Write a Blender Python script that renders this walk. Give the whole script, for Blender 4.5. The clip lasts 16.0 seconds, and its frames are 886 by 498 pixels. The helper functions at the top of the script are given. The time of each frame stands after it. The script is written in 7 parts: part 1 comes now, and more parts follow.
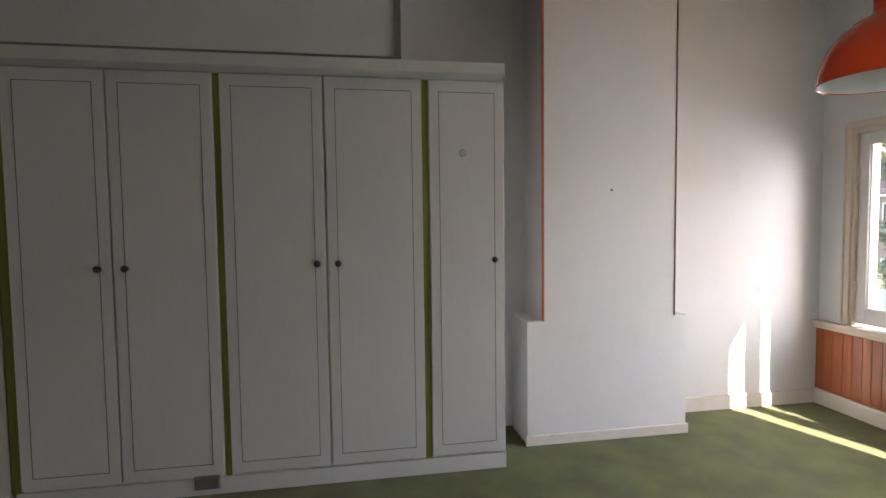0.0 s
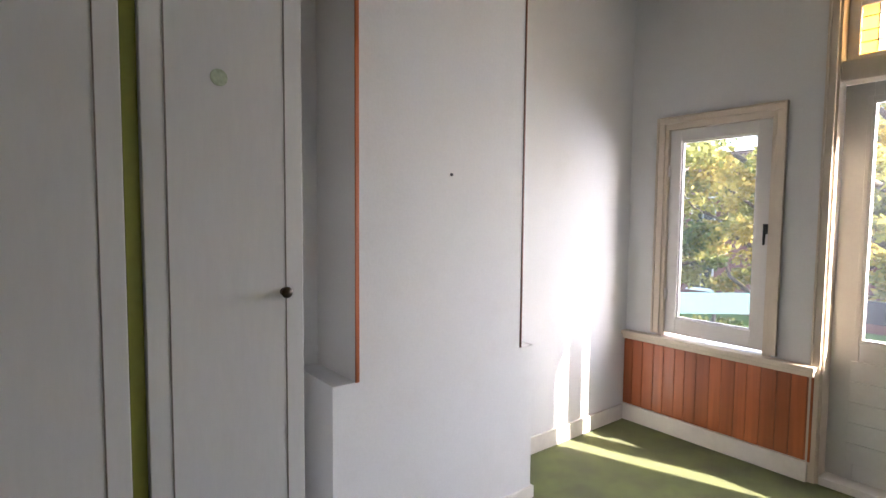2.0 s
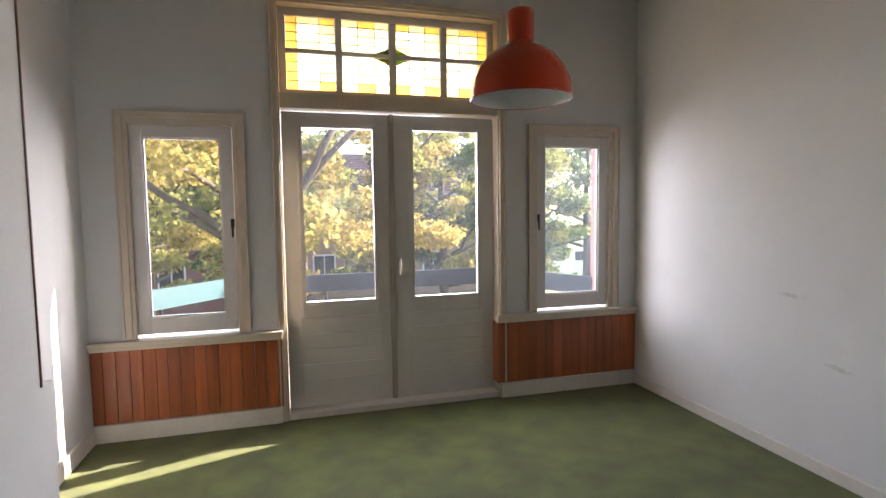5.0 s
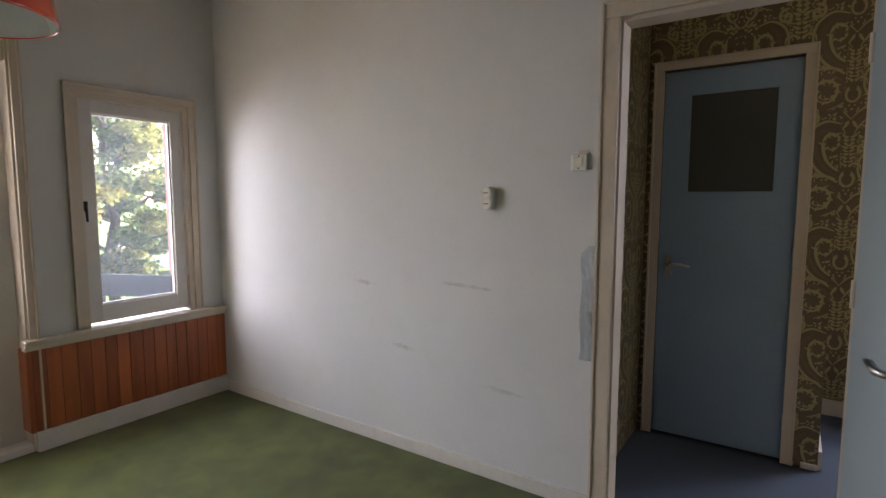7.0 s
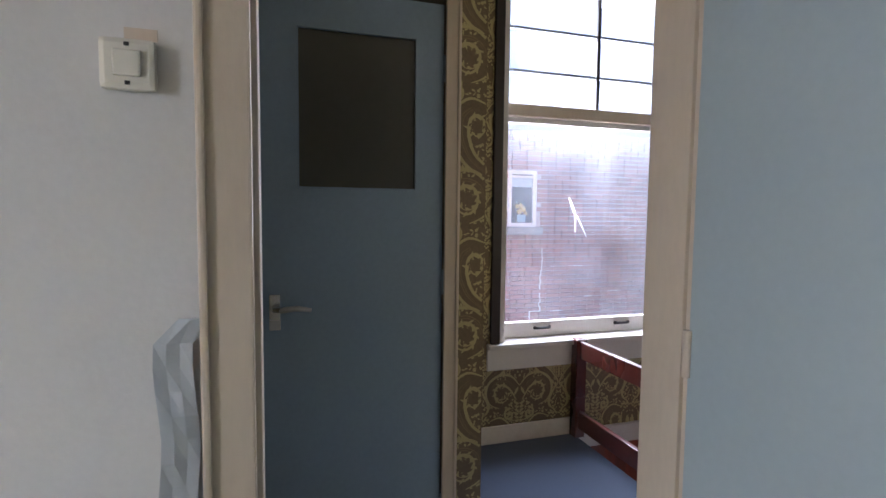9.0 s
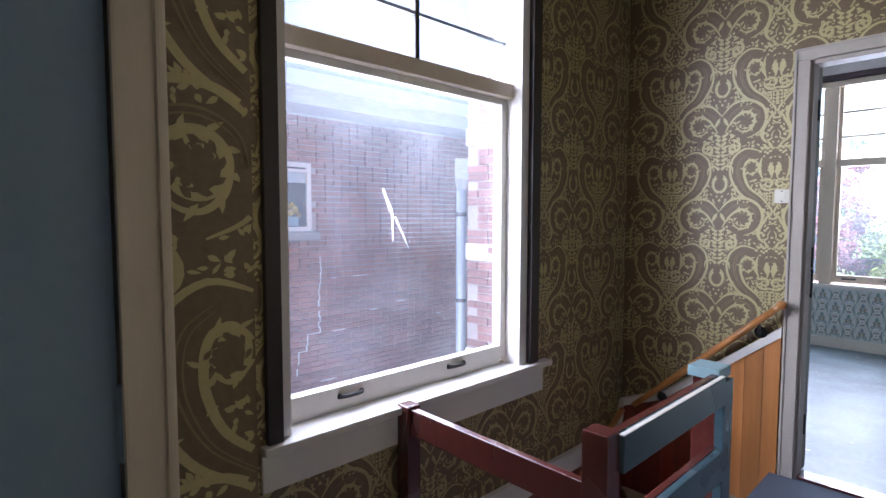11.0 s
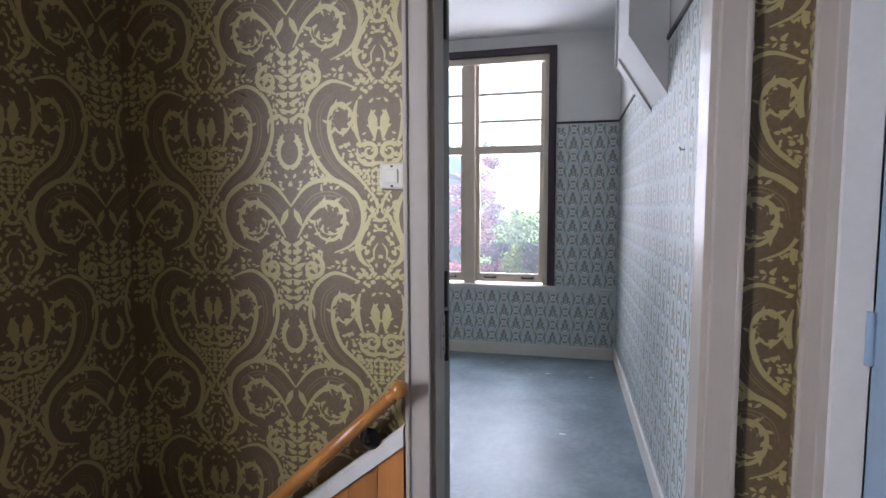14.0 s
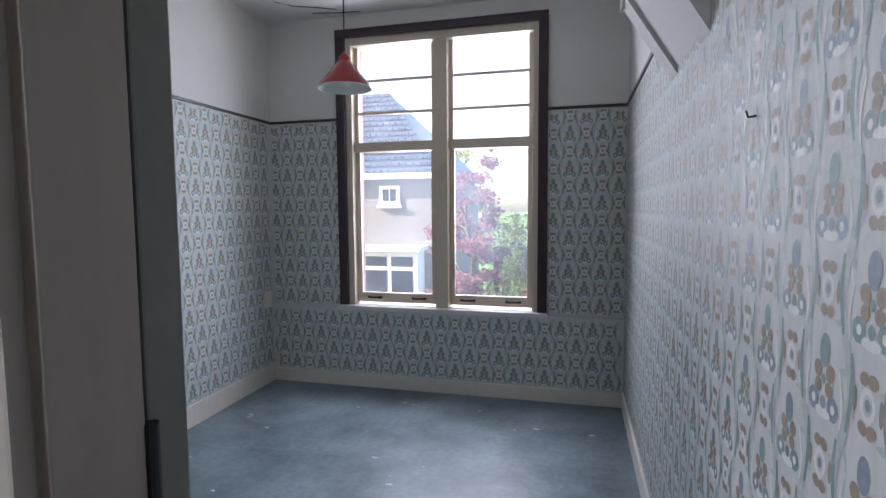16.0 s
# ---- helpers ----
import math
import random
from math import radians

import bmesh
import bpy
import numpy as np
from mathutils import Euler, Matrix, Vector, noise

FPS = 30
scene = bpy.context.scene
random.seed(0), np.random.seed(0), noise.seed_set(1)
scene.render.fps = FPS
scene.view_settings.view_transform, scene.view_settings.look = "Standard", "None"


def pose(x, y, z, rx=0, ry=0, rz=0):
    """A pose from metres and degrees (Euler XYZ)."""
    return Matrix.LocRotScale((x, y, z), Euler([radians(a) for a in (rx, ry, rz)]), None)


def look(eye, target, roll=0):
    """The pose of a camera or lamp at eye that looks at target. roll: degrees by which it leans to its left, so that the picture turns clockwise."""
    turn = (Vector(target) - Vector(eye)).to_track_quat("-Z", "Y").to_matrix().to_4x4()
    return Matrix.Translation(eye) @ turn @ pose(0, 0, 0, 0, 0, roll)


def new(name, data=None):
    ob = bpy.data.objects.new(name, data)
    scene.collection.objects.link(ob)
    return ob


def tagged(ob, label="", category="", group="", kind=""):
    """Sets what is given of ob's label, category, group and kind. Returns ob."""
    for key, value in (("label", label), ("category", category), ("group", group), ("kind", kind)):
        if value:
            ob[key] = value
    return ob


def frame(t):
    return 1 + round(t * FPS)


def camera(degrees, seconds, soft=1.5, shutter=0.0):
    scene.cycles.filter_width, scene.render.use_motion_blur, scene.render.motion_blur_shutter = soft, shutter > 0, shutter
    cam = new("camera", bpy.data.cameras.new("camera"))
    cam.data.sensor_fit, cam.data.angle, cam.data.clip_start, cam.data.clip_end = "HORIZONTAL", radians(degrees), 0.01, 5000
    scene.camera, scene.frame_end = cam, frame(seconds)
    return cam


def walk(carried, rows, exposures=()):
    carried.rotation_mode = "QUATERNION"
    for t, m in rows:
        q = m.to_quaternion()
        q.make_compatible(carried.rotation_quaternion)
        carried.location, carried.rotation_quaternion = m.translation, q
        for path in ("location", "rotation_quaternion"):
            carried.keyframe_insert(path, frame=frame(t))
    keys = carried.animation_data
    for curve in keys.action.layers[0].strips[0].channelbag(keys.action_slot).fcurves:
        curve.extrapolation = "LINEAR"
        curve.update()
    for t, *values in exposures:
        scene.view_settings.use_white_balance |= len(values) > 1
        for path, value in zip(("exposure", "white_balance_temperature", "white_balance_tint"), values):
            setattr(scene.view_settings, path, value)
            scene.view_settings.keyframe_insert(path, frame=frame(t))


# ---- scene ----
cam = camera(80.7, 16.0)
PATH = [
    (0, (3.266, -3.319, 1.359), (1.297, -2.989, 1.251), -0.7),
    (0.5, (2.9, -3.256, 1.371), (0.927, -2.944, 1.274), -0.3),
    (1, (2.525, -3.2, 1.363), (0.566, -2.811, 1.26), 0.1),
    (1.5, (2.243, -3.141, 1.379), (0.373, -2.445, 1.247), 0.7),
    (2, (1.99, -3.135, 1.367), (0.417, -1.907, 1.238), 0.5),
    (2.5, (1.793, -3.205, 1.382), (0.62, -1.589, 1.259), 0.3),
    (3, (1.658, -3.258, 1.392), (0.892, -1.416, 1.259), -0.4),
    (3.5, (1.542, -3.295, 1.391), (1.173, -1.334, 1.25), -0.5),
    (3.7, (1.496, -3.316, 1.395), (1.28, -1.333, 1.249), -0.5),
    (5.8, (1.156, -3.573, 1.34), (2.065, -1.798, 1.185), -0.5),
    (6, (1.218, -3.552, 1.342), (2.234, -1.837, 1.175), -0.3),
    (6.5, (1.329, -3.411, 1.346), (2.697, -1.964, 1.163), -0.3),
    (7, (1.603, -3.309, 1.354), (3.255, -2.199, 1.162), 0.1),
    (7.5, (1.875, -3.151, 1.376), (3.746, -2.474, 1.171), 0.6),
    (8, (2.227, -2.924, 1.369), (4.209, -2.744, 1.171), 0.5),
    (8.5, (2.599, -2.756, 1.328), (4.572, -3.039, 1.172), 0.7),
    (8.7, (2.733, -2.729, 1.32), (4.681, -3.16, 1.171), 0.7),
    (10.8, (3.973, -3.116, 1.304), (5.498, -4.404, 1.179), -0.0),
    (11, (4.04, -3.183, 1.303), (5.494, -4.551, 1.176), 0.1),
    (11.5, (4.207, -3.418, 1.303), (5.481, -4.954, 1.172), -0.0),
    (12, (4.335, -3.625, 1.321), (5.356, -5.338, 1.177), 0.2),
    (12.5, (4.385, -3.879, 1.321), (5.132, -5.729, 1.183), 0.2),
    (13, (4.389, -4.203, 1.314), (4.966, -6.113, 1.175), 0.0),
    (13.5, (4.388, -4.553, 1.312), (4.89, -6.484, 1.162), -0.1),
    (14, (4.341, -4.906, 1.325), (4.806, -6.844, 1.164), -0.2),
    (14.5, (4.259, -5.249, 1.335), (4.725, -7.187, 1.171), -0.2),
    (15, (4.236, -5.501, 1.346), (4.696, -7.441, 1.192), -0.3),
    (15.5, (4.259, -5.689, 1.351), (4.719, -7.629, 1.196), -0.2),
    (16, (4.256, -5.871, 1.362), (4.75, -7.803, 1.208), -0.4),
]
walk(cam, [(t, look(eye, target, roll)) for t, eye, target, roll in PATH],
     [(0.0, 2.9, 6300, 16), (0.5, 3.02, 6200, 16), (1.5, 3.12, 6100, 16), (2.5, 2.86, 6100, 16), (3.2, 2.58, 6150, 16), (3.7, 2.52, 6200, 16), (6.0, 2.49, 6350, 16), (7.0, 2.52, 6350, 16), (7.5, 2.56, 6250, 16), (8.5, 3.08, 6000, 14),
      (11.0, 2.65, 5700, 14), (12.0, 2.48, 5700, 14), (13.0, 2.36, 5950, 14), (14.5, 2.38, 6050, 15), (16.0, 1.97, 6100, 15)])

# ---------------------------------------------------------------- light
world = bpy.data.worlds.new("sky")
scene.world = world
world.use_nodes = True
wn = world.node_tree.nodes
sky = wn.new("ShaderNodeTexSky")
sky.sky_type = 'NISHITA'
sky.sun_disc = False
SUN_ELEV, SUN_AZ = radians(30.3), math.atan2(1.0, 0.34)
sky.sun_elevation, sky.sun_rotation = SUN_ELEV, SUN_AZ
sky.air_density, sky.dust_density = 1.2, 2.0
world.node_tree.links.new(sky.outputs[0], wn["Background"].inputs[0])
wn["Background"].inputs[1].default_value = 0.15

sun_data = bpy.data.lights.new("sun", 'SUN')
sun_data.energy, sun_data.angle, sun_data.color = 4.9, radians(0.5), (1.0, 0.9, 0.76)
sun = new("sun", sun_data)
sun.matrix_world = look((12, 4, 7.0), (12 - 1.0, 4 - 0.34, 7.0 - 1.056 * math.tan(SUN_ELEV)))


def window_light(name, x, y, z, target, w, h, watts, color):
    d = bpy.data.lights.new(name, 'AREA')
    d.shape, d.size, d.size_y, d.energy, d.color = 'RECTANGLE', w, h, watts, color
    o = new(name, d)
    o.matrix_world = look((x, y, z), target)
    return o


# area lamps added outside the windows, standing in for sky light
DAY = (0.92, 0.92, 1.0)
window_light("sky_door", 1.87, 1.0, 1.75, (2.0, -3.2, -1.5), 1.4, 1.9, 31, DAY)
window_light("sky_window_a", 0.55, 0.75, 1.55, (0.9, -2.6, -0.9), 0.6, 1.2, 1.6, DAY)
window_light("sky_window_b", 3.2, 0.75, 1.55, (2.8, -2.6, -0.9), 0.6, 1.2, 2.0, DAY)
window_light("sky_landing", 6.4, -3.65, 1.85, (4.95, -6.2, 0.7), 1.05, 1.7, 24, DAY)
# extra fill lamp at the same window, aimed to brighten the blue door side
window_light("fill_landing_north", 6.45, -4.85, 1.85, (4.5, -3.2, 0.6), 1.05, 1.7, 15, DAY)
window_light("sky_back", 5.2, -10.35, 1.85, (5.2, -6.4, 0.4), 1.4, 1.9, 27, DAY)

# ---------------------------------------------------------------- building helpers
ORIGIN = {}


def bx(bm, x0, x1, y0, y1, z0, z1, bevel=0.0):
    """A box, with bevelled edges where asked, into bm."""
    x0, x1 = min(x0, x1), max(x0, x1)
    y0, y1 = min(y0, y1), max(y0, y1)
    z0, z1 = min(z0, z1), max(z0, z1)
    v = [bm.verts.new((x, y, z)) for x in (x0, x1) for y in (y0, y1) for z in (z0, z1)]
    fs = []
    for q in ((0, 1, 3, 2), (4, 6, 7, 5), (0, 4, 5, 1), (2, 3, 7, 6), (0, 2, 6, 4), (1, 5, 7, 3)):
        fs.append(bm.faces.new([v[i] for i in q]))
    if bevel:
        es = {e for f in fs for e in f.edges}
        bmesh.ops.bevel(bm, geom=list(es), offset=bevel, segments=2, affect='EDGES', profile=0.6)
    return bm


def box(x0, x1, y0, y1, z0, z1, bevel=0.0):
    return bx(bmesh.new(), x0, x1, y0, y1, z0, z1, bevel)


def cyl(bm, p, q, r0, r1=None, seg=12, caps=True):
    """A round bar from p to q."""
    r1 = r0 if r1 is None else r1
    p, q = Vector(p), Vector(q)
    d = (q - p)
    m = Matrix.Translation((p + q) / 2) @ d.to_track_quat('Z', 'Y').to_matrix().to_4x4()
    bmesh.ops.create_cone(bm, cap_ends=caps, segments=seg, radius1=r0, radius2=r1, depth=d.length, matrix=m)
    return bm


def lathe(profile, centre, seg=32, axis='Z'):
    """A surface turned from (radius, height) pairs round an upright axis."""
    bm = bmesh.new()
    rings = []
    for r, h in profile:
        ring = []
        for i in range(seg):
            a = 2 * math.pi * i / seg
            c, s = r * math.cos(a), r * math.sin(a)
            o = {'Z': (c, s, h), 'X': (h, c, s), 'Y': (c, h, s)}[axis]
            ring.append(bm.verts.new(Vector(centre) + Vector(o)))
        rings.append(ring)
    for a, b in zip(rings, rings[1:]):
        for i in range(seg):
            bm.faces.new((a[i], a[(i + 1) % seg], b[(i + 1) % seg], b[i]))
    bmesh.ops.recalc_face_normals(bm, faces=bm.faces)
    return bm


def sweep(points, r, seg=8):
    """A tube along points."""
    bm = bmesh.new()
    pts = [Vector(p) for p in points]
    rings = []
    for i, p in enumerate(pts):
        d = (pts[min(i + 1, len(pts) - 1)] - pts[max(i - 1, 0)]).normalized()
        q = d.to_track_quat('Z', 'Y')
        rr = r[i] if isinstance(r, (list, tuple)) else r
        rings.append([bm.verts.new(p + q @ Vector((rr * math.cos(2 * math.pi * k / seg), rr * math.sin(2 * math.pi * k / seg), 0))) for k in range(seg)])
    for a, b in zip(rings, rings[1:]):
        best = min(range(seg), key=lambda s: sum((a[k].co - b[(k + s) % seg].co).length for k in range(0, seg, 2)))
        for k in range(seg):
            bm.faces.new((a[k], a[(k + 1) % seg], b[(k + 1 + best) % seg], b[(k + best) % seg]))
    bm.faces.new(list(reversed(rings[0])))
    bm.faces.new(rings[-1])
    bmesh.ops.recalc_face_normals(bm, faces=bm.faces)
    return bm


def solid(name, bm, material, smooth=False):
    me = bpy.data.meshes.new(name)
    bm.to_mesh(me)
    bm.free()
    if material:
        me.materials.append(material)
    if smooth:
        for p in me.polygons:
            p.use_smooth = True
    return me


def thing(name, at, label, category, group="", kind=""):
    ob = new(name)
    ob.empty_display_size = 0.1
    ob.location = at
    ORIGIN[ob] = Vector(at)
    return tagged(ob, label, category, group, kind)


def part(name, bm, material, parent, label="", smooth=False):
    o = ORIGIN[parent]
    bmesh.ops.translate(bm, verts=bm.verts, vec=-o)
    ob = new(name, solid(name, bm, material, smooth))
    ob.parent = parent
    ORIGIN[ob] = o
    return tagged(ob, label)


def single(name, bm, material, label, category, group="", kind="", smooth=False, at=(0, 0, 0)):
    bmesh.ops.translate(bm, verts=bm.verts, vec=-Vector(at))
    ob = new(name, solid(name, bm, material, smooth))
    ob.location = at
    ORIGIN[ob] = Vector(at)
    return tagged(ob, label, category, group, kind)


def structure(name, bm, material, label, category):
    return single(name, bm, material, label, category, kind="structure")


def pierced(axis, p0, p1, u0, u1, z0, z1, holes=()):
    """A wall slab between p0 and p1 on its axis, with rectangular holes (u0, u1, z0, z1) going through."""
    us = sorted({u0, u1, *[h[0] for h in holes], *[h[1] for h in holes]})
    zs = sorted({z0, z1, *[h[2] for h in holes], *[h[3] for h in holes]})
    us, zs = [u for u in us if u0 <= u <= u1], [z for z in zs if z0 <= z <= z1]
    n, m = len(us) - 1, len(zs) - 1

    def full(i, j):
        if not (0 <= i < n and 0 <= j < m):
            return False
        cu, cz = (us[i] + us[i + 1]) / 2, (zs[j] + zs[j + 1]) / 2
        return not any(h[0] < cu < h[1] and h[2] < cz < h[3] for h in holes)
    bm = bmesh.new()
    cache = {}

    def v(p, u, z):
        k = (p, u, z)
        if k not in cache:
            cache[k] = bm.verts.new((p, u, z) if axis == 'x' else (u, p, z))
        return cache[k]
    for i in range(n):
        for j in range(m):
            if not full(i, j):
                continue
            a, b, c, d = us[i], us[i + 1], zs[j], zs[j + 1]
            for p in (p0, p1):
                bm.faces.new((v(p, a, c), v(p, b, c), v(p, b, d), v(p, a, d)))
            for di, dj, e in ((-1, 0, ((a, c), (a, d))), (1, 0, ((b, c), (b, d))), (0, -1, ((a, c), (b, c))), (0, 1, ((a, d), (b, d)))):
                if not full(i + di, j + dj):
                    (ua, za), (ub, zb) = e
                    bm.faces.new((v(p0, ua, za), v(p0, ub, zb), v(p1, ub, zb), v(p1, ua, za)))
    bmesh.ops.recalc_face_normals(bm, faces=bm.faces)
    return bm


# ---------------------------------------------------------------- materials
def material(name, colour, rough=0.5, metal=0.0, grain=0.06, scale=40.0, patch=0.08, patch_scale=1.5, bump=0.1, stretch=(1, 1, 1), spec=0.5,
             dirt=None, dirt_amount=0.0, random=0.0, sheen=0.0, coat=0.0):
    """Paint, cloth, wood and so on: a base colour varied at two scales, with fine relief."""
    m = bpy.data.materials.new(name)
    m.use_nodes = True
    nt = m.node_tree
    n, l = nt.nodes, nt.links
    b = n["Principled BSDF"]
    b.inputs["Metallic"].default_value = metal
    b.inputs["Specular IOR Level"].default_value = spec
    b.inputs["Coat Weight"].default_value = coat
    b.inputs["Sheen Weight"].default_value = sheen
    co = n.new("ShaderNodeTexCoord")
    mp = n.new("ShaderNodeMapping")
    mp.inputs["Scale"].default_value = stretch
    l.new(co.outputs["Object"], mp.inputs[0])
    fine = n.new("ShaderNodeTexNoise")
    fine.inputs["Scale"].default_value, fine.inputs["Detail"].default_value = scale, 5
    l.new(mp.outputs[0], fine.inputs["Vector"])
    big = n.new("ShaderNodeTexNoise")
    big.inputs["Scale"].default_value, big.inputs["Detail"].default_value = patch_scale, 4
    l.new(co.outputs["Object"], big.inputs["Vector"])
    f1 = n.new("ShaderNodeMapRange")
    f1.inputs[1].default_value, f1.inputs[2].default_value = 0.3, 0.7
    f1.inputs[3].default_value, f1.inputs[4].default_value = 1 - grain, 1 + grain
    l.new(fine.outputs["Fac"], f1.inputs[0])
    f2 = n.new("ShaderNodeMapRange")
    f2.inputs[1].default_value, f2.inputs[2].default_value = 0.3, 0.7
    f2.inputs[3].default_value, f2.inputs[4].default_value = 1 - patch, 1 + patch
    l.new(big.outputs["Fac"], f2.inputs[0])
    k = n.new("ShaderNodeMath")
    k.operation = 'MULTIPLY'
    l.new(f1.outputs[0], k.inputs[0])
    l.new(f2.outputs[0], k.inputs[1])
    last = k.outputs[0]
    if random:
        info = n.new("ShaderNodeObjectInfo")
        geo = n.new("ShaderNodeNewGeometry")
        add = n.new("ShaderNodeMath")
        l.new(info.outputs["Random"], add.inputs[0])
        l.new(geo.outputs["Random Per Island"], add.inputs[1])
        fr = n.new("ShaderNodeMath")
        fr.operation = 'FRACT'
        l.new(add.outputs[0], fr.inputs[0])
        f3 = n.new("ShaderNodeMapRange")
        f3.inputs[3].default_value, f3.inputs[4].default_value = 1 - random, 1 + random
        l.new(fr.outputs[0], f3.inputs[0])
        k2 = n.new("ShaderNodeMath")
        k2.operation = 'MULTIPLY'
        l.new(last, k2.inputs[0])
        l.new(f3.outputs[0], k2.inputs[1])
        last = k2.outputs[0]
    c = n.new("ShaderNodeVectorMath")
    c.operation = 'SCALE'
    c.inputs[0].default_value = colour
    l.new(last, c.inputs["Scale"])
    out = c.outputs[0]
    if dirt:
        mask = n.new("ShaderNodeTexNoise")
        mask.inputs["Scale"].default_value, mask.inputs["Detail"].default_value, mask.inputs["Roughness"].default_value = patch_scale * 2.3, 8, 0.7
        l.new(co.outputs["Object"], mask.inputs["Vector"])
        ramp = n.new("ShaderNodeMapRange")
        ramp.inputs[1].default_value, ramp.inputs[2].default_value = 0.52, 0.72
        ramp.inputs[4].default_value = dirt_amount
        l.new(mask.outputs["Fac"], ramp.inputs[0])
        mix = n.new("ShaderNodeMix")
        mix.data_type = 'RGBA'
        l.new(ramp.outputs[0], mix.inputs["Factor"])
        l.new(out, mix.inputs["A"])
        mix.inputs["B"].default_value = (*dirt, 1)
        out = mix.outputs["Result"]
    l.new(out, b.inputs["Base Color"])
    r = n.new("ShaderNodeMapRange")
    r.inputs[3].default_value, r.inputs[4].default_value = max(rough - 0.12, 0.02), min(rough + 0.1, 1)
    l.new(big.outputs["Fac"], r.inputs[0])
    l.new(r.outputs[0], b.inputs["Roughness"])
    if bump:
        bp = n.new("ShaderNodeBump")
        bp.inputs["Strength"].default_value, bp.inputs["Distance"].default_value = bump, 0.004
        l.new(fine.outputs["Fac"], bp.inputs["Height"])
        l.new(bp.outputs[0], b.inputs["Normal"])
    return m


def glass_material(name, colour=(1, 1, 1), rough=0.0, dust_haze=0.01, haze_from=None, haze_to=1.0, haze_amount=0.4):
    """A thin pane: mostly clear, with a sheen of reflection by Fresnel and an uneven dusty film, partly painted haze,
    that catches the light.
    """
    m = bpy.data.materials.new(name)
    m.use_nodes = True
    nt = m.node_tree
    n, l = nt.nodes, nt.links
    n.remove(n["Principled BSDF"])
    clear = n.new("ShaderNodeBsdfTransparent")
    clear.inputs[0].default_value = (*colour, 1)
    gloss = n.new("ShaderNodeBsdfGlossy")
    gloss.inputs["Roughness"].default_value = rough
    fres = n.new("ShaderNodeFresnel")
    fres.inputs[0].default_value = 1.45
    mix = n.new("ShaderNodeMixShader")
    cap_ = n.new("ShaderNodeMath")
    cap_.operation = 'MINIMUM'
    cap_.inputs[1].default_value = 0.09
    l.new(fres.outputs[0], cap_.inputs[0])
    l.new(cap_.outputs[0], mix.inputs[0])
    l.new(clear.outputs[0], mix.inputs[1])
    l.new(gloss.outputs[0], mix.inputs[2])
    film, dif = n.new("ShaderNodeBsdfTranslucent"), n.new("ShaderNodeBsdfDiffuse")
    film.inputs[0].default_value = dif.inputs[0].default_value = (0.76, 0.83, 0.95, 1)
    both = n.new("ShaderNodeMixShader")
    l.new(film.outputs[0], both.inputs[1])
    l.new(dif.outputs[0], both.inputs[2])
    both.inputs[0].default_value = 0.3
    co = n.new("ShaderNodeTexCoord")
    ns = n.new("ShaderNodeTexNoise")
    ns.inputs["Scale"].default_value, ns.inputs["Detail"].default_value = 2.5, 6
    l.new(co.outputs["Object"], ns.inputs[0])
    mr = n.new("ShaderNodeMapRange")
    mr.inputs[1].default_value, mr.inputs[2].default_value = 0.3, 0.7
    mr.inputs[3].default_value, mr.inputs[4].default_value = dust_haze * 0.5, dust_haze * 1.5
    l.new(ns.outputs["Fac"], mr.inputs[0])
    amount = mr.outputs[0]
    if haze_from is not None:
        # painted glare: haze in the upper part of the pane, with a ragged lower edge
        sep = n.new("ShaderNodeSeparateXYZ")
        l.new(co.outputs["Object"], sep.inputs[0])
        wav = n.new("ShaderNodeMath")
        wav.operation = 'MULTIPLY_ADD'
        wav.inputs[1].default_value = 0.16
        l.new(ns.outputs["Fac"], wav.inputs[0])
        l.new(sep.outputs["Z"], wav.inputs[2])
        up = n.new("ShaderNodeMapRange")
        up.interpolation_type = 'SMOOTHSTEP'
        up.inputs[1].default_value, up.inputs[2].default_value = haze_from, haze_to
        up.inputs[4].default_value = haze_amount
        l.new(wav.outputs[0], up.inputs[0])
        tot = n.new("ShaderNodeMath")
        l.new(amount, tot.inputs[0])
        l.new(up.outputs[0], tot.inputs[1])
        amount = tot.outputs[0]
    dusty = n.new("ShaderNodeMixShader")
    l.new(amount, dusty.inputs[0])
    l.new(mix.outputs[0], dusty.inputs[1])
    l.new(both.outputs[0], dusty.inputs[2])
    l.new(dusty.outputs[0], n["Material Output"].inputs[0])
    return m


def stained_material(name, colour):
    """Coloured cathedral glass that lets light through softly."""
    m = bpy.data.materials.new(name)
    m.use_nodes = True
    nt = m.node_tree
    n, l = nt.nodes, nt.links
    n.remove(n["Principled BSDF"])
    co = n.new("ShaderNodeTexCoord")
    ns = n.new("ShaderNodeTexNoise")
    ns.inputs["Scale"].default_value = 9
    l.new(co.outputs["Object"], ns.inputs[0])
    mr = n.new("ShaderNodeMapRange")
    mr.inputs[3].default_value, mr.inputs[4].default_value = 0.75, 1.2
    l.new(ns.outputs["Fac"], mr.inputs[0])
    sc = n.new("ShaderNodeVectorMath")
    sc.operation = 'SCALE'
    sc.inputs[0].default_value = colour
    l.new(mr.outputs[0], sc.inputs["Scale"])
    tr = n.new("ShaderNodeBsdfTranslucent")
    cl = n.new("ShaderNodeBsdfTransparent")
    l.new(sc.outputs[0], tr.inputs[0])
    l.new(sc.outputs[0], cl.inputs[0])
    mx = n.new("ShaderNodeMixShader")
    mx.inputs[0].default_value = 0.3
    l.new(tr.outputs[0], mx.inputs[1])
    l.new(cl.outputs[0], mx.inputs[2])
    l.new(mx.outputs[0], n["Material Output"].inputs[0])
    return m


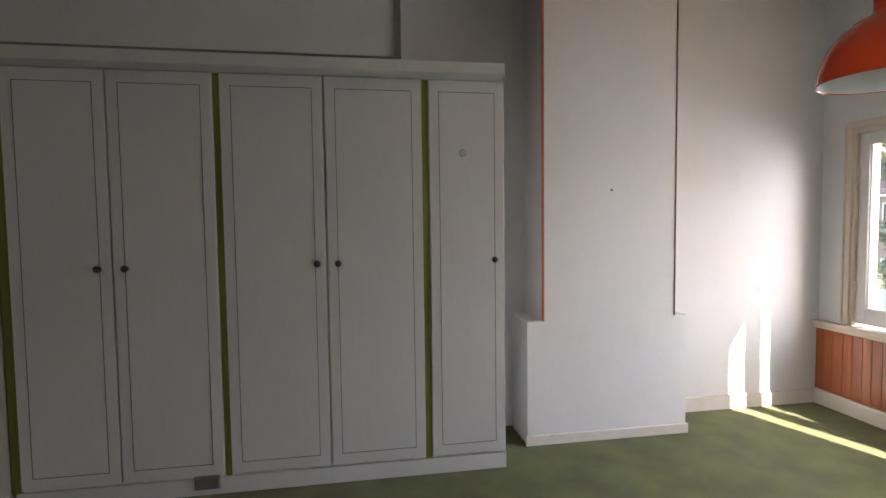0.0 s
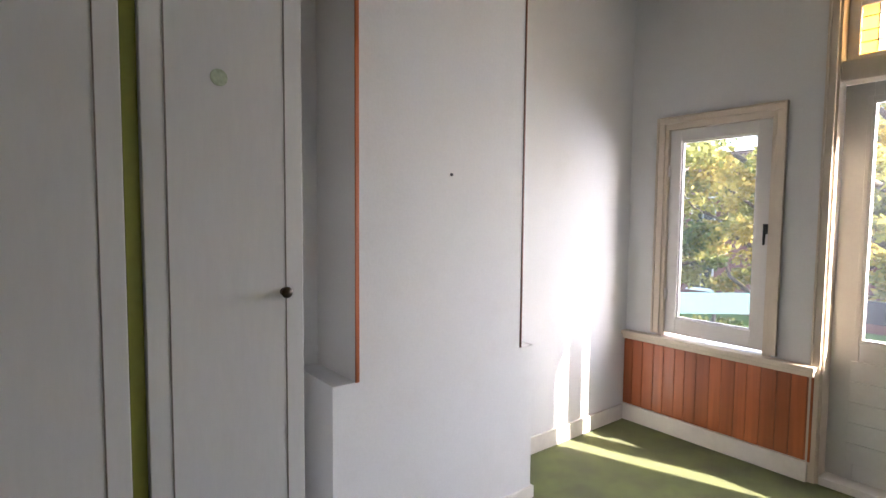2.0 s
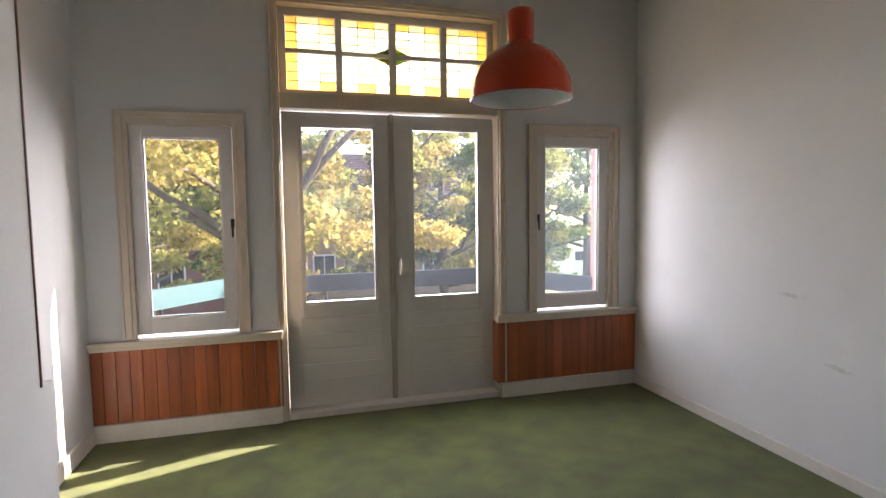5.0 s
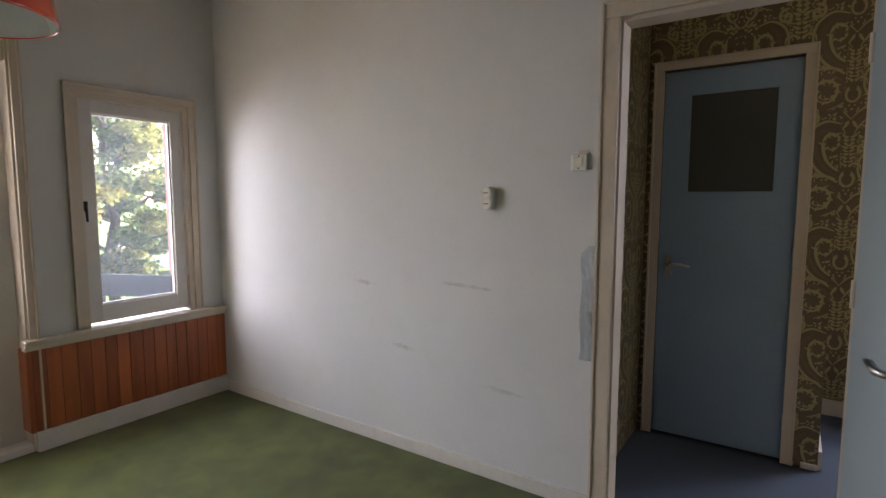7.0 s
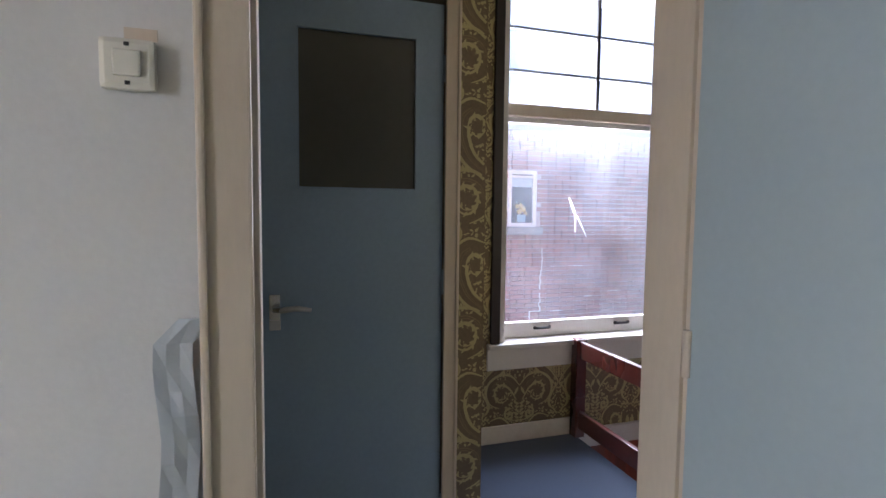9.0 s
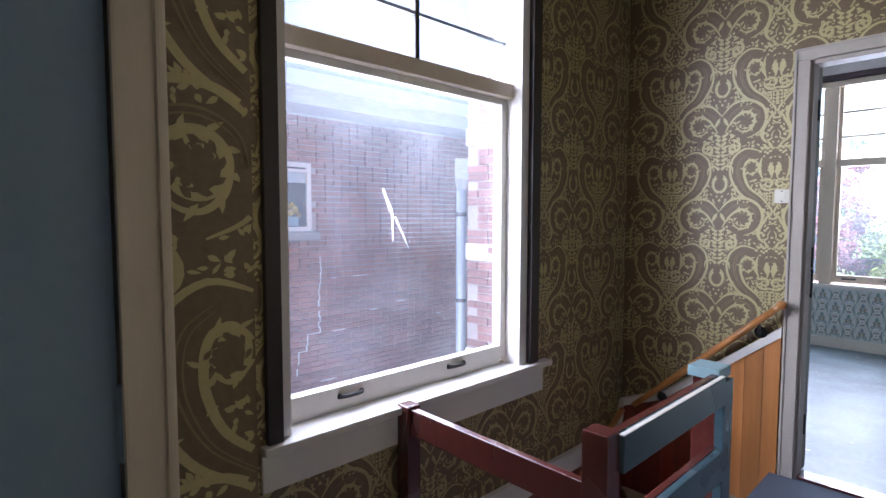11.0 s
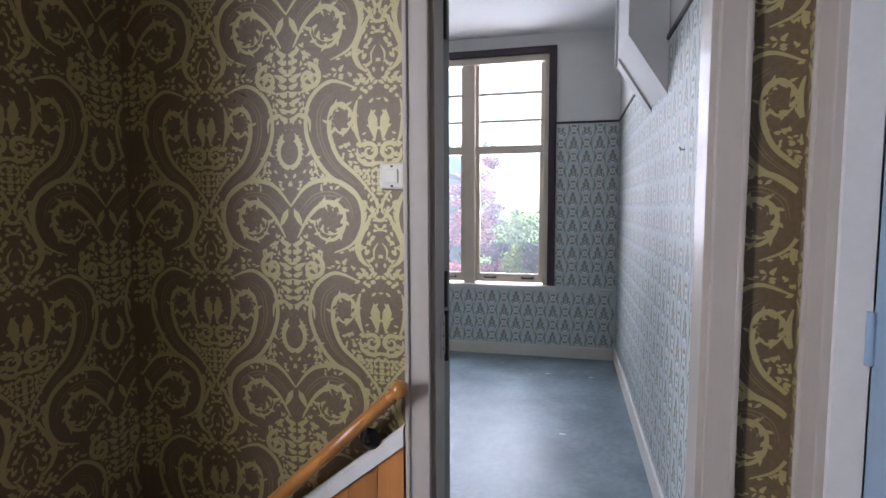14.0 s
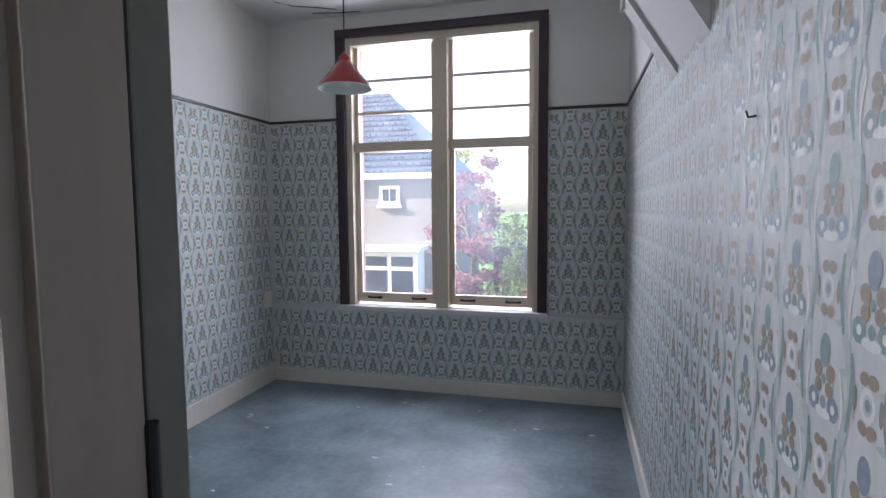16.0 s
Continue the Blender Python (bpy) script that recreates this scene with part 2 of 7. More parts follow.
def leaf_material(name, colour, random=0.35):
    m = bpy.data.materials.new(name)
    m.use_nodes = True
    nt = m.node_tree
    n, l = nt.nodes, nt.links
    n.remove(n["Principled BSDF"])
    geo = n.new("ShaderNodeNewGeometry")
    mr = n.new("ShaderNodeMapRange")
    mr.inputs[3].default_value, mr.inputs[4].default_value = 1 - random, 1 + random
    l.new(geo.outputs["Random Per Island"], mr.inputs[0])
    sc = n.new("ShaderNodeVectorMath")
    sc.operation = 'SCALE'
    sc.inputs[0].default_value = colour
    l.new(mr.outputs[0], sc.inputs["Scale"])
    d, t = n.new("ShaderNodeBsdfDiffuse"), n.new("ShaderNodeBsdfTranslucent")
    l.new(sc.outputs[0], d.inputs[0])
    l.new(sc.outputs[0], t.inputs[0])
    mx = n.new("ShaderNodeMixShader")
    mx.inputs[0].default_value = 0.45
    l.new(d.outputs[0], mx.inputs[1])
    l.new(t.outputs[0], mx.inputs[2])
    l.new(mx.outputs[0], n["Material Output"].inputs[0])
    return m


M_WALL = material("white_wall_paint", (0.66, 0.65, 0.63), 0.75, grain=0.02, scale=90, patch=0.03, patch_scale=2.2, bump=0.12, dirt=(0.52, 0.49, 0.44), dirt_amount=0.18)
# bedroom ceiling out of view, toned down so the upper walls get less bounce
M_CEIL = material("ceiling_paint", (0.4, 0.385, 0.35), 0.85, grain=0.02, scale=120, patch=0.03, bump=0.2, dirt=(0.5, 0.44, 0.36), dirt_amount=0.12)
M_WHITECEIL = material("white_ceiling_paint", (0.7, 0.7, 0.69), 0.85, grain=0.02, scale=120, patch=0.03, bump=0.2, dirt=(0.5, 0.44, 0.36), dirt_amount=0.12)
M_CLOSET = material("closet_paint", (0.62, 0.61, 0.59), 0.45, grain=0.02, scale=60, patch=0.02, bump=0.08, stretch=(1, 1, 0.2))
M_OLIVE = material("olive_green_paint", (0.26, 0.27, 0.05), 0.5, grain=0.05, patch=0.06)
M_LINE = material("bronze_line", (0.2, 0.175, 0.15), 0.4, metal=0.3, grain=0.1)
M_BEAD = material("dark_brown_bead", (0.13, 0.055, 0.03), 0.4, grain=0.15, stretch=(1, 1, 0.1))
M_STICKER = material("green_grey_sticker", (0.40, 0.45, 0.32), 0.6, grain=0.2, scale=60, patch=0.25, patch_scale=40)
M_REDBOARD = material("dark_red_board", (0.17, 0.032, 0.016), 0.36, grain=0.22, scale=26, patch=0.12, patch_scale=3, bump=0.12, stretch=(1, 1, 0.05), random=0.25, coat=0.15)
M_KNOB = material("aged_bronze", (0.07, 0.055, 0.045), 0.35, metal=0.8, grain=0.15)
M_TRIM = material("cream_trim_paint", (0.60, 0.51, 0.40), 0.42, grain=0.03, scale=70, patch=0.06, bump=0.1, stretch=(1, 1, 0.25), dirt=(0.42, 0.33, 0.23), dirt_amount=0.3)
M_SASH = material("white_sash_paint", (0.64, 0.61, 0.57), 0.38, grain=0.02, scale=60, patch=0.04, bump=0.1, dirt=(0.5, 0.44, 0.36), dirt_amount=0.2)
M_BASE = material("skirting_paint", (0.66, 0.62, 0.55), 0.45, grain=0.03, patch=0.06, dirt=(0.4, 0.36, 0.3), dirt_amount=0.3)
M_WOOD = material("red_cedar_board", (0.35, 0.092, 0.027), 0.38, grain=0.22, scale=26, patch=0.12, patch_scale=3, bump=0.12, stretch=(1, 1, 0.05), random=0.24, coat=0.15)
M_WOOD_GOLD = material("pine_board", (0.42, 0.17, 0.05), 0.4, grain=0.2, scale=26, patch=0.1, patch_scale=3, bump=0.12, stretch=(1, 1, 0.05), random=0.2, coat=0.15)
M_MAHOGANY = material("mahogany_paint", (0.075, 0.018, 0.014), 0.28, grain=0.15, scale=30, patch=0.15, bump=0.08, stretch=(1, 1, 0.3), coat=0.3, dirt=(0.3, 0.22, 0.18), dirt_amount=0.12)
M_TEALPOST = material("blue_green_gloss", (0.04, 0.075, 0.09), 0.3, grain=0.08, patch=0.12, bump=0.08, coat=0.2)
M_HANDRAIL = material("varnished_oak", (0.45, 0.19, 0.05), 0.3, grain=0.18, scale=30, patch=0.12, bump=0.08, stretch=(0.3, 1, 0.3), coat=0.3)
M_DARK = material("dark_brown_paint", (0.022, 0.016, 0.015), 0.42, grain=0.12, patch=0.15, bump=0.1)
M_PURPLE = material("aubergine_paint", (0.035, 0.017, 0.026), 0.42, grain=0.12, patch=0.15, bump=0.1)
M_CARPET = material("green_carpet", (0.09, 0.102, 0.018), 0.95, grain=0.3, scale=220, patch=0.34, patch_scale=4.5, bump=0.9, dirt=(0.05, 0.048, 0.014), dirt_amount=0.65, sheen=0.12)
M_BLUECARPET = material("blue_carpet", (0.03, 0.05, 0.09), 0.95, grain=0.3, scale=260, patch=0.16, patch_scale=2.2, bump=0.9, sheen=0.2)
M_FLOORB = material("worn_blue_floor_paint", (0.165, 0.215, 0.24), 0.46, grain=0.14, scale=30, patch=0.4, patch_scale=2.6, bump=0.1, dirt=(0.27, 0.31, 0.34), dirt_amount=0.55)
M_BLUEDOOR = material("blue_door_paint", (0.24, 0.33, 0.43), 0.36, grain=0.03, scale=60, patch=0.05, bump=0.06)
M_PALEDOOR = material("pale_blue_door_paint", (0.37, 0.44, 0.465), 0.36, grain=0.02, scale=60, patch=0.05, bump=0.06)
M_ORANGE = material("orange_enamel", (0.62, 0.06, 0.012), 0.22, grain=0.02, patch=0.03, bump=0.0, coat=0.5)
M_REDLAMP = material("red_enamel", (0.42, 0.03, 0.025), 0.25, grain=0.02, patch=0.04, bump=0.0, coat=0.5)
M_WHITEENAMEL = material("white_enamel", (0.8, 0.8, 0.76), 0.3, grain=0.01, patch=0.02, bump=0.0)
M_SWITCH = material("cream_plastic", (0.72, 0.69, 0.6), 0.3, grain=0.02, patch=0.03, bump=0.0)
M_METAL = material("dull_nickel", (0.55, 0.54, 0.52), 0.32, metal=1.0, grain=0.05)
M_IRON = material("black_iron", (0.025, 0.025, 0.025), 0.4, metal=0.4, grain=0.1)
M_MUD = material("matte_smoked_glass", (0.055, 0.055, 0.042), 0.32, grain=0.05, patch=0.05, bump=0.02)
M_TAPE = material("grey_tape", (0.42, 0.45, 0.48), 0.3, metal=0.25, grain=0.05, bump=0.4, scale=25)
M_GLASS = glass_material("clear_glass")
# thinly dusty landing pane, with glare painted as a haze towards its top
M_HAZED = glass_material("hazed_glass", (0.97, 0.98, 1.0), dust_haze=0.03, haze_from=0.98, haze_to=1.36, haze_amount=0.055)
# top light: glare off the bright roof painted into the pane as haze
M_GLARED = glass_material("glared_top_glass", (0.97, 0.98, 1.0), dust_haze=0.08)
# overexposed view outdoors: the wash of light is put into the pane
M_WASHED = glass_material("washed_out_glass", (0.98, 0.99, 1.0), dust_haze=0.045)
M_AMBER = stained_material("amber_glass", (0.72, 0.48, 0.17))
M_YELLOW = stained_material("yellow_glass", (0.74, 0.62, 0.36))
M_PALEGLASS = stained_material("pale_glass", (0.72, 0.68, 0.53))
M_GREENGLASS = stained_material("green_glass", (0.16, 0.22, 0.05))
M_GREYGLOSS = material("grey_white_gloss_paint", (0.40, 0.355, 0.305), 0.5, grain=0.02, scale=60, patch=0.05, bump=0.05, stretch=(1, 1, 0.2), coat=0.05, dirt=(0.38, 0.33, 0.28), dirt_amount=0.2)
# taupe coat that carries the shade of the unlit hinge-side jamb
M_SHADEDJAMB = material("shaded_jamb_paint", (0.37, 0.32, 0.28), 0.45, grain=0.04, patch=0.08, bump=0.08, stretch=(1, 1, 0.2), dirt=(0.14, 0.12, 0.1), dirt_amount=0.3)
M_OLIVEGREY = material("olive_grey_door_paint", (0.2, 0.205, 0.18), 0.45, grain=0.04, patch=0.08, bump=0.06)
M_CAPBLUE = material("blue_cap_paint", (0.2, 0.31, 0.34), 0.35, grain=0.05, patch=0.08, bump=0.06)
M_PALEWALL = material("pale_rendered_wall", (0.17, 0.155, 0.145), 0.85, grain=0.15, scale=30, patch=0.08, bump=0.2)
M_LEAD = material("lead_came", (0.05, 0.05, 0.05), 0.5, metal=0.6)
M_GOLD = material("gold_wallpaper_ground", (0.43, 0.365, 0.17), 0.42, metal=0.25, spec=0.8, grain=0.05, scale=120, patch=0.05, patch_scale=3, bump=0.1)
M_GOLDPRINT = material("brown_wallpaper_print", (0.15, 0.106, 0.057), 0.42, metal=0.15, spec=0.6, grain=0.12, scale=90, patch=0.08, patch_scale=3, bump=0.15)
M_GOLDLIGHT = material("light_wallpaper_print", (0.24, 0.175, 0.085), 0.45, grain=0.06, scale=120, patch=0.05, bump=0.1)
M_BLUEPAPER = material("pale_blue_wallpaper", (0.555, 0.575, 0.56), 0.68, spec=0.3, grain=0.05, scale=60, patch=0.05, bump=0.15, stretch=(1, 1, 0.15))
M_PRINT_TEAL = material("teal_print", (0.205, 0.29, 0.275), 0.6, grain=0.1, scale=80, patch=0.05)
M_PRINT_SLATE = material("slate_print", (0.225, 0.27, 0.325), 0.6, grain=0.1, scale=80, patch=0.05)
M_PRINT_BROWN = material("brown_print", (0.285, 0.24, 0.18), 0.6, grain=0.1, scale=80, patch=0.05)
M_PRINT_WHITE = material("white_print", (0.67, 0.68, 0.66), 0.6, grain=0.05, scale=80, patch=0.03)
M_PRINT_PALE = material("pale_sage_print", (0.43, 0.475, 0.455), 0.6, grain=0.1, scale=80, patch=0.05)
M_BRICK = material("house_brick", (0.23, 0.1, 0.085), 0.85, grain=0.2, scale=60, patch=0.12, patch_scale=1.0, bump=0.5, random=0.2)
M_BRICKLIGHT = material("pale_brick", (0.33, 0.21, 0.15), 0.85, grain=0.2, scale=60, patch=0.12, bump=0.5, random=0.25)
M_MORTAR = material("mortar", (0.36, 0.31, 0.29), 0.95, grain=0.15, scale=50, patch=0.15, bump=0.4)
M_STONE = material("painted_stone", (0.72, 0.71, 0.68), 0.7, grain=0.06, patch=0.08)
# dark copy of the teal, with the backlit boards' shade in its colour
M_SHADEDTEAL = material("shaded_teal_board_paint", (0.01, 0.014, 0.016), 0.6, spec=0.2, grain=0.06, patch=0.1, bump=0.15)
M_TEAL = material("teal_board_paint", (0.04, 0.095, 0.1), 0.5, grain=0.06, patch=0.1, bump=0.15)
M_ZINC = material("zinc", (0.27, 0.30, 0.33), 0.5, metal=0.3, grain=0.06, patch=0.1)
M_BARK = material("bark", (0.10, 0.075, 0.05), 0.9, grain=0.35, scale=14, patch=0.2, bump=1.0, stretch=(1, 1, 0.3))
M_GRASS = material("grass", (0.10, 0.17, 0.035), 0.9, grain=0.35, scale=30, patch=0.2, patch_scale=0.3, bump=0.8)
M_ASPHALT = material("asphalt", (0.055, 0.055, 0.057), 0.85, grain=0.25, scale=60, patch=0.15, patch_scale=0.4, bump=0.5)
M_PAVE = material("grey_pavers", (0.22, 0.21, 0.2), 0.85, grain=0.2, scale=40, patch=0.15, bump=0.4)
M_ROOF = material("blue_black_roof_tile", (0.05, 0.065, 0.10), 0.42, grain=0.15, patch=0.1, bump=0.2, random=0.2)
M_ROOFRED = material("red_roof_tile", (0.085, 0.05, 0.042), 0.75, grain=0.2, patch=0.15, bump=0.3, random=0.2)
M_DARKPANE = material("dark_window_glass", (0.02, 0.025, 0.03), 0.08, grain=0.02, patch=0.1, bump=0.0)
M_LEAF_Y = leaf_material("yellow_leaf", (0.42, 0.33, 0.10))
M_LEAF_YG = leaf_material("yellow_green_leaf", (0.30, 0.29, 0.09))
M_LEAF_G = leaf_material("green_leaf", (0.13, 0.165, 0.06))
M_LEAF_P = leaf_material("plum_leaf", (0.26, 0.12, 0.15))
M_SMEAR = leaf_material("white_smear", (0.9, 0.9, 0.92), 0.0)
# dark tone for unseen surfaces, added to dim the bounced light
M_LOWBOUNCE = material("low_bounce_paint", (0.22, 0.2, 0.165), 0.8, grain=0.03, patch=0.05)
M_LEAF_R = leaf_material("rust_leaf", (0.28, 0.12, 0.05))

# ---------------------------------------------------------------- the shell
H, HB = 2.95, 2.80          # ceilings of the front rooms and of the back bedroom
structure("floor_bedroom", box(-0.3, 3.80, -5.2, 0.12, -0.25, 0.0), M_CARPET, "worn moss-green bedroom carpet with darker trodden patches", "floor")
fl = box(3.80, 4.78, -6.24, -2.45, -0.25, 0.0)
bx(fl, 4.78, 5.6, -4.42, -2.45, -0.25, 0.0)
structure("floor_landing", fl, M_BLUECARPET, "dark blue landing carpet round the open stairwell", "floor")
structure("floor_back_bedroom", box(3.85, 6.7, -9.65, -6.24, -0.25, 0.0), M_FLOORB, "worn grey-blue painted floor with pale scuffs", "floor")
structure("floor_hall_below", box(3.80, 5.7, -6.24, -1.5, -2.95, -2.8), M_BLUECARPET, "dark hall floor at the foot of the stairs", "floor")

structure("ceiling_bedroom", box(-0.3, 3.80, -5.2, 0.30, H, H + 0.12), M_CEIL, "unseen plaster bedroom ceiling, darkened to bounce less light", "ceiling")
structure("ceiling_landing", box(3.80, 6.0, -6.25, -1.0, H, H + 0.12), M_LOWBOUNCE, "unseen landing ceiling, dull taupe to cut bounced light", "ceiling")
structure("ceiling_back_bedroom", box(3.80, 6.95, -9.9, -6.25, HB, HB + 0.12), M_WHITECEIL, "white plaster ceiling with fine cracks and stains", "ceiling")

W1, W2, FD = (0.215, 0.885, 0.61, 1.95), (2.87, 3.555, 0.61, 1.95), (1.10, 2.635, 0.0, 2.72)
wall_n = structure("wall_north", pierced('y', 0.0, 0.17, -0.3, 3.80, -0.2, H, (W1, W2, FD)), M_WALL, "white plastered window wall of the bedroom", "wall")
structure("wall_north_outer", pierced('y', 0.17, 0.19, -0.6, 6.0, -3.2, 3.4, (W1, W2, (1.10, 2.665, 0.0, 2.72))), M_BRICK, "brick outer face of the front wall", "wall")
# two blocks added to the front to keep sun slivers out of the side windows
structure("wall_pier", box(0.887, 1.07, 0.19, 0.27, -3.2, 3.4), M_BRICK, "added brick block keeping sun out of the side window", "wall")
structure("wall_pier", box(3.557, 3.9, 0.19, 0.33, -3.2, 3.4), M_BRICK, "added brick block keeping sun out of the side window", "wall")
structure("wall_west", box(-0.3, 0.0, -5.2, 0.0, -0.2, H), M_WALL, "white plastered side wall of the bedroom", "wall")
structure("wall_south", box(-0.3, 3.80, -5.2, -4.95, -0.2, H), M_LOWBOUNCE, "plain unseen rear wall of the bedroom, taupe to cut bounced light", "wall")
DA = (-3.508, -2.70, 0.0, 2.06)
DW = (-6.03, -5.28, 0.0, 2.06)
structure("wall_east", pierced('x', 3.747, 3.80, -4.95, 0.0, -0.2, H, (DA,)), M_WALL, "white plastered wall beside the bedroom door with rubbed grey streaks", "wall")

wl_west = structure("wall_landing_west", pierced('x', 3.80, 3.85, -6.19, -2.45, -0.2, H, (DA, DW)), M_GOLDPRINT, "landing wall with gold and brown damask wallpaper", "wall")
wl_north = structure("wall_landing_north", box(3.85, 4.72, -2.6, -2.45, -0.2, H), M_GOLDPRINT, "narrow end wall of the landing with damask wallpaper", "wall")
BD = (-3.322, -2.675, 0.0, 2.05)
wl_box = structure("wall_cupboard_front", pierced('x', 4.72, 4.78, -3.475, -2.45, -0.2, H, (BD,)), M_GOLDPRINT, "damask papered wall round the blue door", "wall")
wl_side = structure("wall_cupboard_side", box(4.78, 5.6, -3.475, -3.42, -0.2, H), M_GOLDPRINT, "damask papered side of the jutting cupboard", "wall")
structure("cupboard_back", box(5.4, 5.6, -3.42, -2.45, -0.2, H), M_WALL, "plain wall behind the blue door", "wall")
LW = (-5.215, -3.93, 0.575, 2.68)
wl_east = structure("wall_landing_east", pierced('x', 5.6, 5.75, -6.19, -2.45, -2.8, H, (LW,)), M_GOLDPRINT, "damask papered wall round the landing window", "wall")
structure("wall_landing_outer", pierced('x', 5.75, 5.93, -6.19, 0.17, -3.2, 3.4, ((LW[0] - 0.12, LW[1], LW[2] - 0.04, LW[3]),)), M_BRICK, "brick outer face of the side wall", "wall")
BDW = (4.02, 4.69, 0.0, 2.045)
wl_south = structure("wall_landing_south", pierced('y', -6.25, -6.19, 3.80, 5.6, -2.8, H, (BDW,)), M_GOLDPRINT, "damask papered wall with the doorway to the back bedroom", "wall")
structure("wall_stair_west", box(4.72, 4.78, -6.19, -1.5, -2.8, -0.25), M_WALL, "plain wall of the stairwell below the landing", "wall")
structure("wall_stair_end", box(4.78, 5.6, -2.2, -2.1, -2.8, -0.25), M_WALL, "plain end wall of the stairwell", "wall")

wb_north = structure("wall_back_north", pierced('y', -6.283, -6.25, 3.83, 6.6, -0.2, HB, (BDW,)), M_WALL, "white wall of the back bedroom with the doorway", "wall")
wb_west = structure("wall_back_west", box(3.80, 3.93, -9.6, -6.283, -0.2, HB), M_WALL, "back bedroom wall, white above a picture rail", "wall")
wb_east = structure("wall_back_east", box(6.6, 6.78, -9.6, -6.25, -0.2, HB), M_WALL, "back bedroom side wall, white above a picture rail", "wall")
BW = (4.505, 5.965, 0.62, 2.635)
wb_south = structure("wall_back_south", pierced('y', -9.75, -9.57, 3.80, 6.78, -0.2, HB, (BW,)), M_WALL, "back bedroom window wall, white above a picture rail", "wall")
structure("wall_back_outer", pierced('y', -9.93, -9.75, 3.6, 6.95, -3.2, 3.4, (BW,)), M_BRICK, "brick outer face of the rear wall", "wall")
structure("wall_back_outer_east", box(6.78, 6.95, -9.75, -6.25, -3.2, 3.4), M_BRICK, "brick outer face of the rear side wall", "wall")
wall_own = structure("wall_outer_return", box(5.93, 6.95, -6.25, -6.195, -3.2, 3.4), M_MORTAR, "brick return of the house with pale quoin blocks", "wall")


# ---------------------------------------------------------------- trim
def skirting(name, axis, face, side, u0, u1, h=0.1, t=0.016, mat=None, label="painted skirting board along the wall"):
    """A board with a rounded top, standing on the floor against the wall at face; side is the way it faces."""
    a, b = (face, face + side * t)
    bm = box(a, b, u0, u1, 0, h, 0.004) if axis == 'x' else box(u0, u1, a, b, 0, h, 0.004)
    return structure(name, bm, mat or M_BASE, label, "skirting board")


skirting("baseboard", 'x', 0.0, 1, -1.29, -0.036)
skirting("baseboard", 'x', 3.747, -1, -2.63, -0.036, 0.07)
skirting("baseboard", 'x', 3.747, -1, -4.95, -3.58, 0.07)
skirting("baseboard", 'y', -4.95, 1, 0.6, 3.73, 0.1)
skirting("baseboard", 'y', -3.475, -1, 4.722, 5.58, 0.1)
skirting("baseboard", 'x', 5.6, -1, -4.42, -3.49, 0.1)
skirting("baseboard", 'x', 4.72, -1, -3.475, -3.405, 0.03)
skirting("baseboard", 'x', 3.85, 1, -5.2, -3.5, 0.1)
skirting("baseboard", 'x', 3.93, 1, -9.53, -6.33, 0.11)
skirting("baseboard", 'x', 6.6, -1, -9.53, -6.33, 0.14)
skirting("baseboard", 'y', -9.53, 1, 3.946, 6.584, 0.1)


def casing(name, axis, face, side, u0, u1, z0, z1, w, t, mat, label, sill=False):
    """Architrave round an opening (u0, u1, z0, z1): two uprights and a head with a rounded inner bead, each a part."""
    mid = (u0 + u1) / 2
    at = (face, mid, z0) if axis == 'x' else (mid, face, z0)
    c = thing(name, at, label, "door frame" if z0 < 0.2 else "window frame", kind="structure")

    def slab(a, b, p, q, tt):
        return box(face, face + side * tt, a, b, p, q, 0.004) if axis == 'x' else box(a, b, face, face + side * tt, p, q, 0.004)
    part("upright", slab(u0 - w, u0 + 0.004, z0, z1 + 0.004, t), mat, c)
    part("upright", slab(u1 - 0.004, u1 + w, z0, z1 + 0.004, t), mat, c)
    part("head", slab(u0 - w, u1 + w, z1 + 0.004, z1 + w, t + 0.002), mat, c)
    part("bead", slab(u0 - w, u0 - w + 0.012, z0, z1 + w, t + 0.008), mat, c)
    part("bead", slab(u1 + w - 0.012, u1 + w, z0, z1 + w, t + 0.008), mat, c)
    part("bead", slab(u0 - w + 0.012, u1 + w - 0.012, z1 + w - 0.012, z1 + w, t + 0.008), mat, c)
    return c


def lining(name, axis, a, b, u0, u1, z0, z1, t, mat, label, mat_far=None):
    """Door or window lining: boards that cover the cut faces of an opening."""
    c = thing(name, (a, (u0 + u1) / 2, z0) if axis == 'x' else ((u0 + u1) / 2, a, z0), label, "door lining" if z0 < 0.2 else "window lining", kind="structure")

    def slab(p, q, r, s):
        return box(a, b, p, q, r, s, 0.002) if axis == 'x' else box(p, q, a, b, r, s, 0.002)
    part("jamb", slab(u0 + 0.001, u0 + t, z0, z1 - 0.001), mat, c)
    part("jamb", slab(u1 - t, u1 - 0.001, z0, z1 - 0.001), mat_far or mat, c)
    part("head", slab(u0 + t, u1 - t, z1 - t, z1 - 0.001), mat, c)
    return c


# bedroom window wall: two side windows and the balcony doors
casing("window_casing", 'y', 0.0, -1, W1[0] + 0.02, W1[1] - 0.015, 0.625, 1.94, 0.045, 0.018, M_TRIM, "cream painted casing round the narrow side window")
casing("window_casing", 'y', 0.0, -1, W2[0] + 0.015, W2[1] - 0.01, 0.625, 1.94, 0.045, 0.018, M_TRIM, "cream painted casing round the narrow side window")
casing("door_casing", 'y', 0.0, -1, 1.115, 2.62, 0.0, 2.70, 0.04, 0.02, M_TRIM, "cream painted casing round the balcony doors and fanlight")
for w in (W1, W2):
    lining("window_lining", 'y', -0.003, 0.188, w[0], w[1], w[2], w[3], 0.043, M_TRIM, "cream painted window lining")
